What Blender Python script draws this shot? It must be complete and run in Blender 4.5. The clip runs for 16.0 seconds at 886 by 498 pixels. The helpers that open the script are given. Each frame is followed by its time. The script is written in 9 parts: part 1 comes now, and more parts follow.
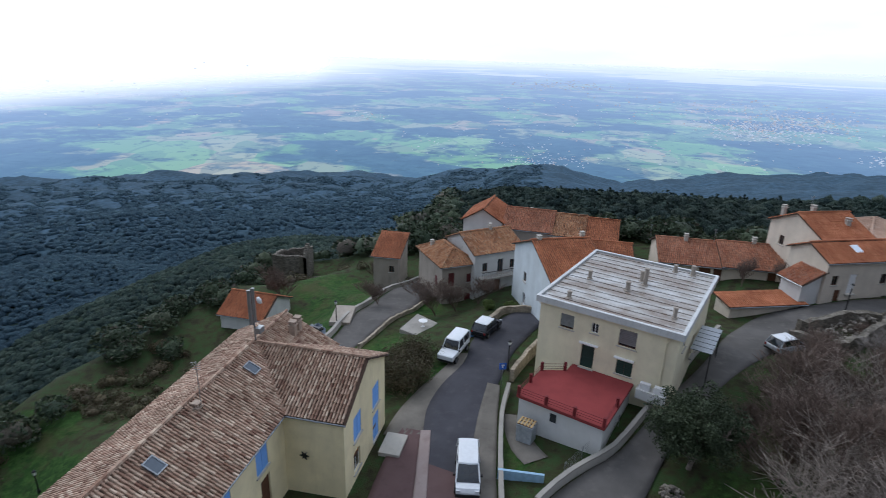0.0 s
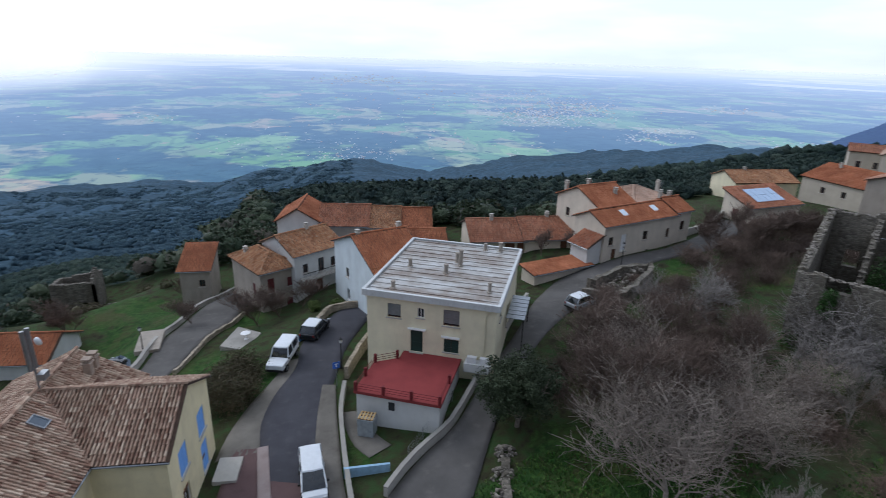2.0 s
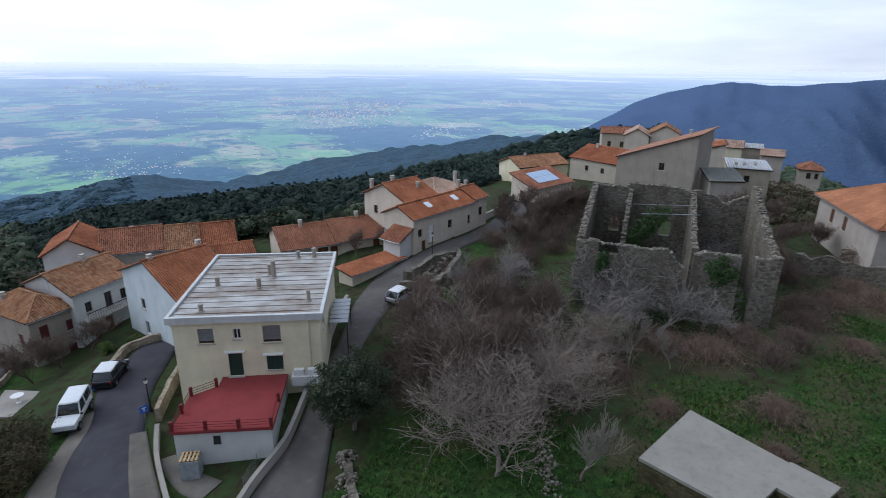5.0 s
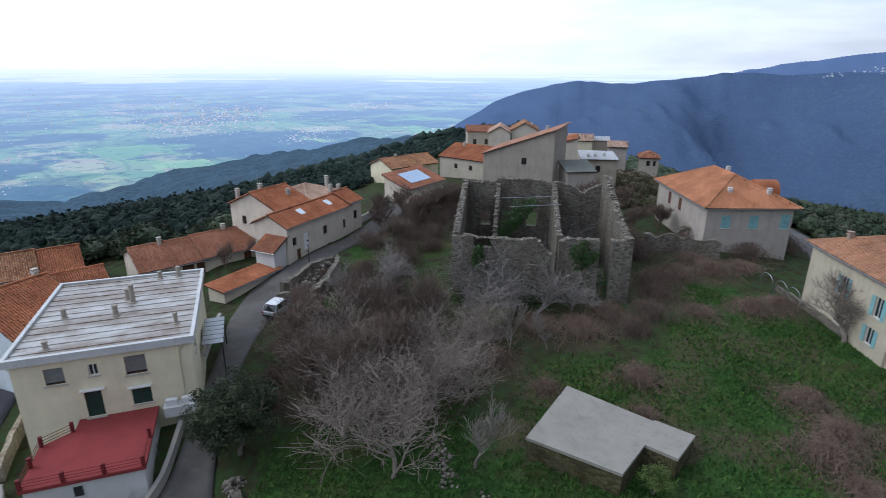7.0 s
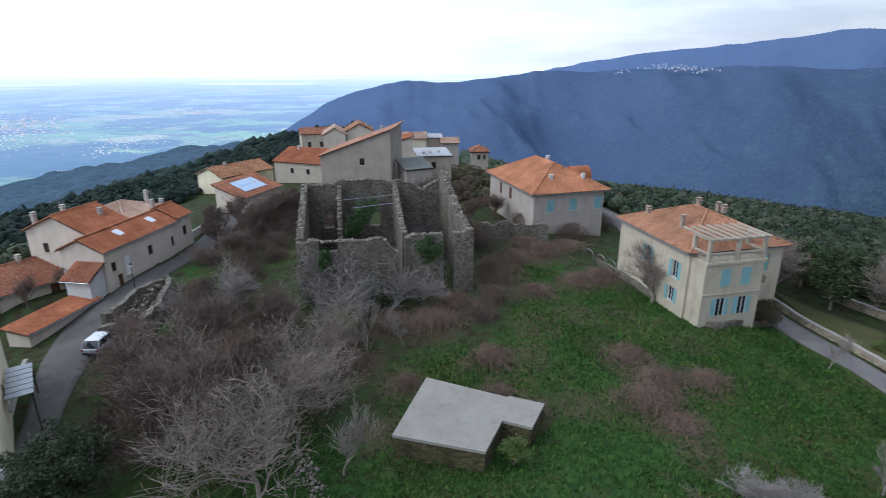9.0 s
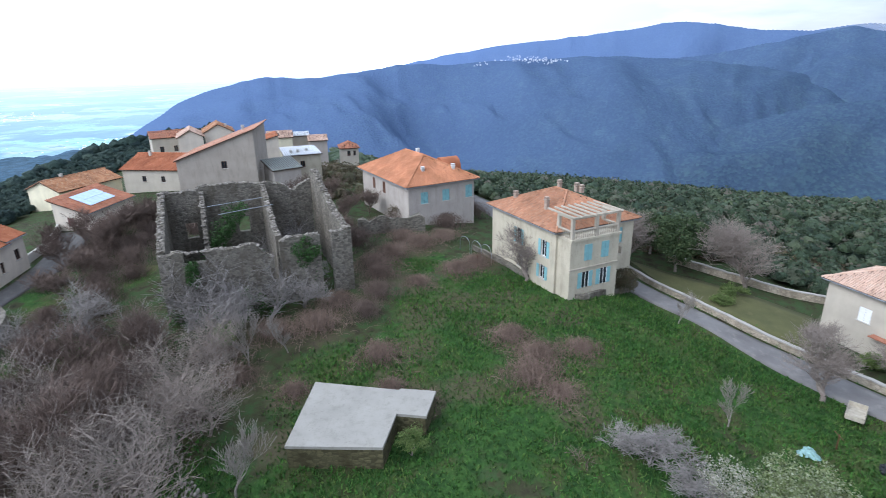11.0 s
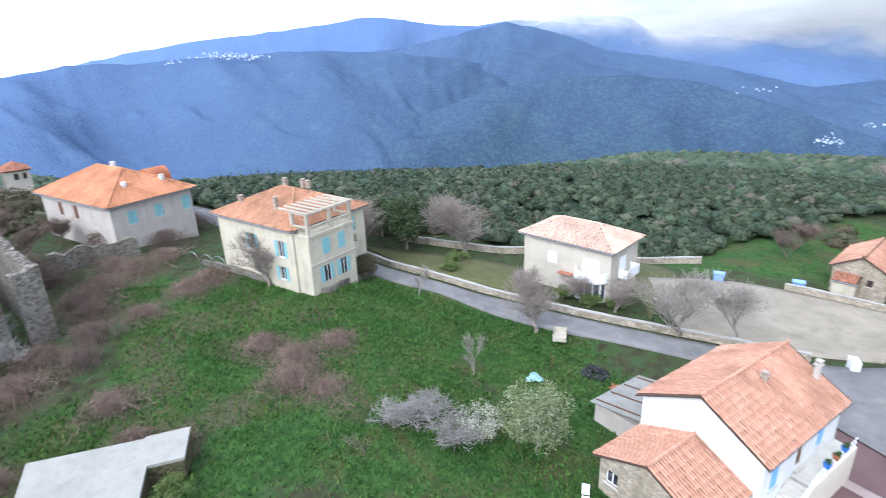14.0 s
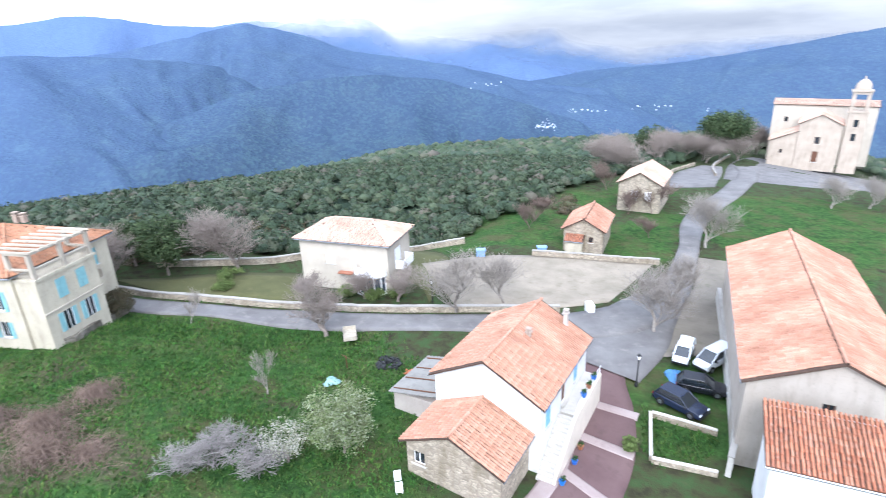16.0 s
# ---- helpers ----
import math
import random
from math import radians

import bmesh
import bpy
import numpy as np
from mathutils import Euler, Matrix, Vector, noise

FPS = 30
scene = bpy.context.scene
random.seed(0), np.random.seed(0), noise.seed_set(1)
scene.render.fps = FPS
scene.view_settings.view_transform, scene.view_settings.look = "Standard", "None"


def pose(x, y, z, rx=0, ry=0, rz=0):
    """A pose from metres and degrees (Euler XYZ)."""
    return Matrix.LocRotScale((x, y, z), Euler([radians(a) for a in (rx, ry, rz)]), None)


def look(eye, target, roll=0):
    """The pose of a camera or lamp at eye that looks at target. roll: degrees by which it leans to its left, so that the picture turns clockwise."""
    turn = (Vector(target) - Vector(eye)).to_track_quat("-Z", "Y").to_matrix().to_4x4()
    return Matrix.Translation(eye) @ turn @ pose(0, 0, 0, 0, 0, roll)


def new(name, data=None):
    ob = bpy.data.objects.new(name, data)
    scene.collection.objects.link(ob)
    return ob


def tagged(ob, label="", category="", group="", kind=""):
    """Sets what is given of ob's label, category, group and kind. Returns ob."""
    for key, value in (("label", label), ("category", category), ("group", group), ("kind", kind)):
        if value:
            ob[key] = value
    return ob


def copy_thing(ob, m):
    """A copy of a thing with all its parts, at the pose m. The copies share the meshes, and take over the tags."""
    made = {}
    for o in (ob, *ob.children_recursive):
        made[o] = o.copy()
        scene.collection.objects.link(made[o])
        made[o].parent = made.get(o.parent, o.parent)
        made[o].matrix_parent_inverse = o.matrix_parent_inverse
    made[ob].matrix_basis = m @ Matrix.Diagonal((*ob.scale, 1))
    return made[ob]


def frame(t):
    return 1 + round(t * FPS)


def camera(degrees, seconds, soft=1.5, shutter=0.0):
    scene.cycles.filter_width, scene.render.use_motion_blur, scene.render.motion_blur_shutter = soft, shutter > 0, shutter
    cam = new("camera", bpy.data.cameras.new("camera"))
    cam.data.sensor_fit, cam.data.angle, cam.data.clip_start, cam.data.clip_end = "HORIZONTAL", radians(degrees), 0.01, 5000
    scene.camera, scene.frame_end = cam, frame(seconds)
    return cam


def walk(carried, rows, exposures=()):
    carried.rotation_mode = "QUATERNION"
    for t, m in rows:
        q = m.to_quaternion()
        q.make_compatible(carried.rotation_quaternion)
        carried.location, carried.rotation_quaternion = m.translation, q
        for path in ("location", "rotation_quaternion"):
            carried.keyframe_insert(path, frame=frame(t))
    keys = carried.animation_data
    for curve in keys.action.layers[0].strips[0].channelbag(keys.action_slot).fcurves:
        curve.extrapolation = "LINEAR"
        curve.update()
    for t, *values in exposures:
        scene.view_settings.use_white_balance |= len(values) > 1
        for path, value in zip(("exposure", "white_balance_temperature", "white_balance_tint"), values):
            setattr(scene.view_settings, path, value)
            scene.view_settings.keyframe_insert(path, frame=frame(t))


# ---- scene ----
# the camera hangs in the air over the village and turns
FOV = 77.49
EYE = (0.0, 0.0, 28.0)
PATH = [
    (0, 70.46, -1.72, 0.61), (0.5, 70.46, -1.72, -3.79), (1, 70.41, -1.64, -8.53), (1.5, 70.46, -1.46, -13.43), (2, 70.50, -1.54, -19.11),
    (2.5, 70.76, -1.49, -23.54), (3, 70.90, -1.30, -27.75), (3.5, 70.99, -1.02, -30.86), (4, 70.99, -0.86, -33.69), (6.5, 71.18, -0.37, -49.53),
    (7, 71.28, -0.26, -53.07), (7.5, 71.30, -0.16, -56.68), (8, 71.32, -0.01, -60.64), (8.5, 71.38, 0.05, -65.28), (9, 71.34, 0.21, -69.87),
    (11.5, 70.56, 0.97, -86.85), (12, 70.52, 0.83, -91.04), (12.5, 70.33, 1.02, -95.98), (13, 70.19, 1.30, -100.47), (13.5, 69.83, 1.59, -106.17),
    (14, 69.47, 1.85, -111.98), (14.5, 69.37, 2.00, -118.26), (15, 69.27, 2.02, -124.17), (15.5, 69.10, 2.08, -130.33), (16, 68.79, 1.97, -136.45),
]
cam = camera(FOV, 16.0, soft=0.5, shutter=0.5)
walk(cam, [(t, pose(*EYE, rx, ry, rz)) for t, rx, ry, rz in PATH],
     exposures=[(0, -0.04, 6050, 10), (2.5, -0.14, 6000, 10), (4.2, -0.14, 6000, 10), (7, 0.08, 6000, 10), (9, 0.28, 5950, 10), (11.5, 1.05, 5850, 10), (12.5, 1.2, 5850, 10), (14, 1.52, 5850, 10), (16, 1.78, 5850, 12)])

# ---- sky and sun: a bright overcast day ----
world = bpy.data.worlds.new("sky")
scene.world = world
world.use_nodes = True
wn, wl = world.node_tree.nodes, world.node_tree.links
wn.clear()


def wnode(kind, **kw):
    n = wn.new(kind)
    for key, value in kw.items():
        n.inputs[key].default_value = value
    return n


SUN_EL, SUN_AZ = 42, -35
sky = wn.new("ShaderNodeTexSky")
sky.sky_type, sky.sun_disc = "NISHITA", False
sky.sun_elevation, sky.sun_rotation = radians(SUN_EL), radians(SUN_AZ)
sky.dust_density = 2.0
coord = wn.new("ShaderNodeTexCoord")
spread = wn.new("ShaderNodeMapping")
spread.inputs["Scale"].default_value = (1.6, 1.6, 9.0)
cloud = wnode("ShaderNodeTexNoise", Scale=2.4, Detail=7.0, Roughness=0.55)
ramp = wn.new("ShaderNodeValToRGB")
ramp.color_ramp.elements[0].position, ramp.color_ramp.elements[1].position = 0.40, 0.60
ramp.color_ramp.elements[0].color = (0.82, 0.9, 1.04, 1)
ramp.color_ramp.elements[1].color = (0.94, 1.0, 1.1, 1)
grey_ramp = wn.new("ShaderNodeValToRGB")
grey_ramp.color_ramp.elements[0].position, grey_ramp.color_ramp.elements[1].position = 0.38, 0.66
grey_ramp.color_ramp.elements[0].color = (0.72, 0.78, 0.94, 1)
grey_ramp.color_ramp.elements[1].color = (1.15, 1.2, 1.32, 1)
blend = wn.new("ShaderNodeMix")
blend.data_type = "RGBA"
side = wn.new("ShaderNodeMapRange")
side.inputs["From Min"].default_value, side.inputs["From Max"].default_value = -0.55, 0.35
veil = wnode("ShaderNodeBackground", Strength=0.9)
glow = wn.new("ShaderNodeVectorMath")
glow.operation = "DOT_PRODUCT"
glow.inputs[1].default_value = (math.sin(radians(SUN_AZ + 30)), math.cos(radians(SUN_AZ + 30)), 0.35)
level = wn.new("ShaderNodeMapRange")
level.inputs["From Min"].default_value, level.inputs["From Max"].default_value = -0.85, 0.55
level.inputs["To Min"].default_value, level.inputs["To Max"].default_value = 0.18, 1.12
clear_sky = wnode("ShaderNodeBackground", Strength=0.03)
both = wn.new("ShaderNodeAddShader")
out = wn.new("ShaderNodeOutputWorld")
wl.new(coord.outputs["Generated"], spread.inputs["Vector"])
wl.new(spread.outputs["Vector"], cloud.inputs["Vector"])
wl.new(cloud.outputs["Fac"], ramp.inputs["Fac"])
wl.new(cloud.outputs["Fac"], grey_ramp.inputs["Fac"])
wl.new(side.outputs["Result"], blend.inputs["Factor"])
wl.new(grey_ramp.outputs["Color"], blend.inputs[6])
wl.new(ramp.outputs["Color"], blend.inputs[7])
wl.new(blend.outputs[2], veil.inputs["Color"])
wl.new(coord.outputs["Generated"], glow.inputs[0])
wl.new(glow.outputs["Value"], level.inputs["Value"])
wl.new(glow.outputs["Value"], side.inputs["Value"])
wl.new(level.outputs["Result"], veil.inputs["Strength"])
wl.new(sky.outputs["Color"], clear_sky.inputs["Color"])
wl.new(veil.outputs["Background"], both.inputs[0])
wl.new(clear_sky.outputs["Background"], both.inputs[1])
wl.new(both.outputs["Shader"], out.inputs["Surface"])
sun = new("sun", bpy.data.lights.new("sun", "SUN"))
sun.data.energy, sun.data.angle, sun.data.color = 0.9, radians(25), (1.0, 0.97, 0.92)
sun.matrix_world = look((0, 0, 60), (math.sin(radians(SUN_AZ)) * -100, math.cos(radians(SUN_AZ)) * -100, 60 - 100 * math.tan(radians(SUN_EL))))

# ---- materials ----
def rgb(h):
    """A colour of everyday notation as linear values."""
    return tuple((((int(h[i:i + 2], 16) / 255) + 0.055) / 1.055) ** 2.4 if int(h[i:i + 2], 16) > 10 else int(h[i:i + 2], 16) / 3295 for i in (0, 2, 4))


class Mat:
    """A small builder for node materials."""

    def __init__(self, name):
        self.m = bpy.data.materials.new(name)
        self.m.use_nodes = True
        self.t = self.m.node_tree
        self.b = self.t.nodes["Principled BSDF"]
        self.c = self.t.nodes.new("ShaderNodeTexCoord")

    def link(self, a, b):
        self.t.links.new(a, b)

    def noise(self, scale, detail=4.0, rough=0.55, stretch=None, kind="Object"):
        n = self.t.nodes.new("ShaderNodeTexNoise")
        n.inputs["Scale"].default_value, n.inputs["Detail"].default_value, n.inputs["Roughness"].default_value = scale, detail, rough
        if stretch:
            mp = self.t.nodes.new("ShaderNodeMapping")
            mp.inputs["Scale"].default_value = stretch
            self.link(self.c.outputs[kind], mp.inputs["Vector"])
            self.link(mp.outputs["Vector"], n.inputs["Vector"])
        else:
            self.link(self.c.outputs[kind], n.inputs["Vector"])
        return n.outputs["Fac"]

    def voronoi(self, scale, feature="F1", out="Distance", stretch=None):
        n = self.t.nodes.new("ShaderNodeTexVoronoi")
        n.feature = feature
        n.inputs["Scale"].default_value = scale
        mp = self.t.nodes.new("ShaderNodeMapping")
        mp.inputs["Scale"].default_value = stretch or (1, 1, 1)
        self.link(self.c.outputs["Object"], mp.inputs["Vector"])
        self.link(mp.outputs["Vector"], n.inputs["Vector"])
        return n.outputs[out]

    def ramp(self, fac, stops):
        n = self.t.nodes.new("ShaderNodeValToRGB")
        e = n.color_ramp.elements
        while len(e) < len(stops):
            e.new(0.5)
        for el, (pos, col) in zip(e, stops):
            el.position, el.color = pos, (*col, 1)
        self.link(fac, n.inputs["Fac"])
        return n.outputs["Color"]

    def mix(self, fac, a, b, mode="MIX"):
        n = self.t.nodes.new("ShaderNodeMix")
        n.data_type, n.blend_type = "RGBA", mode
        for value, sock in ((fac, n.inputs["Factor"]), (a, n.inputs[6]), (b, n.inputs[7])):
            if isinstance(value, (int, float)):
                sock.default_value = value
            elif isinstance(value, tuple):
                sock.default_value = (*value, 1)
            else:
                self.link(value, sock)
        return n.outputs[2]

    def math(self, op, a, b=0.0):
        n = self.t.nodes.new("ShaderNodeMath")
        n.operation = op
        for value, sock in ((a, n.inputs[0]), (b, n.inputs[1])):
            if isinstance(value, (int, float)):
                sock.default_value = value
            else:
                self.link(value, sock)
        return n.outputs[0]

    def random(self, island=True):
        if island:
            return self.t.nodes.new("ShaderNodeNewGeometry").outputs["Random Per Island"]
        return self.t.nodes.new("ShaderNodeObjectInfo").outputs["Random"]

    def done(self, colour, rough=0.85, bump=None, height=0.02, strength=0.6, metal=0.0, spec=0.3):
        if isinstance(colour, tuple):
            self.b.inputs["Base Color"].default_value = (*colour, 1)
        else:
            self.link(colour, self.b.inputs["Base Color"])
        if isinstance(rough, (int, float)):
            self.b.inputs["Roughness"].default_value = rough
        else:
            self.link(rough, self.b.inputs["Roughness"])
        self.b.inputs["Metallic"].default_value = metal
        self.b.inputs["Specular IOR Level"].default_value = spec
        if bump is not None:
            n = self.t.nodes.new("ShaderNodeBump")
            n.inputs["Distance"].default_value, n.inputs["Strength"].default_value = height, strength
            self.link(bump, n.inputs["Height"])
            self.link(n.outputs["Normal"], self.b.inputs["Normal"])
        return self.m


def plain(name, c, rough=0.6, var=0.12, scale=3.0, metal=0.0, spec=0.4):
    """A painted or otherwise even surface with slight soiling at two scales."""
    m = Mat(name)
    lo = tuple(v * (1 - var) for v in c)
    hi = tuple(min(1, v * (1 + var)) for v in c)
    a = m.ramp(m.noise(scale), [(0.3, lo), (0.7, hi)])
    return m.done(m.mix(m.math("MULTIPLY", m.noise(scale * 12, 2), 0.25), a, lo), rough, metal=metal, spec=spec)


def render_wall(name, c, dirt, amount=0.5):
    """Rendered wall: trowel marks, streaks that run down, patches."""
    c = tuple(min(0.82, v * 1.2) for v in c)
    m = Mat(name)
    a = m.ramp(m.noise(0.5, 6), [(0.3, tuple(v * 0.86 for v in c)), (0.7, tuple(min(1, v * 1.06) for v in c))])
    streak = m.math("MULTIPLY", m.ramp(m.noise(1.3, 6, 0.7, (1.0, 1.0, 0.22)), [(0.5, (0, 0, 0)), (0.95, (1, 1, 1))]), amount)
    b = m.mix(streak, a, dirt)
    spots = m.math("MULTIPLY", m.ramp(m.noise(7, 5), [(0.58, (0, 0, 0)), (0.75, (1, 1, 1))]), amount * 0.5)
    return m.done(m.mix(spots, b, dirt), 0.92, m.noise(30, 3), 0.01, 0.4, spec=0.2)


def tile_mat(name, cols, lichen=None, spread=0.5):
    """Clay tiles, each piece with a tone of its own."""
    m = Mat(name)
    n = len(cols)
    cols = [tuple(1.18 * v for v in c) for c in cols]
    mean = [sum(c[k] for c in cols) / n for k in range(3)]
    cols = [tuple(max(0.01, spread * c[k] + (1 - spread) * mean[k]) for k in range(3)) for c in cols]
    tone = m.ramp(m.math("FRACT", m.math("ADD", m.random(True), m.random(False))), [(i / max(1, n - 1), c) for i, c in enumerate(cols)])
    grime = m.ramp(m.noise(0.35, 5), [(0.35, (0.62, 0.6, 0.58)), (0.7, (1.0, 1.0, 1.0))])
    col = m.mix(1.0, tone, grime, "MULTIPLY")
    if lichen:
        col = m.mix(m.math("MULTIPLY", m.ramp(m.noise(3.5, 6), [(0.52, (0, 0, 0)), (0.7, (1, 1, 1))]), 0.55), col, lichen)
    return m.done(col, 0.9, m.noise(25, 3), 0.01, 0.5, spec=0.2)


def stone_mat(name, c, size=0.28, dark=0.35):
    """Rubble masonry of mixed stones in pale mortar."""
    m = Mat(name)
    k = 1 / size
    cell = m.voronoi(k, out="Color", stretch=(1, 1, 1.7))
    edge = m.voronoi(k, "DISTANCE_TO_EDGE", stretch=(1, 1, 1.7))
    lo, hi = tuple(v * dark for v in c), tuple(min(1, v * 1.25) for v in c)
    sep = m.t.nodes.new("ShaderNodeSeparateColor")
    m.link(cell, sep.inputs[0])
    a = m.ramp(sep.outputs[0], [(0, lo), (0.5, c), (1, hi)])
    a = m.mix(m.math("MULTIPLY", m.noise(0.45, 6), 0.7), a, tuple(v * 0.45 for v in c))
    damp = m.ramp(m.noise(0.6, 7, 0.68, (1.0, 1.0, 0.3)), [(0.48, (0, 0, 0)), (0.66, (0.75, 0.75, 0.75))])
    a = m.mix(damp, a, (c[0] * 0.34, c[1] * 0.32, c[2] * 0.27))
    a = m.mix(m.ramp(m.noise(1.4, 7, 0.7), [(0.6, (0, 0, 0)), (0.72, (0.5, 0.5, 0.5))]), a, tuple(min(0.7, v * 1.5) for v in c))
    joint = m.ramp(edge, [(0.02, (1, 1, 1)), (0.09, (0, 0, 0))])
    col = m.mix(m.math("MULTIPLY", joint, 0.7), a, tuple(v * 0.5 for v in c))
    return m.done(col, 0.95, m.math("ADD", edge, m.math("MULTIPLY", m.noise(20, 3), 0.15)), 0.09, 0.9, spec=0.15)


TILE_OLD = tile_mat("weathered_tiles", [rgb("74564a"), rgb("a08472"), rgb("b09684"), rgb("8c7262"), rgb("c8b4a0"), rgb("856454")], rgb("b0a08c"), 0.95)
TILE_ORANGE = tile_mat("orange_tiles", [rgb("9c5f44"), rgb("ac7050"), rgb("965940"), rgb("b87e5e"), rgb("a66849")])
TILE_RED = tile_mat("red_tiles", [rgb("965a44"), rgb("ac6e52"), rgb("b88468"), rgb("824e3c"), rgb("b48670")], rgb("9c8474"))
TILE_MIX = tile_mat("mixed_tiles", [rgb("8f5c40"), rgb("b4815c"), rgb("c09a78"), rgb("9a6a4c"), rgb("7c5440")], rgb("b0a590"))
TILE_SALMON = tile_mat("salmon_tiles", [rgb("aa7e68"), rgb("b88e78"), rgb("a27460"), rgb("c09a86"), rgb("966a56")])
TILE_PALE = tile_mat("pale_tiles", [rgb("bc9c88"), rgb("c6aa98"), rgb("b0907c"), rgb("ceb4a4")], rgb("b8aa9a"))
TILE_CLAY = tile_mat("clay_tiles", [rgb("b47a5a"), rgb("bd8664"), rgb("ac7252"), rgb("c48e6e")])
TILE_WORN = tile_mat("worn_clay_tiles", [rgb("9c6c52"), rgb("b58466"), rgb("84604c"), rgb("bc9276"), rgb("a8765a")], rgb("8c7c6c"))
# roof base coloured dark, so the channels between tiles look shaded
TILE_GAP_SHADE = plain("tile_gap_shade", rgb("46362c"), 0.95, 0.25)
MORTAR = plain("roof_mortar", rgb("9a8a7c"), 0.95, 0.2)
WALL_YELLOW = render_wall("ochre_render", rgb("d4c8a4"), rgb("968a6c"), 0.35)
WALL_CREAM = render_wall("cream_render", rgb("ccc4aa"), rgb("8c8470"), 0.3)
WALL_GREY = render_wall("grey_render", rgb("a09890"), rgb("6c645c"), 0.6)
WALL_PINK = render_wall("pinkish_grey_render", rgb("beb4a6"), rgb("8a8176"), 0.35)
WALL_WHITE = render_wall("white_render", rgb("bcbcba"), rgb("a0a09c"), 0.25)
WALL_BLUE = render_wall("cool_white_render", rgb("b8c0c4"), rgb("8c9498"), 0.3)
WALL_DARK = render_wall("dark_cement", rgb("928a80"), rgb("5c544c"), 0.7)
WALL_OLD = render_wall("aged_cream_render", rgb("a8a08e"), rgb("706859"), 0.85)
WALL_PALE = render_wall("pale_villa_render", rgb("a49c8f"), rgb("968e82"), 0.35)
WALL_STONE = render_wall("church_render", rgb("9c9082"), rgb("6c6256"), 0.9)
STONE = stone_mat("rubble_masonry", rgb("807a70"), 0.34, 0.4)
STONE_PALE = stone_mat("pale_rubble_masonry", rgb("b0a492"), 0.4, 0.6)
CONCRETE = render_wall("concrete", rgb("a8a49c"), rgb("6e6a62"), 0.5)
GLASS_DARK = plain("window_glass", (0.02, 0.025, 0.03), 0.08, 0.2, spec=0.6)
WHITE = plain("white_paint", rgb("dcdcdc"), 0.5, 0.06)
FRAME_WOOD = plain("brown_wood", rgb("5a3a28"), 0.7, 0.2)
BLUE = plain("blue_shutter_paint", rgb("6f9fdc"), 0.55, 0.08)
TEAL = plain("turquoise_shutter_paint", rgb("7aa6aa"), 0.6, 0.12)
GREEN_DARK = plain("dark_green_paint", rgb("1f3a34"), 0.5, 0.12)
DARKRED = plain("dark_red_paint", rgb("5a2426"), 0.6, 0.15)
STEEL = plain("galvanised_steel", rgb("8c9094"), 0.4, 0.15, metal=0.8)
BLACK = plain("black_metal", rgb("1c1d1f"), 0.5, 0.15)
RUBBER = plain("rubber", rgb("161616"), 0.85, 0.2)

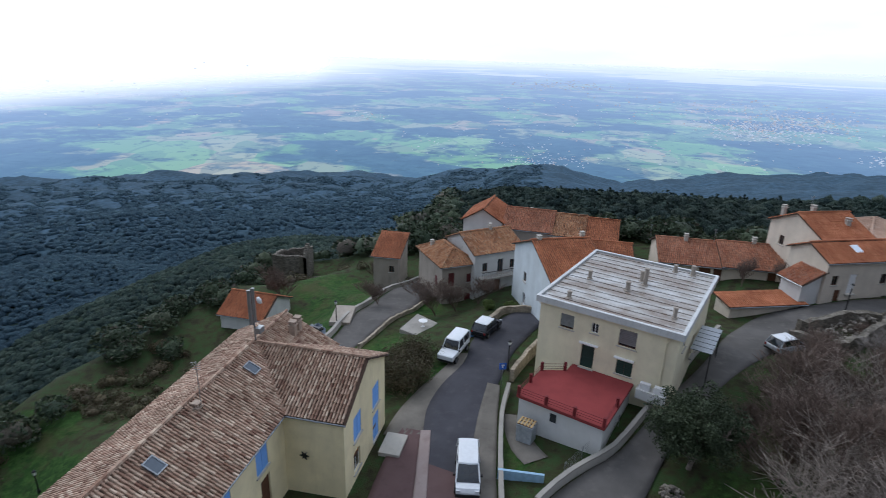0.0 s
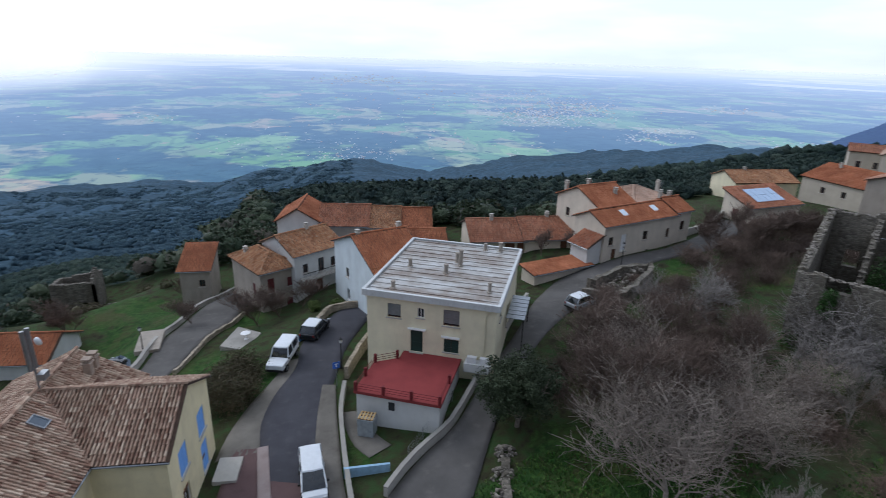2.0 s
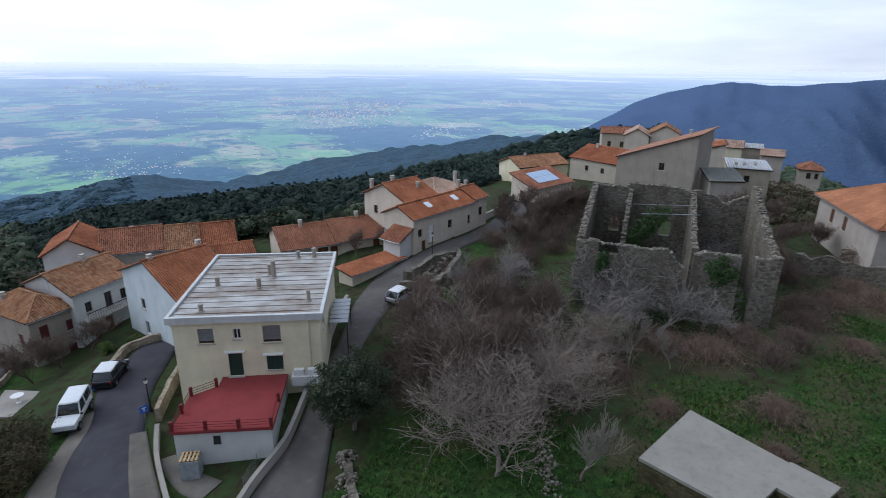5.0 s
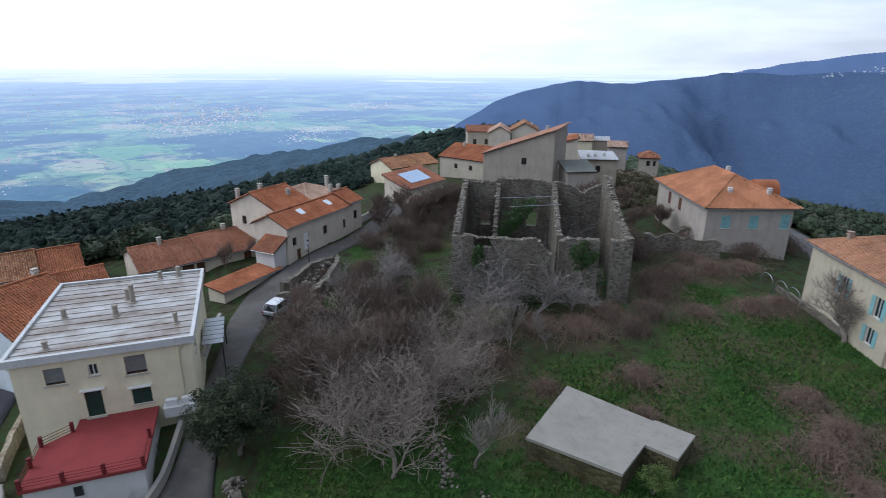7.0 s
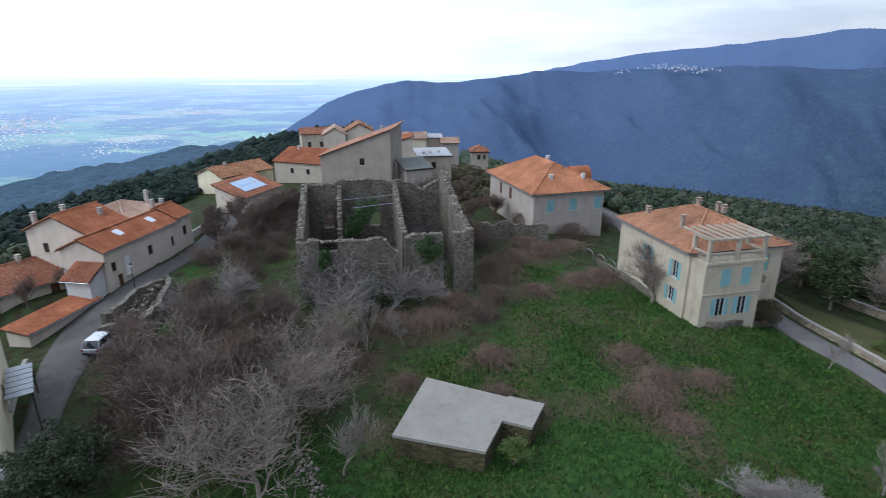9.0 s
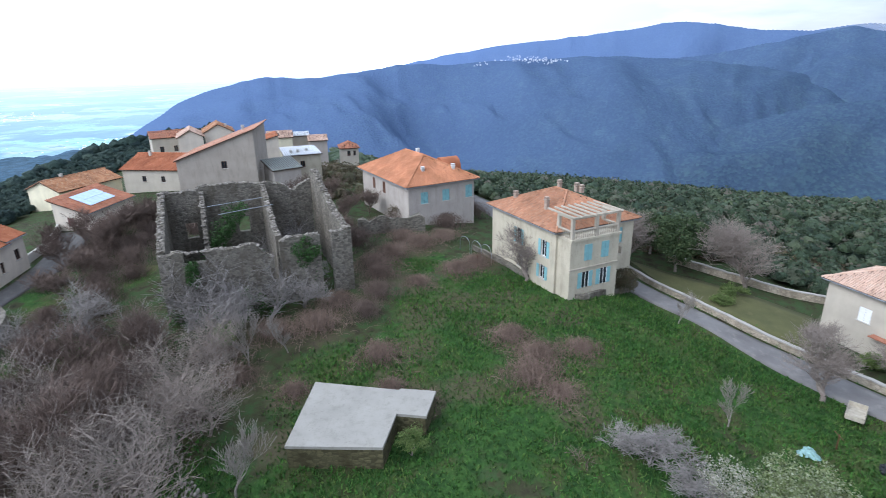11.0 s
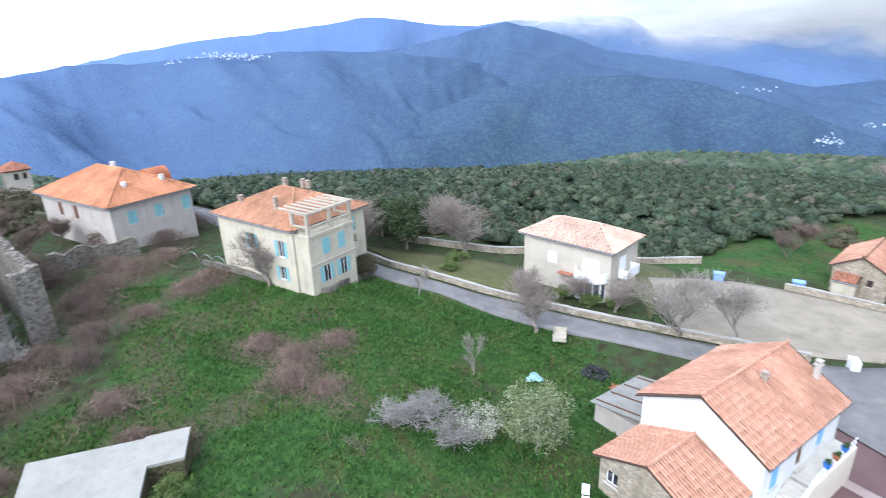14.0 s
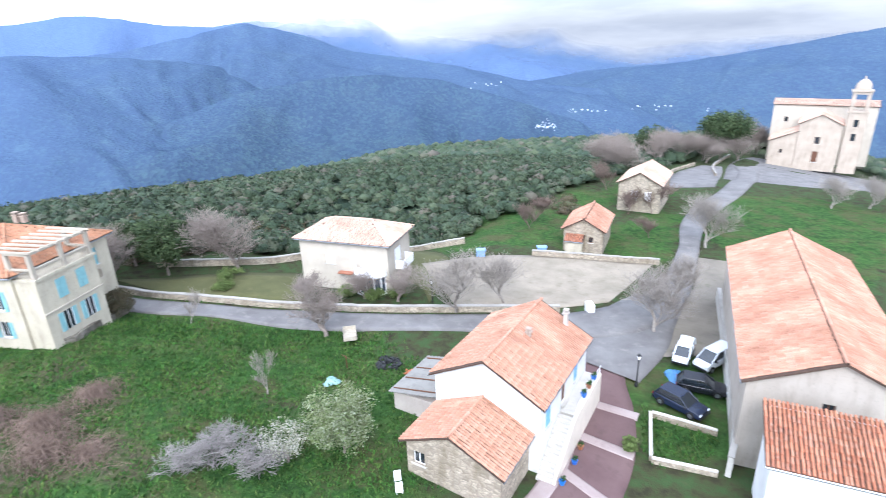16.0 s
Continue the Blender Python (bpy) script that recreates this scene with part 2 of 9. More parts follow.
# ---- mesh helpers ----
class Geo:
    """Collects points and faces of one mesh."""

    def __init__(self):
        self.v, self.f = [], []

    def poly(self, *pts):
        i = len(self.v)
        self.v.extend(tuple(p) for p in pts)
        self.f.append(tuple(range(i, i + len(pts))))

    def box(self, x0, y0, z0, x1, y1, z1, ch=0.0):
        if ch:
            self.prism([(x0 + ch, y0), (x1 - ch, y0), (x1, y0 + ch), (x1, y1 - ch), (x1 - ch, y1), (x0 + ch, y1), (x0, y1 - ch), (x0, y0 + ch)], z0, z1)
            return
        i = len(self.v)
        self.v.extend([(x0, y0, z0), (x1, y0, z0), (x1, y1, z0), (x0, y1, z0), (x0, y0, z1), (x1, y0, z1), (x1, y1, z1), (x0, y1, z1)])
        self.f.extend(tuple(i + k for k in q) for q in ((3, 2, 1, 0), (4, 5, 6, 7), (0, 1, 5, 4), (1, 2, 6, 5), (2, 3, 7, 6), (3, 0, 4, 7)))

    def prism(self, ring, z0, z1, top=1.0):
        """A prism over an anticlockwise ring, its top scaled about the ring's middle."""
        i, n = len(self.v), len(ring)
        cx, cy = sum(p[0] for p in ring) / n, sum(p[1] for p in ring) / n
        self.v.extend((x, y, z0) for x, y in ring)
        self.v.extend((cx + (x - cx) * top, cy + (y - cy) * top, z1) for x, y in ring)
        self.f.append(tuple(i + k for k in range(n - 1, -1, -1)))
        self.f.append(tuple(i + n + k for k in range(n)))
        self.f.extend((i + k, i + (k + 1) % n, i + n + (k + 1) % n, i + n + k) for k in range(n))

    def tube(self, p, q, r0, r1=None, n=8, cap=True):
        p, q = Vector(p), Vector(q)
        r1 = r0 if r1 is None else r1
        d = (q - p).normalized()
        a = d.orthogonal().normalized()
        b = d.cross(a)
        i = len(self.v)
        for c, r in ((p, r0), (q, r1)):
            for k in range(n):
                w = 2 * math.pi * k / n
                self.v.append(tuple(c + a * (r * math.cos(w)) + b * (r * math.sin(w))))
        self.f.extend((i + k, i + (k + 1) % n, i + n + (k + 1) % n, i + n + k) for k in range(n))
        if cap:
            self.f.append(tuple(i + n - 1 - k for k in range(n)))
            self.f.append(tuple(i + n + k for k in range(n)))

    def lathe(self, prof, n=16, x=0.0, y=0.0):
        """A turned form from (radius, height) pairs."""
        i = len(self.v)
        for r, z in prof:
            self.v.extend((x + r * math.cos(2 * math.pi * k / n), y + r * math.sin(2 * math.pi * k / n), z) for k in range(n))
        for j in range(len(prof) - 1):
            self.f.extend((i + j * n + k, i + j * n + (k + 1) % n, i + (j + 1) * n + (k + 1) % n, i + (j + 1) * n + k) for k in range(n))
        self.f.append(tuple(i + n - 1 - k for k in range(n)))
        self.f.append(tuple(i + (len(prof) - 1) * n + k for k in range(n)))

    def rock(self, c, sx, sy, sz, rng):
        """An uneven stone of eight to ten facets."""
        i = len(self.v)
        a = rng.uniform(0, 6.28)
        for lev, zz, rr in ((0, -0.5, 0.85), (1, 0.15, 1.0), (2, 0.5, 0.6)):
            for k in range(5):
                w = a + 2 * math.pi * k / 5 + rng.uniform(-0.3, 0.3)
                r = rr * rng.uniform(0.75, 1.15) * 0.5
                self.v.append((c[0] + sx * r * math.cos(w), c[1] + sy * r * math.sin(w), c[2] + sz * (zz + rng.uniform(-0.1, 0.1))))
        for lev in (0, 1):
            self.f.extend((i + lev * 5 + k, i + lev * 5 + (k + 1) % 5, i + lev * 5 + 5 + (k + 1) % 5, i + lev * 5 + 5 + k) for k in range(5))
        self.f.append(tuple(i + 10 + k for k in range(5)))
        self.f.append(tuple(i + 4 - k for k in range(5)))

    def mesh(self, name, mat, smooth=False):
        me = bpy.data.meshes.new(name)
        me.from_pydata(self.v, [], self.f)
        if mat:
            me.materials.append(mat)
        if smooth:
            me.polygons.foreach_set("use_smooth", [True] * len(me.polygons))
        me.update()
        return me


def part(name, geo, mat, parent, label="", smooth=False, kind=""):
    """Links one mesh as a part under a thing or under a part."""
    me = geo if isinstance(geo, bpy.types.Mesh) else geo.mesh(name, mat, smooth)
    ob = new(name, me)
    ob.parent = parent
    return tagged(ob, label=label, kind=kind)


def thing(name, label, category, m=None, group="", kind=""):
    """An Empty at the base of a thing with parts."""
    ob = new(name)
    ob.empty_display_size = 0.2
    if m is not None:
        ob.matrix_world = m
    return tagged(ob, label, category, group, kind)


def solo(name, geo, mat, label, category, m=None, group="", kind="", smooth=False):
    """A thing that is one mesh."""
    ob = new(name, geo if isinstance(geo, bpy.types.Mesh) else geo.mesh(name, mat, smooth))
    if m is not None:
        ob.matrix_world = m
    return tagged(ob, label, category, group, kind)


# ---- the lie of the land ----
SPOTS_NORTH = [(2, 30, 0), (2, 42, 0), (4, 51, -0.3), (9, 57, -0.6), (-9, 57, -2.2), (-3, 69, -3.6), (-13, 48, -1.4), (-22, 66, -7), (-30, 55, -9), (-26, 22, -4),
               (-40, 32, -11), (-12, 24, 0), (9, 64, -1.6), (1, 68, -4.2), (-10, 80, -6.5), (8, 80, -3.5), (-27, 96, -13), (5, 35, 0.1), (20, 64, -0.5), (30, 66, 0.6)]
SPOTS_HILL = [(9, 30, 0.3), (17.5, 36.5, 1.5), (28, 46.5, 2.6), (48, 55.5, 3.6), (60, 55, 4.0), (72, 64, 4.4), (26, 56, 1.6), (38, 64, 3.0), (30, 32, 2.2), (22, 20, 1.5),
              (42, 42, 3.6), (46, 30, 4.0), (54, 17, 4.2), (64, 34, 5.0), (78, 32, 5.0), (72, 14, 4.6), (88, 16, 4.2), (96, 62, 5.2), (125, 60, 5.0), (160, 80, 2.0)]
SPOTS_SOUTH = [(34, 10, 1.7), (43, 10, 2.8), (40, -3, 2.0), (56, -7, 2.7), (70, 1, 3.2), (48, -28, 0.1), (62, -19.5, 0.3), (78, -8, 1.0), (35, -37, 0), (27, -18, 0.5),
               (56, -40, -0.6), (38, -56, -0.6), (26, -68, -0.9), (12, -40, 0.4), (14, -26, 0.1), (18, -112, -1.0), (32, -150, -4.8), (24, -172, -7.2), (44, -172, -7.2), (10, -172, -7.4), (30, -186, -8.0), (39, -90, -1.2), (18, -96, -0.9), (0, 0, 0.4), (12, 10, 1.0),
               (5, -15, 0.3), (70, -55, -6), (-5, -40, 0.3)]
SPOTS = np.array(SPOTS_NORTH + SPOTS_HILL + SPOTS_SOUTH, float)
# bearing, dip of the near woods at 250 m, dip of the far rim at 1400 m (degrees below level)
RIMS = np.array([(-180, 16, 12), (-70, 36, 11.2), (-40, 36, 11.2), (-28, 34, 11.8), (-18, 31, 12.1), (-10, 26, 12.2), (-4, 19, 12.6), (6, 14.3, 11.0),
                 (12, 14.2, 10.7), (18, 14.0, 11.9), (26, 13.5, 10.3), (33, 11.9, 9.3), (44, 9.6, 8.0), (52, 7.2, 7.2), (60, 6.4, 8.0), (70, 8.6, 11),
                 (80, 11.5, 13), (92, 13.8, 15), (104, 14.4, 16), (111, 14.4, 16), (120, 13.2, 16), (131, 11.3, 15), (142, 10.8, 14), (152, 10.4, 13), (165, 9.5, 12), (180, 12, 12)])


def ground(x, y):
    """The height of the land, for numbers or arrays."""
    x, y = np.asarray(x, float), np.asarray(y, float)
    shape = np.broadcast(x, y).shape
    px, py = np.broadcast_to(x, shape).ravel(), np.broadcast_to(y, shape).ravel()
    num, den = np.zeros(px.size), np.zeros(px.size)
    for sx, sy, sz in SPOTS:
        w = 1.0 / ((px - sx) ** 2 + (py - sy) ** 2 + 14.0) ** 1.7
        num += w * sz
        den += w
    near = num / den
    r = np.hypot(px, py) + 1e-6
    az = np.degrees(np.arctan2(px, py))
    d1, d2 = np.interp(az, RIMS[:, 0], RIMS[:, 1]), np.interp(az, RIMS[:, 0], RIMS[:, 2])
    z1, z2 = 28 - 250 * np.tan(np.radians(d1)), 28 - 1400 * np.tan(np.radians(d2))
    zm = np.minimum(28 - 620 * np.tan(np.radians(d1 + 1.2)), (z1 + z2) / 2)
    zm = np.where(az < 4, 28 - 620 * np.tan(np.radians(np.interp(az, [-70, -30, -10, 4], [18.0, 18.5, 19.0, 17.5]))), zm)
    far = np.where(r < 250, -1.0 + (z1 + 1.0) * (r - 85) / 165,
                   np.where(r < 620, z1 + (zm - z1) * (r - 250) / 370, zm + (z2 - zm) * (r - 620) / 780))
    far = far + np.sin(px / 61 + py / 83) * np.sin(py / 47 - px / 90) * np.clip((r - 200) / 150, 0, 8)
    s = np.clip((r - 85) / 125, 0, 1)
    s = s * s * (3 - 2 * s)
    z = near * (1 - s) + far * s
    west = np.clip((-2 - az) / 6, 0, 1) * np.clip((az + 100) / 20, 0, 1)
    rim = np.interp(az, [-70, -44, -33, -23, -19, -15, -10, -2], [60, 62, 70, 80, 106, 108, 104, 110])
    fall = np.interp(az, [-70, -44, -39, -33, -27, -23, -17, -10, -2], [31, 30.5, 27.5, 25.8, 24, 22.3, 21.6, 20.0, 18])
    dip = fall + 6.5 * np.clip((r - rim) / 30, 0, 1)
    dip = np.where(r > 200, fall + 6.5 - 6.8 * np.clip((r - 200) / 130, 0, 1), dip)
    end = np.interp(az, [-70, -30, -10, 4], [18.0, 18.5, 19.0, 17.5])
    dip = np.where(r > 330, fall - 0.3 + (end - fall + 0.3) * np.clip((r - 330) / 290, 0, 1) ** 0.7, dip)
    drop = 28 - r * np.tan(np.radians(dip)) + np.sin(px / 58 + py / 90 + 0.8 * np.sin(py / 40)) * np.sin(py / 67 - px / 80) * np.clip((r - 250) / 12, 0, 15)
    west = west * np.clip((r - rim) / 8, 0, 1) * np.clip((700 - r) / 80, 0, 1)
    return (z * (1 - west) + drop * west).reshape(shape)


def wood_edge(az):
    """The distance at which the woods begin, by bearing."""
    return np.interp(az, [-180, -60, -40, -30, -22, -18, -13, -6, 4, 18, 30, 36, 44, 52, 56, 72, 78, 90, 100, 118, 128, 136, 146, 152, 158, 164, 172, 180],
                     [66, 56, 58, 66, 78, 108, 108, 92, 92, 90, 88, 92, 112, 175, 205, 200, 112, 94, 84, 78, 72, 80, 98, 118, 146, 214, 224, 150])


def wooded(az, r):
    return r > wood_edge(az)


def gz(x, y):
    return float(ground(x, y))

# ---- land ----
GRASS = [(48, -12, 15), (38, -2, 9), (42, -22, 10), (55, -14, 9), (33, -10, 9), (38, 12, 7), (26, 8, 9), (24, 22, 7), (16, 20, 8), (46, 4, 8), (12, -95, 13), (22, -100, 11), (10, -86, 8),
         (12, -40, 4.5), (10.5, -34, 2.5), (30, -70, 5), (-18, 62, 9), (-13, 72, 7), (-7, 50, 6), (-2, 47, 4), (-30, 28, 8), (41, 52, 3), (30, 25, 4), (34, 31, 3.5), (26, 33, 3), (39, 37, 3.5), (48, 47, 4), (35, 43, 3), (56, 45, 4), (62, 30, 3), (29, 40, 3), (20, 27, 4), (52, 52, 3), (-22, 34, 6), (5, 34, 3), (29, 60, 3), (64, 12, 5), (66, -10, 6), (60, -12, 5), (30, -24, 6), (25, -16, 6), (38, -70, 7), (33, -78, 6), (47, -66, 7), (46, -78, 7), (20, -82, 6), (52, -58, 6), (55, -70, 8), (10, -62, 6), (-4, 66, 5), (-18, 78, 6), (-24, 84, 5), (60, 22, 3), (58, 3, 5), (52, 7, 5), (61, -4, 5), (12, -48, 3), (-35, 37, 5), (-39, 45, 4), (-31, 24, 5), (12, -38, 7), (9, -45, 6), (8, -52, 6), (14, -70, 7), (12, -78, 8), (6, -92, 10), (16, -106, 9), (2, -104, 8), (50, -90, 6), (34, -86, 4), (44, -100, 7)]


BROWN = [(42.3, 11.0, 3.4), (36.9, 17.0, 2.6), (41.1, -2.4, 3.8), (44.5, -3.0, 3.6), (38.8, -4.5, 3.0), (47.4, -0.4, 3.4), (44.4, 21.6, 3.8), (46.4, 18.0, 3.8), (40.4, 25.4, 3.6), (37.8, 22.2, 3.0), (50.2, 17.2, 3.4), (68.5, 11.6, 4), (65, 14.5, 4), (61.5, 15.8, 4),
         (58, 14.6, 3.6), (62, 6, 3.4), (64.8, 3.8, 3.4), (46, -6.9, 3), (34.6, 27.2, 3.2), (37, 6.2, 2.2), (38.2, 9.2, 2.6), (57, 10, 3.2), (54, 5, 3), (50, 8, 3), (52, -6, 2.6), (39, 3, 2.4), (36, -6, 2.2), (49, 2, 2.6), (57, 1, 2.6), (44, 8, 2.6), (31, 16, 2.4), (33, 30, 4), (28, 30, 4), (36, 36, 4), (30, 24, 3.4)]


def soft(px, py, spots):
    out = np.zeros(px.shape)
    for x, y, r in spots:
        out = np.maximum(out, np.clip(1.6 - 1.2 * np.hypot(px - x, py - y) / r, 0, 1))
    return out


def ground_material():
    m = Mat("grass_and_earth")
    att = m.t.nodes.new("ShaderNodeAttribute")
    att.attribute_name = "meadow"
    wood = m.t.nodes.new("ShaderNodeAttribute")
    wood.attribute_name = "woodland"
    g = m.ramp(m.noise(0.55, 8, 0.6), [(0.25, rgb("213018")), (0.45, rgb("2b4422")), (0.62, rgb("365327")), (0.8, rgb("4e5834"))])
    g = m.mix(m.math("MULTIPLY", m.noise(7, 5, 0.7), 0.75), g, rgb("22381a"))
    g = m.mix(m.math("MULTIPLY", m.ramp(m.noise(0.16, 5, 0.6), [(0.5, (0, 0, 0)), (0.66, (1, 1, 1))]), 0.6), g, rgb("4c4a30"))
    g = m.mix(m.ramp(m.noise(1.7, 6, 0.7), [(0.46, (0, 0, 0)), (0.64, (0.7, 0.7, 0.7))]), g, rgb("44622f"))
    g = m.mix(m.ramp(m.noise(0.22, 7, 0.7), [(0.5, (0, 0, 0)), (0.62, (0.7, 0.7, 0.7))]), g, rgb("4a4630"))
    e = m.ramp(m.noise(0.8, 8, 0.65), [(0.22, rgb("22231a")), (0.38, rgb("343226")), (0.48, rgb("3c402a")), (0.6, rgb("364a2c")), (0.74, rgb("444a30")), (0.9, rgb("544f3a"))])
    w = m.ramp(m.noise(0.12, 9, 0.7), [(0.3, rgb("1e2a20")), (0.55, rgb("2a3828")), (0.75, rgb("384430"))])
    # blue haze put into the far ground's colour, its cells darker between crowns
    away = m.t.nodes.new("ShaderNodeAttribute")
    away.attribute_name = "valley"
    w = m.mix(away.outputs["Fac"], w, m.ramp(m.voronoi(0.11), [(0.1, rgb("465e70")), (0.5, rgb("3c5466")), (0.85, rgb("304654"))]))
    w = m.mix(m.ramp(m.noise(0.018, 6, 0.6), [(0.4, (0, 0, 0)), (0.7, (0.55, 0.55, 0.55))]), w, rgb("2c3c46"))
    edge = m.math("ADD", att.outputs["Fac"], m.math("MULTIPLY", m.math("SUBTRACT", m.noise(0.5, 6, 0.65), 0.5), 1.6))
    k = m.ramp(edge, [(0.40, (0, 0, 0)), (0.62, (1, 1, 1))])
    scrub = m.t.nodes.new("ShaderNodeAttribute")
    scrub.attribute_name = "scrub"
    dead = m.ramp(m.noise(2.2, 8, 0.7), [(0.3, rgb("38332a")), (0.48, rgb("524a3c")), (0.6, rgb("46482f")), (0.74, rgb("5e5444")), (0.86, rgb("3e4a2a"))])
    ragged_edge = m.math("ADD", scrub.outputs["Fac"], m.math("MULTIPLY", m.math("SUBTRACT", m.noise(0.9, 8, 0.7), 0.5), 1.9))
    near_ground = m.mix(m.ramp(ragged_edge, [(0.4, (0, 0, 0)), (0.85, (0.8, 0.8, 0.8))]), m.mix(k, e, g), dead)
    col = m.mix(wood.outputs["Fac"], near_ground, w)
    return m.done(col, 0.97, m.noise(6, 8, 0.7), 0.16, 0.8, spec=0.1)


def build_ground():
    rings = np.concatenate([np.arange(2, 130, 1.0), np.geomspace(130, 1500, 75)])
    az = np.radians(np.arange(-180, 180, 0.5))
    R, A = np.meshgrid(rings, az, indexing="ij")
    X, Y = R * np.sin(A), R * np.cos(A)
    Z = ground(X, Y)
    lump = np.sin(X * 0.33 + np.sin(Y * 0.21) * 2) * np.sin(Y * 0.29 + np.sin(X * 0.17) * 2)
    Z = Z + 0.10 * lump * np.clip(soft(X, Y, GRASS) * 2 - 0.8, 0, 1)
    bumpy = np.clip((R - 750) / 300, 0, 1)
    Z = Z + bumpy * 7 * np.abs(np.sin(X / 23 + np.sin(Y / 17)) * np.sin(Y / 19 + np.sin(X / 29)))
    n = len(az)
    verts = np.stack([X, Y, Z], -1).reshape(-1, 3)
    i = np.arange(len(rings) - 1)[:, None] * n + np.arange(n)[None]
    j = np.arange(len(rings) - 1)[:, None] * n + (np.arange(n)[None] + 1) % n
    faces = np.stack([i, i + n, j + n, j], -1).reshape(-1, 4)
    faces = [tuple(f) for f in faces.tolist()] + [tuple(range(n))]
    me = bpy.data.meshes.new("ground")
    me.from_pydata(verts.tolist(), [], faces)
    me.polygons.foreach_set("use_smooth", [True] * len(me.polygons))
    a = me.attributes.new("meadow", "FLOAT", "POINT")
    a.data.foreach_set("value", soft(X, Y, GRASS).ravel().astype(np.float32))
    b = me.attributes.new("scrub", "FLOAT", "POINT")
    b.data.foreach_set("value", soft(X, Y, BROWN).ravel().astype(np.float32))
    w = me.attributes.new("woodland", "FLOAT", "POINT")
    w.data.foreach_set("value", np.clip((R - wood_edge(np.degrees(A))) / 40, 0, 1).ravel().astype(np.float32))
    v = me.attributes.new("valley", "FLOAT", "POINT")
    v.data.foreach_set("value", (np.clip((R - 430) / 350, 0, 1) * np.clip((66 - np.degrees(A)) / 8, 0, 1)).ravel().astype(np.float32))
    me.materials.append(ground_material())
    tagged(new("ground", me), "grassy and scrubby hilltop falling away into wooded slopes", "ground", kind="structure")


build_ground()


# ---- the distance: plain, sea and mountain ridges ----
def plain_material():
    m = Mat("hazed_farmland")
    geo = m.t.nodes.new("ShaderNodeAttribute")
    geo.attribute_name = "lie"
    far = m.t.nodes.new("ShaderNodeAttribute")
    far.attribute_name = "reach"

    def tex(scale, detail, rough=0.55, vec=None):
        n = m.t.nodes.new("ShaderNodeTexNoise")
        n.inputs["Scale"].default_value, n.inputs["Detail"].default_value, n.inputs["Roughness"].default_value = scale, detail, rough
        m.link(vec or geo.outputs["Vector"], n.inputs["Vector"])
        return n

    def cells(scale, vec):
        n = m.t.nodes.new("ShaderNodeTexVoronoi")
        n.inputs["Scale"].default_value, n.inputs["Randomness"].default_value = scale, 0.95
        n.distance = "CHEBYCHEV"
        m.link(vec, n.inputs["Vector"])
        p = m.t.nodes.new("ShaderNodeSeparateColor")
        m.link(n.outputs["Color"], p.inputs[0])
        return p.outputs
    warp = tex(0.8, 4)
    bent = m.t.nodes.new("ShaderNodeMix")
    bent.data_type = "VECTOR"
    bent.inputs["Factor"].default_value = 0.16
    m.link(geo.outputs["Vector"], bent.inputs[4])
    m.link(warp.outputs["Color"], bent.inputs[5])
    turned = m.t.nodes.new("ShaderNodeMapping")
    turned.inputs["Rotation"].default_value = (0, 0, radians(24))
    turned.inputs["Scale"].default_value = (1.0, 0.62, 1.0)
    m.link(bent.outputs[1], turned.inputs["Vector"])
    one = cells(2.5, turned.outputs["Vector"])
    two = cells(5.6, turned.outputs["Vector"])
    crop = m.ramp(one[0], [(0.0, rgb("648a70")), (0.2, rgb("90c07e")), (0.36, rgb("7aa87a")), (0.5, rgb("a6c890")), (0.62, rgb("5c7e72")), (0.76, rgb("bcc09e")), (0.88, rgb("d0b496")), (1.0, rgb("80a484"))])
    strip_tone = m.ramp(two[1], [(0.0, rgb("567872")), (0.35, rgb("92be86")), (0.6, rgb("7aa286")), (0.8, rgb("c0ac98")), (1.0, rgb("a8c49a"))])
    field = m.mix(m.ramp(two[0], [(0.5, (0, 0, 0)), (0.53, (0.7, 0.7, 0.7))]), crop, strip_tone)
    maquis = m.ramp(tex(5.5, 8, 0.7).outputs["Fac"], [(0.3, rgb("3a5666")), (0.5, rgb("4a6a76")), (0.7, rgb("5a7a80"))])
    big = tex(0.95, 10, 0.64)
    cover = m.ramp(big.outputs["Fac"], [(0.48, (1, 1, 1)), (0.53, (0, 0, 0))])
    col = m.mix(cover, field, maquis)
    edge = m.ramp(tex(9.0, 6, 0.7).outputs["Fac"], [(0.56, (0, 0, 0)), (0.62, (0.8, 0.8, 0.8))])
    col = m.mix(edge, col, rgb("38565e"))
    line = m.t.nodes.new("ShaderNodeTexVoronoi")
    line.feature, line.distance = "DISTANCE_TO_EDGE", "EUCLIDEAN"
    line.inputs["Scale"].default_value = 2.5
    m.link(turned.outputs["Vector"], line.inputs["Vector"])
    col = m.mix(m.ramp(line.outputs["Distance"], [(0.01, (0.35, 0.35, 0.35)), (0.035, (0, 0, 0))]), col, rgb("3c5a62"))
    dots = m.t.nodes.new("ShaderNodeTexVoronoi")
    dots.inputs["Scale"].default_value = 26
    m.link(geo.outputs["Vector"], dots.inputs["Vector"])
    town = m.ramp(tex(0.36, 4).outputs["Fac"], [(0.57, (0, 0, 0)), (0.66, (1, 1, 1))])
    dot = m.ramp(dots.outputs["Distance"], [(0.14, (1, 1, 1)), (0.26, (0, 0, 0))])
    col = m.mix(m.math("MULTIPLY", town, dot), col, rgb("c4c8cc"))
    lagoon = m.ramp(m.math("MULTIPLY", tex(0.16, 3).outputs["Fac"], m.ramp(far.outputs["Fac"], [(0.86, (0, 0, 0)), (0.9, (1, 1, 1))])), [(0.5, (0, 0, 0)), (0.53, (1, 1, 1))])
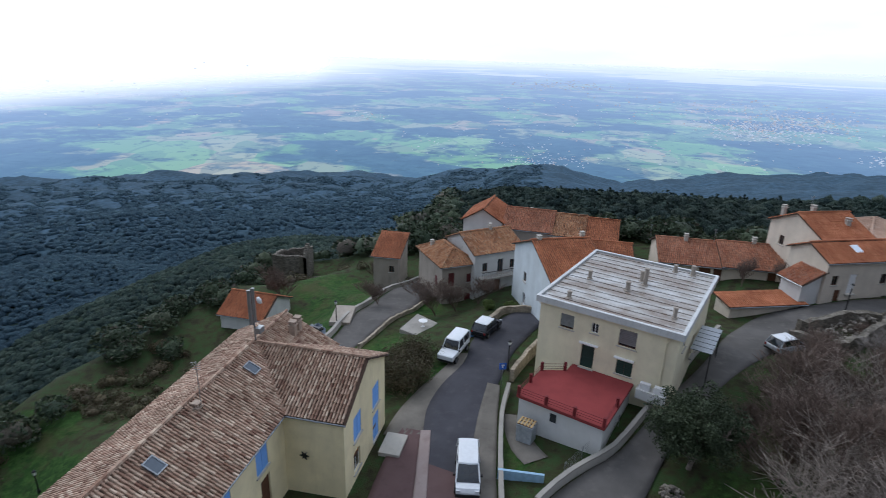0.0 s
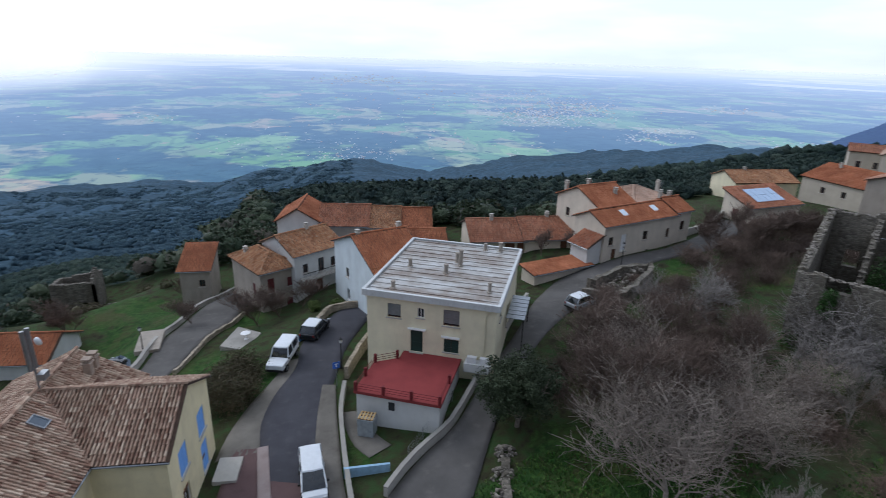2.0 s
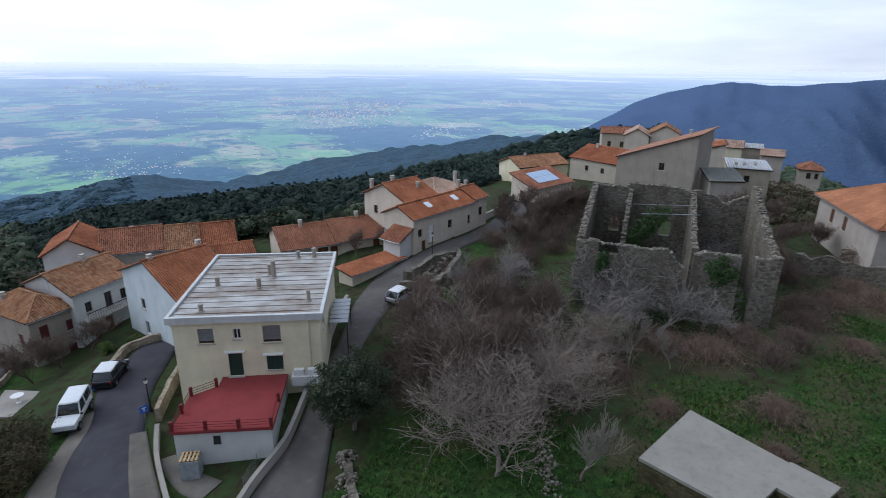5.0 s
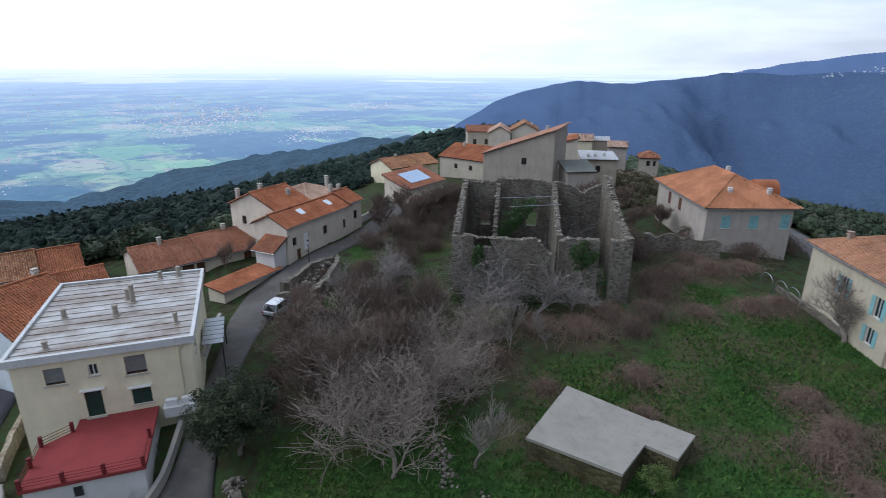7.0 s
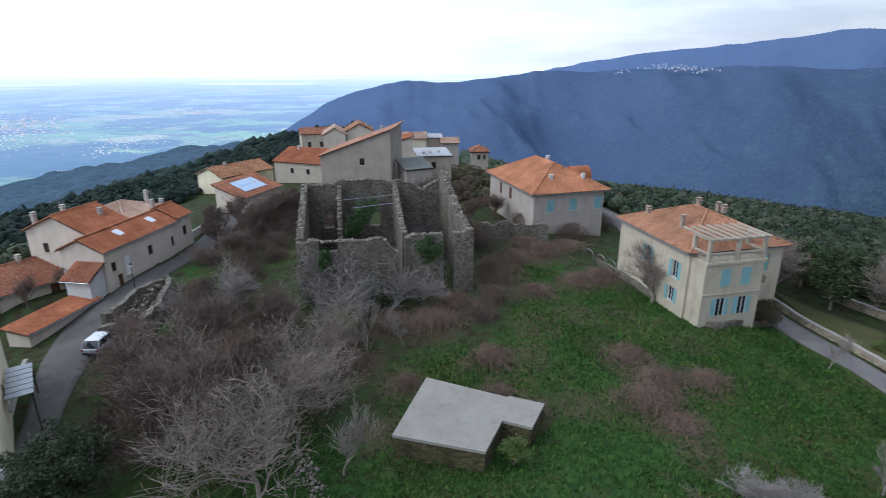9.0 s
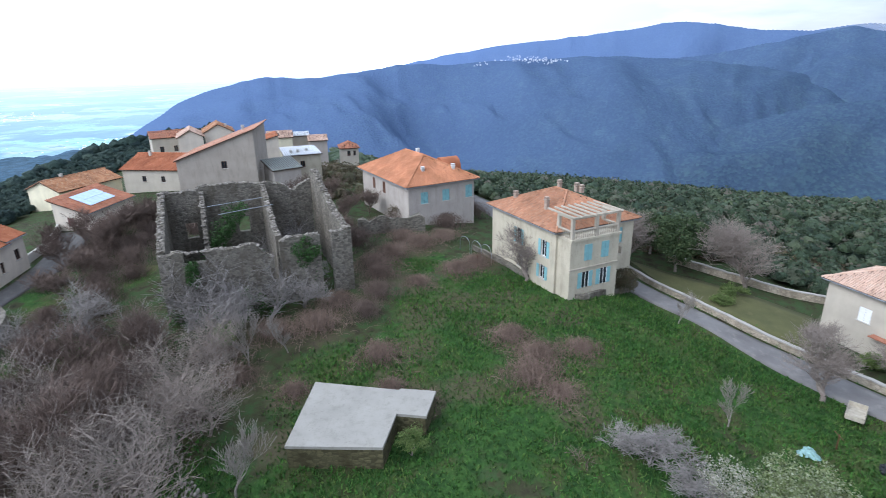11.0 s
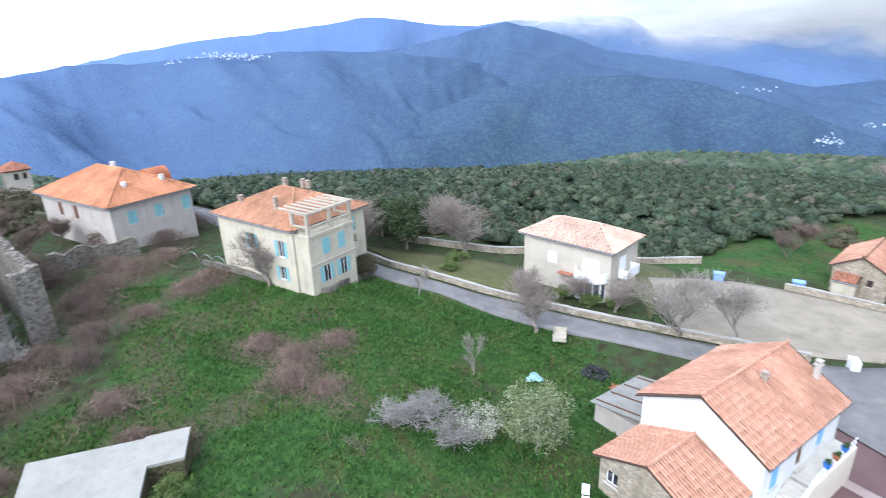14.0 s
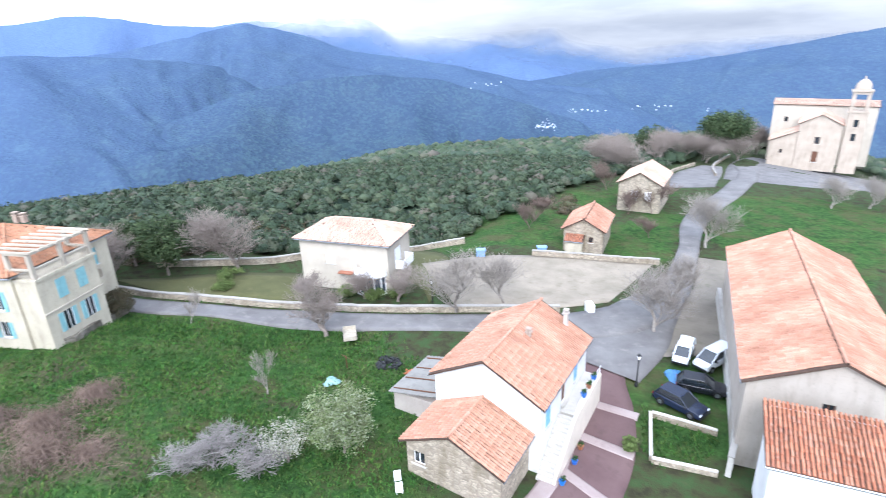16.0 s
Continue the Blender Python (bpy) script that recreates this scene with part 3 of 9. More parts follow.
    # distance haze is painted in: the land turns pale blue as reach grows
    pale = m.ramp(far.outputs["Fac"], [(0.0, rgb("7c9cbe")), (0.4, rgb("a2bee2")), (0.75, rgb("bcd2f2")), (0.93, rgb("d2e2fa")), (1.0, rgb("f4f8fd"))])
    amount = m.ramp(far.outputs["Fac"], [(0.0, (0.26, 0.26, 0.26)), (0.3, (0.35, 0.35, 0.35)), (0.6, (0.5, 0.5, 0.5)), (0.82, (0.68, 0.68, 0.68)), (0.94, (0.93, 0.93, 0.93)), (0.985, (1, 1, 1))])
    # alpha thins towards the horizon, as haze would hide the land
    haze_fade = m.t.nodes.new("ShaderNodeAttribute")
    haze_fade.attribute_name = "haze_fade"
    m.link(m.ramp(haze_fade.outputs["Fac"], [(0.0, (1, 1, 1)), (1.0, (0, 0, 0))]), m.b.inputs["Alpha"])
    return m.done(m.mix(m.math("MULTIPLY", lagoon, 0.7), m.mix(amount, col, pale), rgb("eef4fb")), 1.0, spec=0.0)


def build_plain():
    k = np.linspace(0, 1, 180)[:, None] ** 0.9
    az = np.radians(np.arange(-110, 100, 0.5))
    last = np.interp(np.degrees(az), [-110, -38, -30, -21, -11, 0, 100], [4, 3.2, 2.5, 1.9, 1.0, 0.62, 0.62])[None]
    D = np.broadcast_to(14.5 + (0.62 - 14.5) * k, (len(k), len(az)))
    A = np.broadcast_to(az[None], D.shape)
    R = 1300 + 3500 * (14.5 - D) / (14.5 - 0.62)
    X, Y, Z = R * np.sin(A), R * np.cos(A), 28 - R * np.tan(np.radians(D))
    km = 0.6 / np.tan(np.radians(D))
    n = len(az)
    i = np.arange(len(k) - 1)[:, None] * n + np.arange(n - 1)[None]
    faces = np.stack([i, i + n, i + n + 1, i + 1], -1).reshape(-1, 4)
    me = bpy.data.meshes.new("backdrop_plain")
    me.from_pydata(np.stack([X, Y, Z], -1).reshape(-1, 3).tolist(), [], [tuple(f) for f in faces.tolist()])
    me.polygons.foreach_set("use_smooth", [True] * len(me.polygons))
    a = me.attributes.new("lie", "FLOAT_VECTOR", "POINT")
    a.data.foreach_set("vector", np.stack([km * np.sin(A), km * np.cos(A), np.zeros_like(km)], -1).ravel().astype(np.float32))
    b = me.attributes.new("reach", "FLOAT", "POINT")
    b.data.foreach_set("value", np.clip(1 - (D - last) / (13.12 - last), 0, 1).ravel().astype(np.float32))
    c = me.attributes.new("haze_fade", "FLOAT", "POINT")
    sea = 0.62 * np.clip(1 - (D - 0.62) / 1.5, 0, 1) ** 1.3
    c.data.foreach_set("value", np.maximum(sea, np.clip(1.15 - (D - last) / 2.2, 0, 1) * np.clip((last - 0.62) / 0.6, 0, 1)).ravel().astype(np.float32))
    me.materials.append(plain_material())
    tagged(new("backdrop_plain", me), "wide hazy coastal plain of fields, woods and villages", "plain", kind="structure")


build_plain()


def lattice(x, y, seed):
    """Smooth value noise from 0 to 1 for arrays."""
    i, j = np.floor(x), np.floor(y)
    u, v = x - i, y - j
    u, v = u * u * (3 - 2 * u), v * v * (3 - 2 * v)

    def corner(a, b):
        h = np.sin(a * 127.1 + b * 311.7 + seed * 74.7) * 43758.5453
        return h - np.floor(h)
    return (corner(i, j) * (1 - u) + corner(i + 1, j) * u) * (1 - v) + (corner(i, j + 1) * (1 - u) + corner(i + 1, j + 1) * u) * v


def spurs(x, y, seed, octaves=5):
    """Rounded crests and gullies, from 0 to 1."""
    out, amp, total = np.zeros(x.shape), 1.0, 0.0
    for o in range(octaves):
        out += amp * (0.5 - 0.5 * np.cos(2 * math.pi * lattice(x, y, seed + o * 9.3)))
        total += amp
        x, y, amp = x * 2.03 + 5.2, y * 2.03 + 1.7, amp * 0.4
    return out / total


def ridge_material(name, dark, light, air, mist=False):
    """Wooded mountain side: crowns as fine mottling, stands of other trees, distance haze mixed into the colour."""
    m = Mat(name)
    crown = m.voronoi(0.13, out="Color")
    sep = m.t.nodes.new("ShaderNodeSeparateColor")
    m.link(crown, sep.inputs[0])
    tree = m.ramp(sep.outputs[0], [(0.0, tuple(v * 0.85 for v in dark)), (0.5, dark), (1.0, light)])
    stand = m.ramp(m.noise(0.008, 8, 0.66), [(0.32, (0.84, 0.86, 0.9)), (0.5, (1, 1, 1)), (0.68, (1.3, 1.24, 1.05))])
    wood = m.mix(1.0, tree, stand, "MULTIPLY")
    bare = m.math("MULTIPLY", m.ramp(m.noise(0.016, 7, 0.75), [(0.58, (0, 0, 0)), (0.7, (1, 1, 1))]), 0.35)
    wood = m.mix(bare, wood, tuple(1.6 * v for v in light))
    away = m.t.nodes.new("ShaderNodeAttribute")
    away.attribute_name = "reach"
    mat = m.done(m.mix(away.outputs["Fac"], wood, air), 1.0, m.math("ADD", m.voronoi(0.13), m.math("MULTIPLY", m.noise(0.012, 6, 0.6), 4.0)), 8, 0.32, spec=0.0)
    # crests thin to transparent, standing in for cloud drifting over them
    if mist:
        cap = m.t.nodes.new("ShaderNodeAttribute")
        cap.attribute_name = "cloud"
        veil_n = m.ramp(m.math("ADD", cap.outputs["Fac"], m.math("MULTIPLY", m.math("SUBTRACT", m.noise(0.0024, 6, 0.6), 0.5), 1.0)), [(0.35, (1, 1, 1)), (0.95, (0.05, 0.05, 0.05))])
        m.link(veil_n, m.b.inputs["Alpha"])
    return mat


def ridge(name, label, crest, base, r0, r1, mat, rough=0.35, seed=0, air=0.1, bend=0.85):
    """A mountain flank that rises from a valley at r0 to a crest line (bearing, height in degrees) at r1, cut by spurs and gullies."""
    c = np.array(crest, float)
    az = np.arange(c[0, 0], c[-1, 0] + 0.01, 0.16)
    top = np.interp(az, c[:, 0], c[:, 1])
    k = np.exp(-np.linspace(-2, 2, 11) ** 2)
    top = np.convolve(np.pad(top, 5, mode="edge"), k / k.sum(), mode="valid")
    top = top + 0.16 * (spurs(az / 2.1, az * 0 + seed, seed, 4) - 0.5) + 0.03 * np.sin(az * 21 + seed)
    s = np.linspace(0, 1.0, 72)
    S, A = np.meshgrid(s, az, indexing="ij")
    T = np.broadcast_to(top, S.shape)
    E = base + (T - base) * np.clip(S, 0, 1) ** bend
    R = r0 + (r1 - r0) * S
    a = np.radians(A)
    X, Y, Z = R * np.sin(a), R * np.cos(a), 28 + R * np.tan(np.radians(E))
    across, down = a * (r0 + r1) / 2, (1 - S) * (r1 - r0)
    wander = 160 * (lattice(across / 420, down / 420, seed + 3.1) - 0.5)
    lean = 0.35 * np.sin(across / 900 + seed)
    relief = spurs((across + wander + lean * down) / 560, down / 900, seed, 4)
    Z = Z + rough * 330 * (relief - 0.45) * np.clip(3.4 * S * (1.0 - S), 0, 1) ** 0.8
    n = len(az)
    i = np.arange(len(s) - 1)[:, None] * n + np.arange(n - 1)[None]
    faces = np.stack([i, i + n, i + n + 1, i + 1], -1).reshape(-1, 4)
    me = bpy.data.meshes.new(name)
    me.from_pydata(np.stack([X, Y, Z], -1).reshape(-1, 3).tolist(), [], [tuple(f) for f in faces.tolist()])
    me.polygons.foreach_set("use_smooth", [True] * len(me.polygons))
    # reach: share of haze colour, more up the slope and at lower bearings
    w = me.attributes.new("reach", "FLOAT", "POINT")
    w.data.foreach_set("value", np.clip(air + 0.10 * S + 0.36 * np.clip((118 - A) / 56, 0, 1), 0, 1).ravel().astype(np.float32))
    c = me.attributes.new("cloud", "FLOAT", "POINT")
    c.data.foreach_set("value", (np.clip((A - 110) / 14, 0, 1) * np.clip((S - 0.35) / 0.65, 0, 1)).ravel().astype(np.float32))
    me.materials.append(mat)
    tagged(new(name, me), label, "mountain", kind="structure")


# AIR is the haze blue that gets blended into the slopes' colour
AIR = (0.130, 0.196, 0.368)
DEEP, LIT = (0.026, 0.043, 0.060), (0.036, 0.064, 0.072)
WOODED = ridge_material("hazed_wooded_mountain", DEEP, LIT, AIR)
MISTED = ridge_material("hazed_mountain_in_cloud", DEEP, LIT, AIR, True)
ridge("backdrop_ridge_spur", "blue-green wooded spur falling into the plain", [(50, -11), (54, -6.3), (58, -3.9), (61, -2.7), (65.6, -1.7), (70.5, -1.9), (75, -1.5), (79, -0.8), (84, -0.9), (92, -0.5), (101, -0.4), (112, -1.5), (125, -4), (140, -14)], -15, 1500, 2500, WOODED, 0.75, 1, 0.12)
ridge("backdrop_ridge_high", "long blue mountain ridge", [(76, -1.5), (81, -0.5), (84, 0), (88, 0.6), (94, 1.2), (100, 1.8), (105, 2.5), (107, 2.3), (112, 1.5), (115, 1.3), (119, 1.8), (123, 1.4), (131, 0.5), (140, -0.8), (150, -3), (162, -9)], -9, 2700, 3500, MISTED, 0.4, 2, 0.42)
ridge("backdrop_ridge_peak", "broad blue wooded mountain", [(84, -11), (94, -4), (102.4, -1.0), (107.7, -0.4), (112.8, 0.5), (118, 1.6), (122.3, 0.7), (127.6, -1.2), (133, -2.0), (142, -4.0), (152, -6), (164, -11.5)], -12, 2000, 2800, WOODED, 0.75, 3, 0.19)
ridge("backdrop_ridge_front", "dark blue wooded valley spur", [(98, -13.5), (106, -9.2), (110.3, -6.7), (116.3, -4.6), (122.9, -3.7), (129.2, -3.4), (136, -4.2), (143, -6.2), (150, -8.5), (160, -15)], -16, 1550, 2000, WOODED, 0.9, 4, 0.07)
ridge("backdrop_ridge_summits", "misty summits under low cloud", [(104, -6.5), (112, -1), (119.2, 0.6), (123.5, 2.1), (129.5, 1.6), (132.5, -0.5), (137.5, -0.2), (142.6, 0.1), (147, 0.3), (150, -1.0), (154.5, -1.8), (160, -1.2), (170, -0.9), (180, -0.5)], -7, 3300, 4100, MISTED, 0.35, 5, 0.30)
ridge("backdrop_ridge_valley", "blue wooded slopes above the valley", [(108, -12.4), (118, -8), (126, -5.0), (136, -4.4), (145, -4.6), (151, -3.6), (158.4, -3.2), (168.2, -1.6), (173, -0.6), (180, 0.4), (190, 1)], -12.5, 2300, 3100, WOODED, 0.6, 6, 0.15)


def far_town(name, label, places, mat, seed):
    """Tiny pale buildings of towns on the plain. places: bearing, dip, spread in both, count."""
    rng = random.Random(seed)
    g = Geo()
    for az0, dip0, sa, sd, n in places:
        for _ in range(n):
            az, dip = az0 + rng.gauss(0, sa), max(0.9, dip0 + rng.gauss(0, sd))
            r = 1300 + 3500 * (14.5 - dip) / (14.5 - 0.62)
            a = radians(az)
            x, y, z = r * math.sin(a), r * math.cos(a), 28 - r * math.tan(radians(dip))
            k = r * 0.0008 * rng.uniform(0.5, 1.5)
            e, f = Vector((math.cos(a), -math.sin(a), 0)) * k, Vector((math.sin(a), math.cos(a), 0)) * k
            p = Vector((x, y, z))
            up = Vector((0, 0, k * 1.3))
            g.poly(p - e - f, p + e - f, p + e + f + up, p - e + f + up)
            g.poly(p + e - f, p + e + f, p + e + f + up)
            g.poly(p - e - f, p - e + f + up, p - e + f)
    return solo(name, g, mat, label, "town", kind="stuff")


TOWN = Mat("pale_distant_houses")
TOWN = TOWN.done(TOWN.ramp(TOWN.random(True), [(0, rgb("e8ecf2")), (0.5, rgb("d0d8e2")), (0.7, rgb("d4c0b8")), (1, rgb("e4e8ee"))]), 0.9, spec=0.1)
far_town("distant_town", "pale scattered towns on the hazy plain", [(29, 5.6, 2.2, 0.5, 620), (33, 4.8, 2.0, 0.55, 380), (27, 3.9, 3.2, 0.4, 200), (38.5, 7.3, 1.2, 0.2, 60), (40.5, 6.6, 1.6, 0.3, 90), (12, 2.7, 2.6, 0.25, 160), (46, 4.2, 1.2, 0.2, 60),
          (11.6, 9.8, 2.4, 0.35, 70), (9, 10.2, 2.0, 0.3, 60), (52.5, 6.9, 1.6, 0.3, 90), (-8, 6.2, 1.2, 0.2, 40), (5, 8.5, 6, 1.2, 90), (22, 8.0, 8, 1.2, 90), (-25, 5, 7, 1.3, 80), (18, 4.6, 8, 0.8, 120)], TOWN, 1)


def hill_town(name, label, spots, r, mat, seed):
    """Small pale houses on a far slope. spots: bearing, height in degrees, spreads, count."""
    rng = random.Random(seed)
    g = Geo()
    for az0, el0, sa, se, n in spots:
        for _ in range(n):
            a, e = radians(az0 + rng.gauss(0, sa)), radians(el0 + rng.gauss(0, se))
            x, y, z = r * math.sin(a), r * math.cos(a), 28 + r * math.tan(e)
            k = r * 0.0007 * rng.uniform(0.6, 1.3)
            e2, f = Vector((math.cos(a), -math.sin(a), 0)) * k, Vector((math.sin(a), math.cos(a), 0)) * k
            p = Vector((x, y, z)) - f * 3
            up = Vector((0, 0, k * 1.4))
            g.poly(p - e2 - f - up, p + e2 - f - up, p + e2 + f + up, p - e2 + f + up)
            g.poly(p + e2 - f - up, p + e2 + f - up, p + e2 + f + up)
            g.poly(p - e2 - f - up, p - e2 + f + up, p - e2 + f - up)
    return solo(name, g, mat, label, "village", kind="stuff")


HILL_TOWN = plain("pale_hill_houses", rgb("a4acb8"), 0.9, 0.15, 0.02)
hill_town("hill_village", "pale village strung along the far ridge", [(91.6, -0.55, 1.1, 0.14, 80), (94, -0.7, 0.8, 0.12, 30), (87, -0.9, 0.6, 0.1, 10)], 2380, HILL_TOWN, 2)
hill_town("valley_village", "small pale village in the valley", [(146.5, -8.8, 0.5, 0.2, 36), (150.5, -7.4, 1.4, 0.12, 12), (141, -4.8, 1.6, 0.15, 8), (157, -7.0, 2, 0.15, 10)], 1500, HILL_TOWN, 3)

# ---- houses ----
def tile_rows(polys, tw, tl, rng, sag=0.0):
    """Canal tiles over plane roof slopes, in the house's own metres. Each tile is one piece: (place, across, down, normal)."""
    out = []
    for poly in polys:
        P = [Vector(p) for p in poly]
        nrm = (P[1] - P[0]).cross(P[2] - P[0]).normalized()
        if nrm.z < 0:
            nrm = -nrm
        down = (Vector((0, 0, -1)) - nrm * -nrm.z).normalized()
        across = down.cross(nrm)
        uv = [((p - P[0]).dot(across), (p - P[0]).dot(down)) for p in P]
        u0, u1, v0, v1 = min(a for a, b in uv), max(a for a, b in uv), min(b for a, b in uv), max(b for a, b in uv)
        v = v1
        while v > v0 + 0.1 * tl:
            vc = v - tl * 0.5
            xs = []
            for i in range(len(uv)):
                (a, b), (c, d) = uv[i], uv[(i + 1) % len(uv)]
                if (b - vc) * (d - vc) < 0:
                    xs.append(a + (c - a) * (vc - b) / (d - b))
            if len(xs) >= 2:
                lo, hi = min(xs), max(xs)
                u = math.ceil(lo / tw) * tw + tw * 0.5
                while u < hi - tw * 0.2:
                    p = P[0] + across * (u + rng.uniform(-0.02, 0.02)) + down * (vc + rng.uniform(-0.03, 0.03)) + nrm * rng.uniform(0.0, 0.02)
                    out.append((p, across, down, nrm))
                    u += tw
            v -= tl
    return out


ARC = [(-1.0, 0.0), (-0.62, 0.72), (0.62, 0.72), (1.0, 0.0)]


def tile_mesh(items, tw, tl, name, mat):
    """Joins many tiles into one mesh, each an arched strip that laps over the one below."""
    n = len(items)
    Pm, Am, Dm, Nm = (np.array([list(it[k]) for it in items]) for k in range(4))
    v = np.zeros((n, 8, 3))
    for row, (dv, lift, wide) in enumerate(((0.56, 0.03, 0.38), (-0.56, 0.005, 0.33))):
        for k, (a, h) in enumerate(ARC):
            v[:, row * 4 + k] = Pm + Am * (a * tw * wide) + Dm * (dv * tl) + Nm * (h * tw * 0.5 + lift)
    v = v.reshape(-1, 3)
    base = np.arange(n)[:, None, None] * 8
    f = (base + np.array([[0, 1, 5, 4], [1, 2, 6, 5], [2, 3, 7, 6], [0, 3, 2, 1]])[None]).reshape(-1, 4)
    me = bpy.data.meshes.new(name)
    me.from_pydata(v.tolist(), [], [tuple(q) for q in f.tolist()])
    me.materials.append(mat)
    return me


def roof_polys(kind, w, d, ze, rise, over=0.35):
    """The slopes of a roof over a w by d plan: each a list of points, eave first."""
    x0, x1, y0, y1 = -over, w + over, -over, d + over
    zt = ze + rise
    if kind == "gable_x":
        ym = d / 2
        return [[(x0, y0, ze), (x1, y0, ze), (x1, ym, zt), (x0, ym, zt)], [(x1, y1, ze), (x0, y1, ze), (x0, ym, zt), (x1, ym, zt)]], [((x0, ym, zt), (x1, ym, zt))]
    if kind == "gable_y":
        xm = w / 2
        return [[(x0, y1, ze), (x0, y0, ze), (xm, y0, zt), (xm, y1, zt)], [(x1, y0, ze), (x1, y1, ze), (xm, y1, zt), (xm, y0, zt)]], [((xm, y0, zt), (xm, y1, zt))]
    if kind == "mono_f":
        return [[(x0, y0, ze), (x1, y0, ze), (x1, y1, zt), (x0, y1, zt)]], []
    if kind == "mono_l":
        return [[(x0, y1, ze), (x0, y0, ze), (x1, y0, zt), (x1, y1, zt)]], []
    h = min(w, d) / 2 + over
    if w >= d:
        a, b = (x0 + h, d / 2, zt), (x1 - h, d / 2, zt)
    else:
        a, b = (w / 2, y0 + h, zt), (w / 2, y1 - h, zt)
    c = [(x0, y0, ze), (x1, y0, ze), (x1, y1, ze), (x0, y1, ze)]
    if w >= d:
        polys = [[c[0], c[1], b, a], [c[1], c[2], b], [c[2], c[3], a, b], [c[3], c[0], a]]
        ridges = [(a, b), (c[0], a), (c[3], a), (c[1], b), (c[2], b)]
    else:
        polys = [[c[0], c[1], a], [c[1], c[2], b, a], [c[2], c[3], b], [c[3], c[0], a, b]]
        ridges = [(a, b), (c[0], a), (c[1], a), (c[2], b), (c[3], b)]
    return polys, ridges


def wall_face(L, z0, z1, holes, place, gable=None, reveal=0.2):
    """One wall with its openings cut through; place(u, depth, z) gives the point."""
    g = Geo()
    us = sorted({0.0, L, *[v for h in holes for v in (h[0], h[0] + h[2])]})
    zs = sorted({z0, z1, *[v for h in holes for v in (h[1], h[1] + h[3])]})
    for i in range(len(us) - 1):
        for j in range(len(zs) - 1):
            um, zm = (us[i] + us[i + 1]) / 2, (zs[j] + zs[j + 1]) / 2
            if any(h[0] < um < h[0] + h[2] and h[1] < zm < h[1] + h[3] for h in holes):
                continue
            g.poly(place(us[i], 0, zs[j]), place(us[i + 1], 0, zs[j]), place(us[i + 1], 0, zs[j + 1]), place(us[i], 0, zs[j + 1]))
    for u, z, w, h, *_ in holes:
        a, b, c, d = (u, z), (u + w, z), (u + w, z + h), (u, z + h)
        for p, q in ((a, b), (b, c), (c, d), (d, a)):
            g.poly(place(p[0], 0, p[1]), place(p[0], reveal, p[1]), place(q[0], reveal, q[1]), place(q[0], 0, q[1]))
    if gable:
        g.poly(place(0, 0, z1), place(L, 0, z1), *[place(u, 0, z) for u, z in gable])
    return g


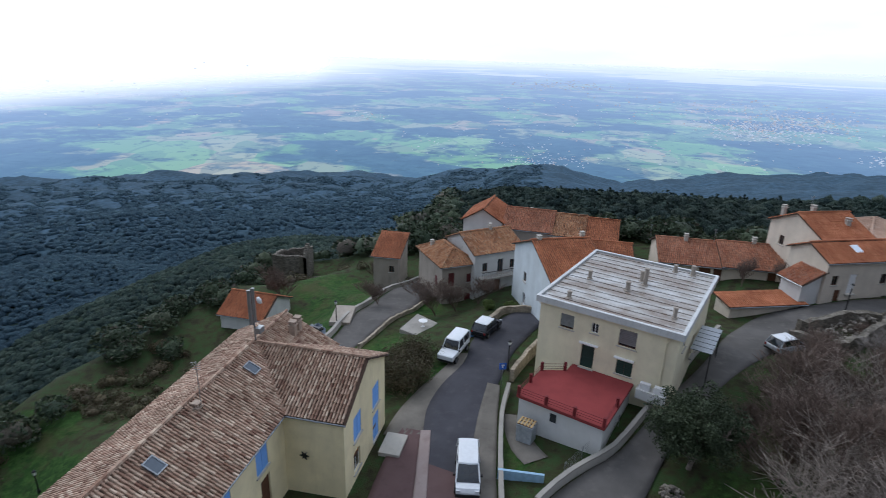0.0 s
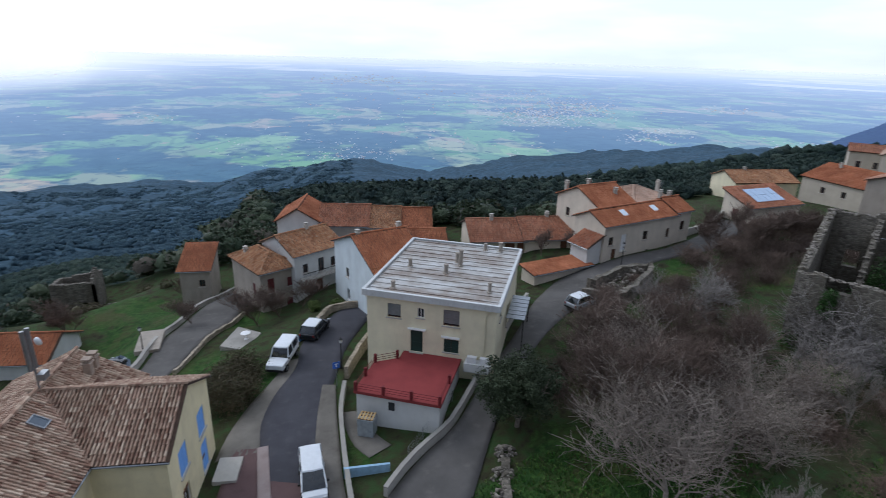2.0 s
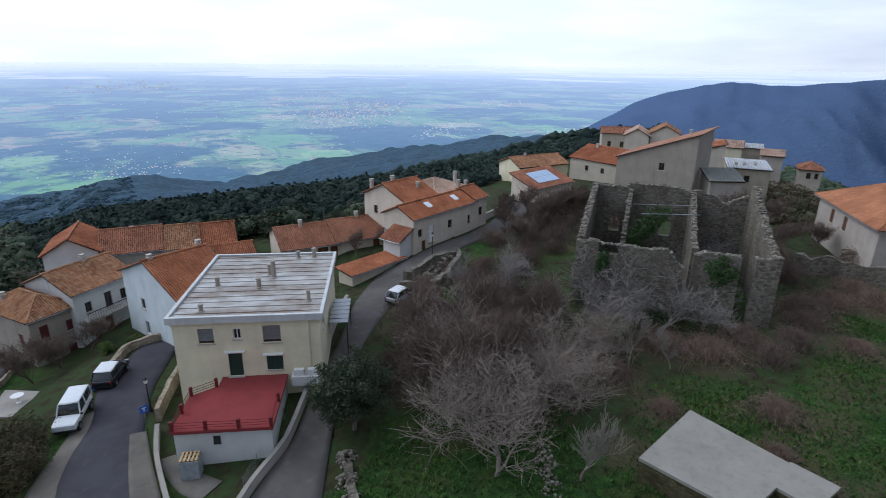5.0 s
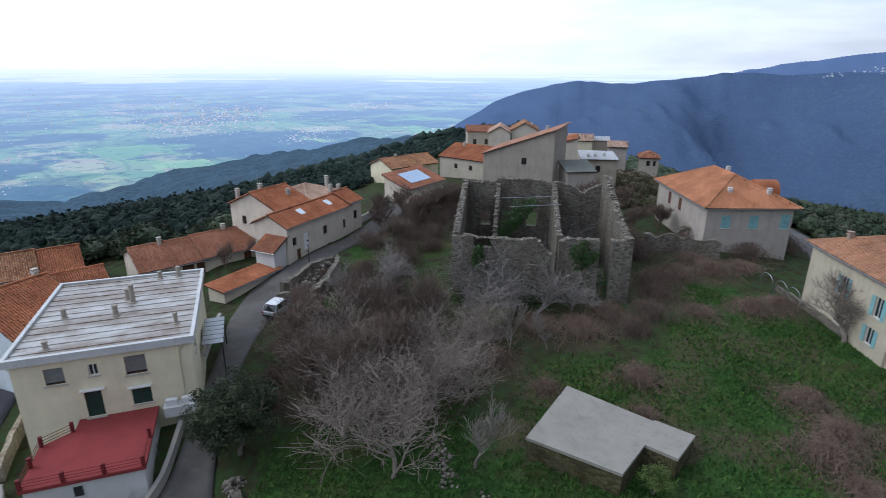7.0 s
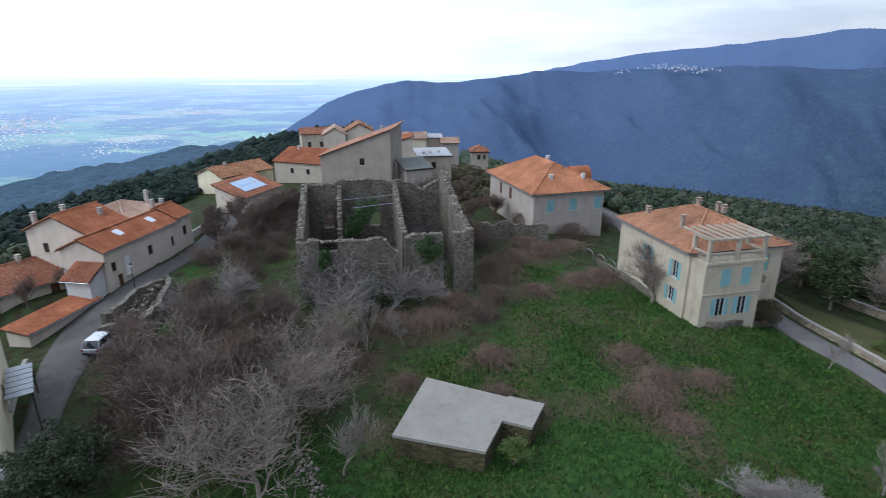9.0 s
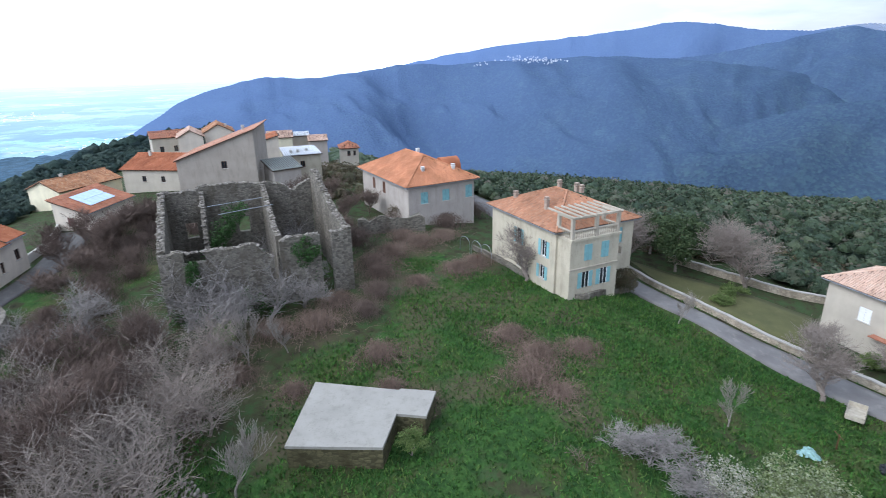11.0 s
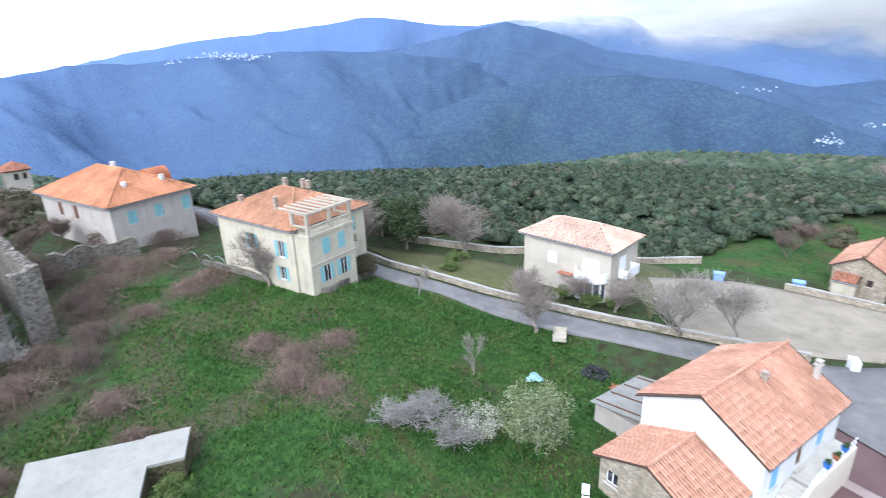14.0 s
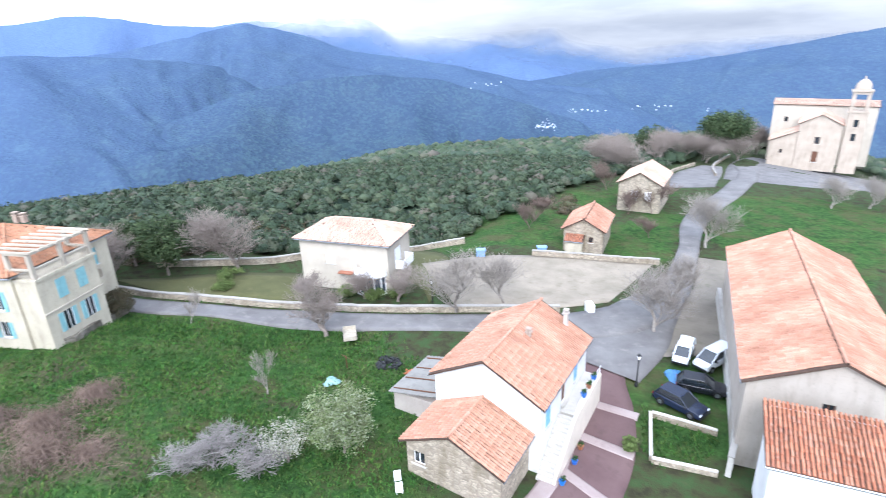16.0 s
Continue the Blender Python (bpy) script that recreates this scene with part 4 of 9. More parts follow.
def opening(hs, place, u, z, w, h, style):
    """A window or door set in its opening: frame, glass, sill, shutters."""
    is_door = style in ("door_green", "door_dark", "door_white", "garage")
    ob = None

    def slab(u0, u1, d0, d1, z0, z1, name, mat, label=""):
        g = Geo()
        pts = [place(a, b, c) for c in (z0, z1) for a, b in ((u0, d0), (u1, d0), (u1, d1), (u0, d1))]
        g.v = [tuple(p) for p in pts]
        g.f = [(3, 2, 1, 0), (4, 5, 6, 7), (0, 1, 5, 4), (1, 2, 6, 5), (2, 3, 7, 6), (3, 0, 4, 7)]
        return g

    def ribbed(u0, u1, d0, d1, z0, z1, rows):
        """One leaf whose face steps in and out as slats."""
        prof = []
        for k in range(rows):
            a, b = z0 + (z1 - z0) * k / rows, z0 + (z1 - z0) * (k + 1) / rows
            prof += [(d0, a), (d0 + 0.3 * (d1 - d0), a + 0.62 * (b - a)), (d0 + 0.55 * (d1 - d0), a + 0.66 * (b - a))]
        prof += [(d0, z1), (d1, z1), (d1, z0)]
        n = len(prof)
        g = Geo()
        g.v = [tuple(place(u, d, z)) for u in (u0, u1) for d, z in prof]
        g.f = [tuple(range(n)), tuple(2 * n - 1 - k for k in range(n))] + [(k, k + n, (k + 1) % n + n, (k + 1) % n) for k in range(n)]
        return g

    def put(name, gs, mat, label="", under=None):
        g = Geo()
        for q in gs:
            i = len(g.v)
            g.v += q.v
            g.f += [tuple(i + k for k in f) for f in q.f]
        return part(name, g, mat, under or ob, label)
    if is_door:
        mat = {"door_green": GREEN_DARK, "door_dark": FRAME_WOOD, "door_white": WHITE, "garage": FRAME_WOOD}[style]
        ob = put("door", [slab(u, u + w, 0.12, 0.18, z, z + h, "", mat), slab(u + w * 0.12, u + w * 0.88, 0.105, 0.12, z + h * 0.08, z + h * 0.44, "", mat), slab(u + w * 0.12, u + w * 0.88, 0.105, 0.12, z + h * 0.52, z + h * 0.93, "", mat)], mat, under=hs)
        put("step", [slab(u - 0.1, u + w + 0.1, -0.25, 0.1, z - 0.12, z - 0.002, "", CONCRETE)], CONCRETE)
        return ob
    t = 0.06
    fm = WHITE if style in ("blue", "teal", "white", "open_teal") else FRAME_WOOD
    ob = put("window", [slab(u, u + w, 0.12, 0.2, z, z + t, "", fm), slab(u, u + w, 0.12, 0.2, z + h - t, z + h, "", fm), slab(u, u + t, 0.12, 0.2, z + t, z + h - t, "", fm),
                  slab(u + w - t, u + w, 0.12, 0.2, z + t, z + h - t, "", fm), slab(u + w / 2 - 0.03, u + w / 2 + 0.03, 0.125, 0.195, z + t, z + h - t, "", fm)], fm, under=hs)
    put("pane", [slab(u + t, u + w - t, 0.15, 0.17, z + t, z + h - t, "", GLASS_DARK)], GLASS_DARK)
    put("sill", [slab(u - 0.12, u + w + 0.12, -0.1, 0.12, z - 0.09, z - 0.003, "", CONCRETE)], CONCRETE)
    shut = {"blue": (BLUE, "light blue wooden shutter"), "teal": (TEAL, "faded turquoise shutter"), "open_teal": (TEAL, "open turquoise shutter"), "white_shut": (WHITE, "closed white shutter"),
            "brown_shut": (FRAME_WOOD, "brown wooden shutter"), "red_shut": (DARKRED, "dark red shutter"), "green_shut": (GREEN_DARK, "dark green shutter"), "roller": (STEEL, "half lowered grey roller shutter")}.get(style)
    if shut:
        mat, lab = shut
        if style == "roller":
            put("roller_shutter", [ribbed(u + 0.02, u + w - 0.02, 0.065, 0.1, z + h * 0.15, z + h * 0.96, 8)], mat, lab)
        else:
            for side in (0, 1):
                wide = w / 2
                if style == "open_teal":
                    a = u - wide - 0.02 if side == 0 else u + w + 0.02
                else:
                    a = u + side * wide
                d0 = -0.06 if style == "open_teal" else 0.02
                rows = max(3, int(h / 0.16))
                gs = [ribbed(a + 0.015, a + wide - 0.015, d0, d0 + 0.045, z, z + h, rows)]
                put("shutter", gs, mat, lab)
    return ob


def chimney(hs, x, y, z0, z1, mat=None, sx=0.55, sy=0.55, caps=True):
    """A rendered stack with a cap on four short legs."""
    sx, sy, z1 = sx * 0.82, sy * 0.82, z1 - 0.4
    g = Geo()
    g.box(x - sx / 2, y - sy / 2, z0, x + sx / 2, y + sy / 2, z1, 0.03)
    g.box(x - sx / 2 - 0.07, y - sy / 2 - 0.07, z1, x + sx / 2 + 0.07, y + sy / 2 + 0.07, z1 + 0.08)
    ob = part("chimney", g, mat or CONCRETE, hs, "rendered chimney stack")
    if caps:
        c = Geo()
        for a in (-1, 1):
            for b in (-1, 1):
                c.box(x + a * sx * 0.35 - 0.05, y + b * sy * 0.35 - 0.05, z1 + 0.08, x + a * sx * 0.35 + 0.05, y + b * sy * 0.35 + 0.05, z1 + 0.28)
        c.box(x - sx / 2 - 0.03, y - sy / 2 - 0.03, z1 + 0.28, x + sx / 2 + 0.03, y + sy / 2 + 0.03, z1 + 0.36)
        part("cap", c, mat or CONCRETE, ob)


def house(name, label, P, ang, w, d, zb, ze, roof, rise, wall, tiles, holes=(), category="house", tw=0.24, tl=0.46, chimneys=(), seed=1, singles=0, near=(0, 1), over=0.35, walls=None):
    """A house on a w by d plan. P: the corner at the left of its front; front runs along ang. holes: (face, along, height over base, width, height, style)."""
    rng = random.Random(seed)
    hs = thing(name, label, category, pose(P[0], P[1], zb, 0, 0, ang))
    H = ze - zb
    zf = -2.2
    faces = {"f": (w, lambda u, t, z: (u, t, z)), "r": (d, lambda u, t, z: (w - t, u, z)), "b": (w, lambda u, t, z: (w - u, d - t, z)), "l": (d, lambda u, t, z: (t, d - u, z))}
    zt = H + rise
    for key, (L, place) in faces.items():
        hh = [(u, z, a, b, s) for fc, u, z, a, b, s in holes if fc == key]
        gable, top = None, H
        if (roof == "gable_x" and key in "lr") or (roof == "gable_y" and key in "fb"):
            gable = [(L / 2, zt - 0.06)]
        elif roof == "mono_f" and key in "lr":
            gable = [(L, zt - 0.06)] if key == "r" else [(0.0, zt - 0.06)]
        elif roof == "mono_f" and key == "b":
            top = zt - 0.06
        elif roof == "mono_l" and key in "fb":
            gable = [(L, zt - 0.06)] if key == "f" else [(0.0, zt - 0.06)]
        elif roof == "mono_l" and key == "r":
            top = zt - 0.06
        part("wall", wall_face(L, zf, top, hh, place, gable), (walls or {}).get(key, wall), hs)
        for u, z, a, b, s in hh:
            opening(hs, place, u, z, a, b, s)
    if roof == "flat":
        return hs
    polys, ridges = roof_polys(roof, w, d, H, rise, over)
    g = Geo()
    for p in polys:
        q = [Vector(v) for v in p]
        g.poly(*q)
        g.poly(*[v - Vector((0, 0, 0.12)) for v in reversed(q)])
        for i in range(len(q)):
            a, b = q[i], q[(i + 1) % len(q)]
            g.poly(a, a - Vector((0, 0, 0.12)), b - Vector((0, 0, 0.12)), b)
    rf = part("roof", g, TILE_GAP_SHADE, hs)
    items = tile_rows(polys, tw, tl, rng)
    if singles:
        items.sort(key=lambda it: it[0].x * near[0] + it[0].y * near[1])
        me = tile_mesh([(Vector((0, 0, 0)), Vector((1, 0, 0)), Vector((0, -1, 0)), Vector((0, 0, 1)))], tw, tl, "roof_tile", tiles)
        for p, ac, dn, nr in items[:singles]:
            ob = part("roof_tile", me, None, rf)
            ob.matrix_basis = Matrix(((ac.x, -dn.x, nr.x, p.x), (ac.y, -dn.y, nr.y, p.y), (ac.z, -dn.z, nr.z, p.z), (0, 0, 0, 1)))
        items = items[singles:]
    part("tiling", tile_mesh(items, tw, tl, "tiling", tiles), None, rf, kind="stuff")
    rid = []
    for a, b in ridges:
        a, b = Vector(a), Vector(b)
        dn = (b - a).normalized()
        nn = Vector((0, 0, 1)) - dn * dn.z
        nn.normalize()
        k = max(1, int((b - a).length / 0.42))
        rid += [(a + (b - a) * ((i + 0.5) / k) + nn * 0.05, dn.cross(nn), dn, nn) for i in range(k)]
    if rid:
        if singles:
            me = tile_mesh([(Vector((0, 0, 0)), Vector((1, 0, 0)), Vector((0, -1, 0)), Vector((0, 0, 1)))], 0.34, 0.46, "ridge_tile", tiles)
            for p, ac, dn, nr in rid:
                ob = part("ridge_tile", me, None, rf)
                ob.matrix_basis = Matrix(((ac.x, -dn.x, nr.x, p.x), (ac.y, -dn.y, nr.y, p.y), (ac.z, -dn.z, nr.z, p.z), (0, 0, 0, 1)))
        else:
            part("ridge_cap", tile_mesh(rid, 0.34, 0.46, "ridge_cap", tiles), None, rf, kind="stuff")
    for p in polys[:2]:
        a, b = Vector(p[0]), Vector(p[1])
        if abs(a.z - b.z) < 0.01 and tw < 0.28:
            gut = Geo()
            gut.tube(a + Vector((0, 0, -0.1)), b + Vector((0, 0, -0.1)), 0.07, n=6)
            part("gutter", gut, STEEL, hs)
    for c in chimneys:
        chimney(hs, *c)
    return hs

# ---- roads ----
def asphalt_material(name, lo, hi, patch):
    m = Mat(name)
    a = m.ramp(m.noise(0.35, 6, 0.6), [(0.3, lo), (0.7, hi)])
    a = m.mix(m.math("MULTIPLY", m.ramp(m.noise(0.9, 7, 0.65), [(0.55, (0, 0, 0)), (0.7, (1, 1, 1))]), 0.5), a, patch)
    return m.done(m.mix(m.math("MULTIPLY", m.noise(40, 2), 0.35), a, tuple(v * 0.6 for v in lo)), 0.9, m.noise(60, 2), 0.01, 0.5, spec=0.2)


ASPHALT = asphalt_material("worn_asphalt", rgb("4e4c4a"), rgb("656260"), rgb("75716c"))
ASPHALT_PALE = asphalt_material("bleached_asphalt", rgb("625f5e"), rgb("7c7a78"), rgb("8c8882"))
ASPHALT_DARK = asphalt_material("fresh_asphalt", rgb("3c3c42"), rgb("4c4c52"), rgb("5a585a"))
PINK = asphalt_material("pink_paving", rgb("8c7c78"), rgb("a09490"), rgb("7a6864"))
MAUVE = asphalt_material("dark_red_paving", rgb("5c4848"), rgb("6c5856"), rgb("4c3e3e"))
GRAVEL = asphalt_material("pale_gravel", rgb("7c7466"), rgb("978d7e"), rgb("686150"))
VERGE = asphalt_material("worn_concrete_and_grit", rgb("5e5a54"), rgb("7e7972"), rgb("4a463e"))
EARTHY = asphalt_material("brown_gravel", rgb("6c665c"), rgb("827a6e"), rgb("56583e"))
LAWN = asphalt_material("mown_lawn", rgb("4a4c30"), rgb("5c5c3c"), rgb("6a6448"))
CURB = asphalt_material("pale_kerb", rgb("908c86"), rgb("a8a49c"), rgb("78746e"))


def smooth_line(pts, step=1.0):
    """A rounded line through plan points, with steps of about a metre."""
    P = [Vector((*p[:2], 0)) for p in pts]
    P = [P[0] * 2 - P[1]] + P + [P[-1] * 2 - P[-2]]
    out = []
    for i in range(1, len(P) - 2):
        n = max(2, int((P[i + 1] - P[i]).length / step))
        for k in range(n):
            t = k / n
            a, b, c, d = P[i - 1], P[i], P[i + 1], P[i + 2]
            out.append(0.5 * (2 * b + (c - a) * t + (2 * a - 5 * b + 4 * c - d) * t * t + (3 * b - a - 3 * c + d) * t ** 3))
    out.append(P[-2])
    return out


def strip(name, label, left, right, mat, lift=0.10, cols=6, category="road"):
    """A road surface between two edge lines, laid on the land with a skirt."""
    L, R = smooth_line(left), smooth_line(right)
    n = max(len(L), len(R))
    L = [L[min(len(L) - 1, int(i * (len(L) - 1) / (n - 1)))] for i in range(n)]
    R = [R[min(len(R) - 1, int(i * (len(R) - 1) / (n - 1)))] for i in range(n)]
    X = np.array([[l.x + (r.x - l.x) * k / cols for k in range(cols + 1)] for l, r in zip(L, R)])
    Y = np.array([[l.y + (r.y - l.y) * k / cols for k in range(cols + 1)] for l, r in zip(L, R)])
    Z = ground(X, Y) + lift
    X = np.concatenate([X[:, :1], X, X[:, -1:]], 1)
    Y = np.concatenate([Y[:, :1], Y, Y[:, -1:]], 1)
    Z = np.concatenate([Z[:, :1] - 0.5, Z, Z[:, -1:] - 0.5], 1)
    m = cols + 3
    g = Geo()
    g.v = np.stack([X, Y, Z], -1).reshape(-1, 3).tolist()
    g.f = [(i * m + j, i * m + j + 1, (i + 1) * m + j + 1, (i + 1) * m + j) for i in range(n - 1) for j in range(m - 1)]
    return solo(name, g, mat, label, category, kind="structure", smooth=True)


strip("road_street", "dark patched asphalt village street", [(-1.6, 12), (-1.4, 24), (-1.2, 31), (-1.1, 35), (-0.9, 39), (0.3, 42.6), (2.4, 46.8), (3.6, 51.9), (6.9, 57.3), (10, 61)],
      [(4.0, 12), (3.6, 24), (3.6, 30), (3.8, 34), (4.4, 38), (5.0, 41.7), (6.5, 46.4), (7.8, 49.9), (11.3, 56.0), (14, 59)], ASPHALT_DARK)
strip("road_ramp", "worn grey asphalt lane climbing past the houses", [(3.4, 24.5), (7.2, 28.7), (10.9, 31.8), (13.4, 33.3), (16.0, 35.8), (19.8, 40.1), (24.3, 44.3), (29.5, 50), (35.4, 54.6), (44.7, 56.0), (57.3, 58.3), (70, 65)],
      [(8.4, 21), (12.3, 26.8), (15.6, 31.4), (19.0, 35.6), (23.8, 40.4), (30.0, 44.9), (35.6, 48.4), (42.4, 51.6), (51.1, 54), (58.4, 54.6), (72, 61)], ASPHALT, 0.14)
strip("road_lower", "grey asphalt road curving down to the lower houses", [(-15.5, 42), (-13.5, 47.5), (-12, 52.9), (-10.4, 61.5), (-8.2, 69), (-5.2, 75), (-1, 79)],
      [(-10.5, 46), (-9.3, 51), (-7, 57.4), (-4.3, 64), (-2.4, 69), (-0.6, 72.5), (2, 75)], ASPHALT)
strip("road_lane", "pink and dark red paved lane beside the white house", [(15.6, -12), (15.7, -23.6), (17.1, -28.9), (19.6, -34.6), (21.2, -39.5), (23, -44)],
      [(10, -14), (10.6, -24), (11.9, -30.3), (14.3, -35.1), (16.9, -38.8), (19.5, -45)], MAUVE, 0.08)
strip("road_main", "grey asphalt road between low stone walls", [(100, 6), (80, -7), (63.3, -18.6), (55.2, -23.4), (49.5, -27.6), (44.3, -31.2), (38.4, -36), (33.5, -40.2), (27, -46), (23.5, -54), (23.6, -62), (26.4, -74), (30.1, -84), (32, -94), (32.5, -108), (35, -124), (39, -142), (43, -152)],
      [(98, 11), (79, -3.5), (61, -16.5), (54.1, -20.9), (47.1, -24.9), (42.4, -28), (37, -33), (31, -37.6), (22, -43), (18.5, -50), (19.5, -60), (23, -72), (26.6, -84), (28, -94), (28.5, -109), (31, -126), (35, -144), (38, -153)], ASPHALT_PALE, 0.22)
strip("gravel_yard", "pale gravel car park with bare earth patches", [(50, -47), (45, -54.5), (38, -59.8), (26.6, -66.4)], [(36.8, -39.5), (33, -43), (29, -46.5), (25.2, -52)], GRAVEL, 0.10, 14, category="yard")
strip("pavement_street", "dark red paved strip beside the yellow house", [(-4.6, 20), (-4.6, 28), (-3.0, 36.5)], [(-1.4, 20), (-1.3, 28), (-1.1, 36)], MAUVE, 0.07, category="pavement")
strip("church_forecourt", "grey paved square before the church", [(38, -128), (44, -150), (47, -166), (46, -180)], [(27, -126), (20, -140), (10, -156), (4, -182)], ASPHALT_PALE, 0.05, category="square")
strip("farm_track", "pale worn track beside the stone house", [(41.5, -106), (45.5, -117), (50.5, -135), (51.0, -152)], [(34.5, -112), (37.2, -122), (42, -140), (45.5, -151)], ASPHALT_PALE, 0.06, category="track")

strip("pavement_verge", "pale worn concrete verge along the street", [(1.9, 28), (2.0, 31.2), (2.7, 34.5), (3.4, 38.5), (4.4, 43.0)], [(4.1, 28), (4.2, 31), (4.5, 34), (4.9, 38.1), (5.5, 42.6)], VERGE, 0.14, category="pavement")
strip("pavement_kerbside", "broken concrete and grit beside the street", [(-4.2, 35.6), (-3.4, 38.4), (-1.9, 41.6), (0.2, 45.2), (1.8, 48.6)], [(-1.0, 35.6), (-0.6, 39.0), (0.7, 42.4), (2.0, 45.8), (2.9, 48.8)], VERGE, 0.07, category="verge")
strip("yard_floor", "bare pale ground in the small yard", [(5.5, 38.4), (5.3, 36.4), (5.6, 34.0), (6.4, 32.4)], [(6.6, 38.2), (7.0, 36.2), (7.6, 34.4), (8.2, 33.2)], VERGE, 0.08, category="yard")
strip("street_apron", "dark red paving where the lanes meet", [(-1.4, 14), (-1.3, 24), (-1.1, 32.5)], [(4.2, 14), (3.9, 24), (3.3, 30.5)], MAUVE, 0.12, category="pavement")
strip("street_band", "pink paved band across the street", [(-1.7, 20), (-1.5, 28), (-1.3, 36)], [(-0.7, 20), (-0.6, 28), (-0.5, 36)], PINK, 0.16, category="pavement")
for k, (a, b) in enumerate((((15.9, -26.0), (10.9, -25.2)), ((16.4, -29.6), (12.0, -30.2)), ((18.6, -33.2), (13.6, -34.2)), ((21.4, -39.2), (16.9, -39.4)))):
    strip("lane_band_%d" % (k + 1), "pink paved band across the lane", [a, (a[0] * 0.5 + b[0] * 0.5, a[1] * 0.5 + b[1] * 0.5), b], [(a[0] + 0.2, a[1] - 0.8), (a[0] * 0.5 + b[0] * 0.5 + 0.2, a[1] * 0.5 + b[1] * 0.5 - 0.8), (b[0] + 0.2, b[1] - 0.8)], PINK, 0.13, category="pavement")
strip("lane_edge_1", "pink paved strip along the lane", [(15.5, -14), (15.7, -23.6), (17.1, -28.9), (19.6, -34.6)], [(14.3, -14), (14.5, -24), (15.9, -29.5), (18.3, -35.2)], PINK, 0.12, category="pavement")
strip("road_junction", "worn grey asphalt where the lane meets the road", [(21.5, -38.6), (24.2, -44.5), (24.6, -50), (24.0, -56)], [(15.6, -38.6), (15.9, -45), (17.2, -50), (18.6, -56)], ASPHALT_PALE, 0.2)
strip("gravel_verge", "brown-grey gravel verge along the road", [(16.5, -43.0), (18.4, -51), (19.6, -61), (23, -72)], [(11.6, -47.5), (13.6, -54), (16.4, -62), (19.5, -73)], EARTHY, 0.14, category="verge")
strip("villa_lawn", "mown olive lawn before the pale villa", [(73, -16.5), (66, -27), (60, -34)], [(64.5, -20.2), (57, -25.4), (51, -29.6)], LAWN, 0.08, category="lawn")
strip("villa_lawn_side", "mown olive lawn beside the pale villa", [(60, -50), (52, -52), (47, -50)], [(50, -42), (44, -41), (40, -38.5)], LAWN, 0.08, category="lawn")

# ---- houses, the northern village ----
yellow_main = house("town_hall", "long ochre rendered building with weathered clay tile roof and blue shutters", (-13.1, 13.7), 79, 25.2, 8.2, 0, 6.0, "gable_x", 2.3, WALL_YELLOW, TILE_OLD,
                    [("f", 12.9, 3.75, 1.35, 1.75, "blue"), ("f", 8.9, 3.75, 1.35, 1.75, "blue"), ("f", 13.2, 0.7, 1.1, 2.4, "door_dark"), ("f", 4.9, 3.75, 1.35, 1.75, "blue")],
                    chimneys=[(23.5, 2.6, 7.0, 8.7, MORTAR, 0.55, 0.6), (24.3, 2.6, 7.0, 8.7, MORTAR, 0.55, 0.6), (13.0, 3.5, 7.4, 8.5, MORTAR, 0.5, 0.5)], seed=3, over=0.3, singles=300, near=(-0.6, 1), tw=0.22, tl=0.34)
house("town_hall_wing", "ochre gabled wing with blue shutters and a weathered tile roof", (-14.43, 30.68), -11.5, 8.7, 8.4, 0, 6.0, "gable_x", 2.2, WALL_YELLOW, TILE_OLD,
      [("r", 1.65, 3.1, 1.45, 1.85, "blue"), ("r", 5.5, 3.0, 1.45, 1.85, "blue"), ("r", 5.5, 0.15, 1.3, 2.2, "blue"), ("r", 1.6, 0.5, 1.2, 1.6, "white")], seed=4, over=0.25, singles=300, near=(-1, 0.2), tw=0.22, tl=0.34)
flat_house = house("flat_roofed_house", "cream rendered three-storey house with a flat white ribbed roof", (8.6, 43.4), -33.5, 11.4, 14.2, 0, 8.5, "flat", 0, WALL_CREAM, TILE_OLD,
                   [("f", 1.9, 6.3, 1.2, 1.3, "roller"), ("f", 4.6, 6.6, 0.6, 0.9, "white"), ("f", 6.9, 6.2, 1.4, 1.5, "roller"), ("f", 4.0, 3.25, 1.1, 2.1, "door_green"), ("f", 7.0, 3.7, 1.3, 1.25, "green_shut"),
                    ("r", 2.0, 6.2, 1.2, 1.3, "roller"), ("r", 7.0, 3.3, 1.0, 2.1, "door_dark"), ("l", 3, 6.2, 1.1, 1.3, "roller"), ("l", 9, 6.2, 1.1, 1.3, "roller")])
house("blue_white_house", "cool white gabled house with an orange tile roof", (11.8, 54.4), 12, 6.6, 12.5, -1.6, 5.4, "gable_x", 2.6, WALL_BLUE, TILE_ORANGE,
      [("l", 3.8, 3.6, 0.9, 1.2, "brown"), ("l", 4.0, 0.6, 0.9, 1.5, "white"), ("l", 9.5, 3.4, 0.9, 1.2, "brown")], chimneys=[(0.6, 6.3, 9.0, 10.2), (6, 6.5, 9.0, 10.4)], seed=6)
house("brown_house", "small brown rendered house with a weathered hipped roof", (0, 67.5), 24, 5.2, 8.4, -5, 1.5, "hip", 1.6, WALL_DARK, TILE_MIX,
      [("f", 0.9, 3.6, 0.9, 1.9, "red_shut"), ("f", 3.6, 3.9, 0.8, 1.2, "red_shut"), ("l", 6.0, 3.2, 0.8, 1.4, "red_shut"), ("f", 3.4, 1.0, 0.9, 1.2, "red_shut")], chimneys=[(1.2, 6.5, 7.0, 8.2)], seed=7)
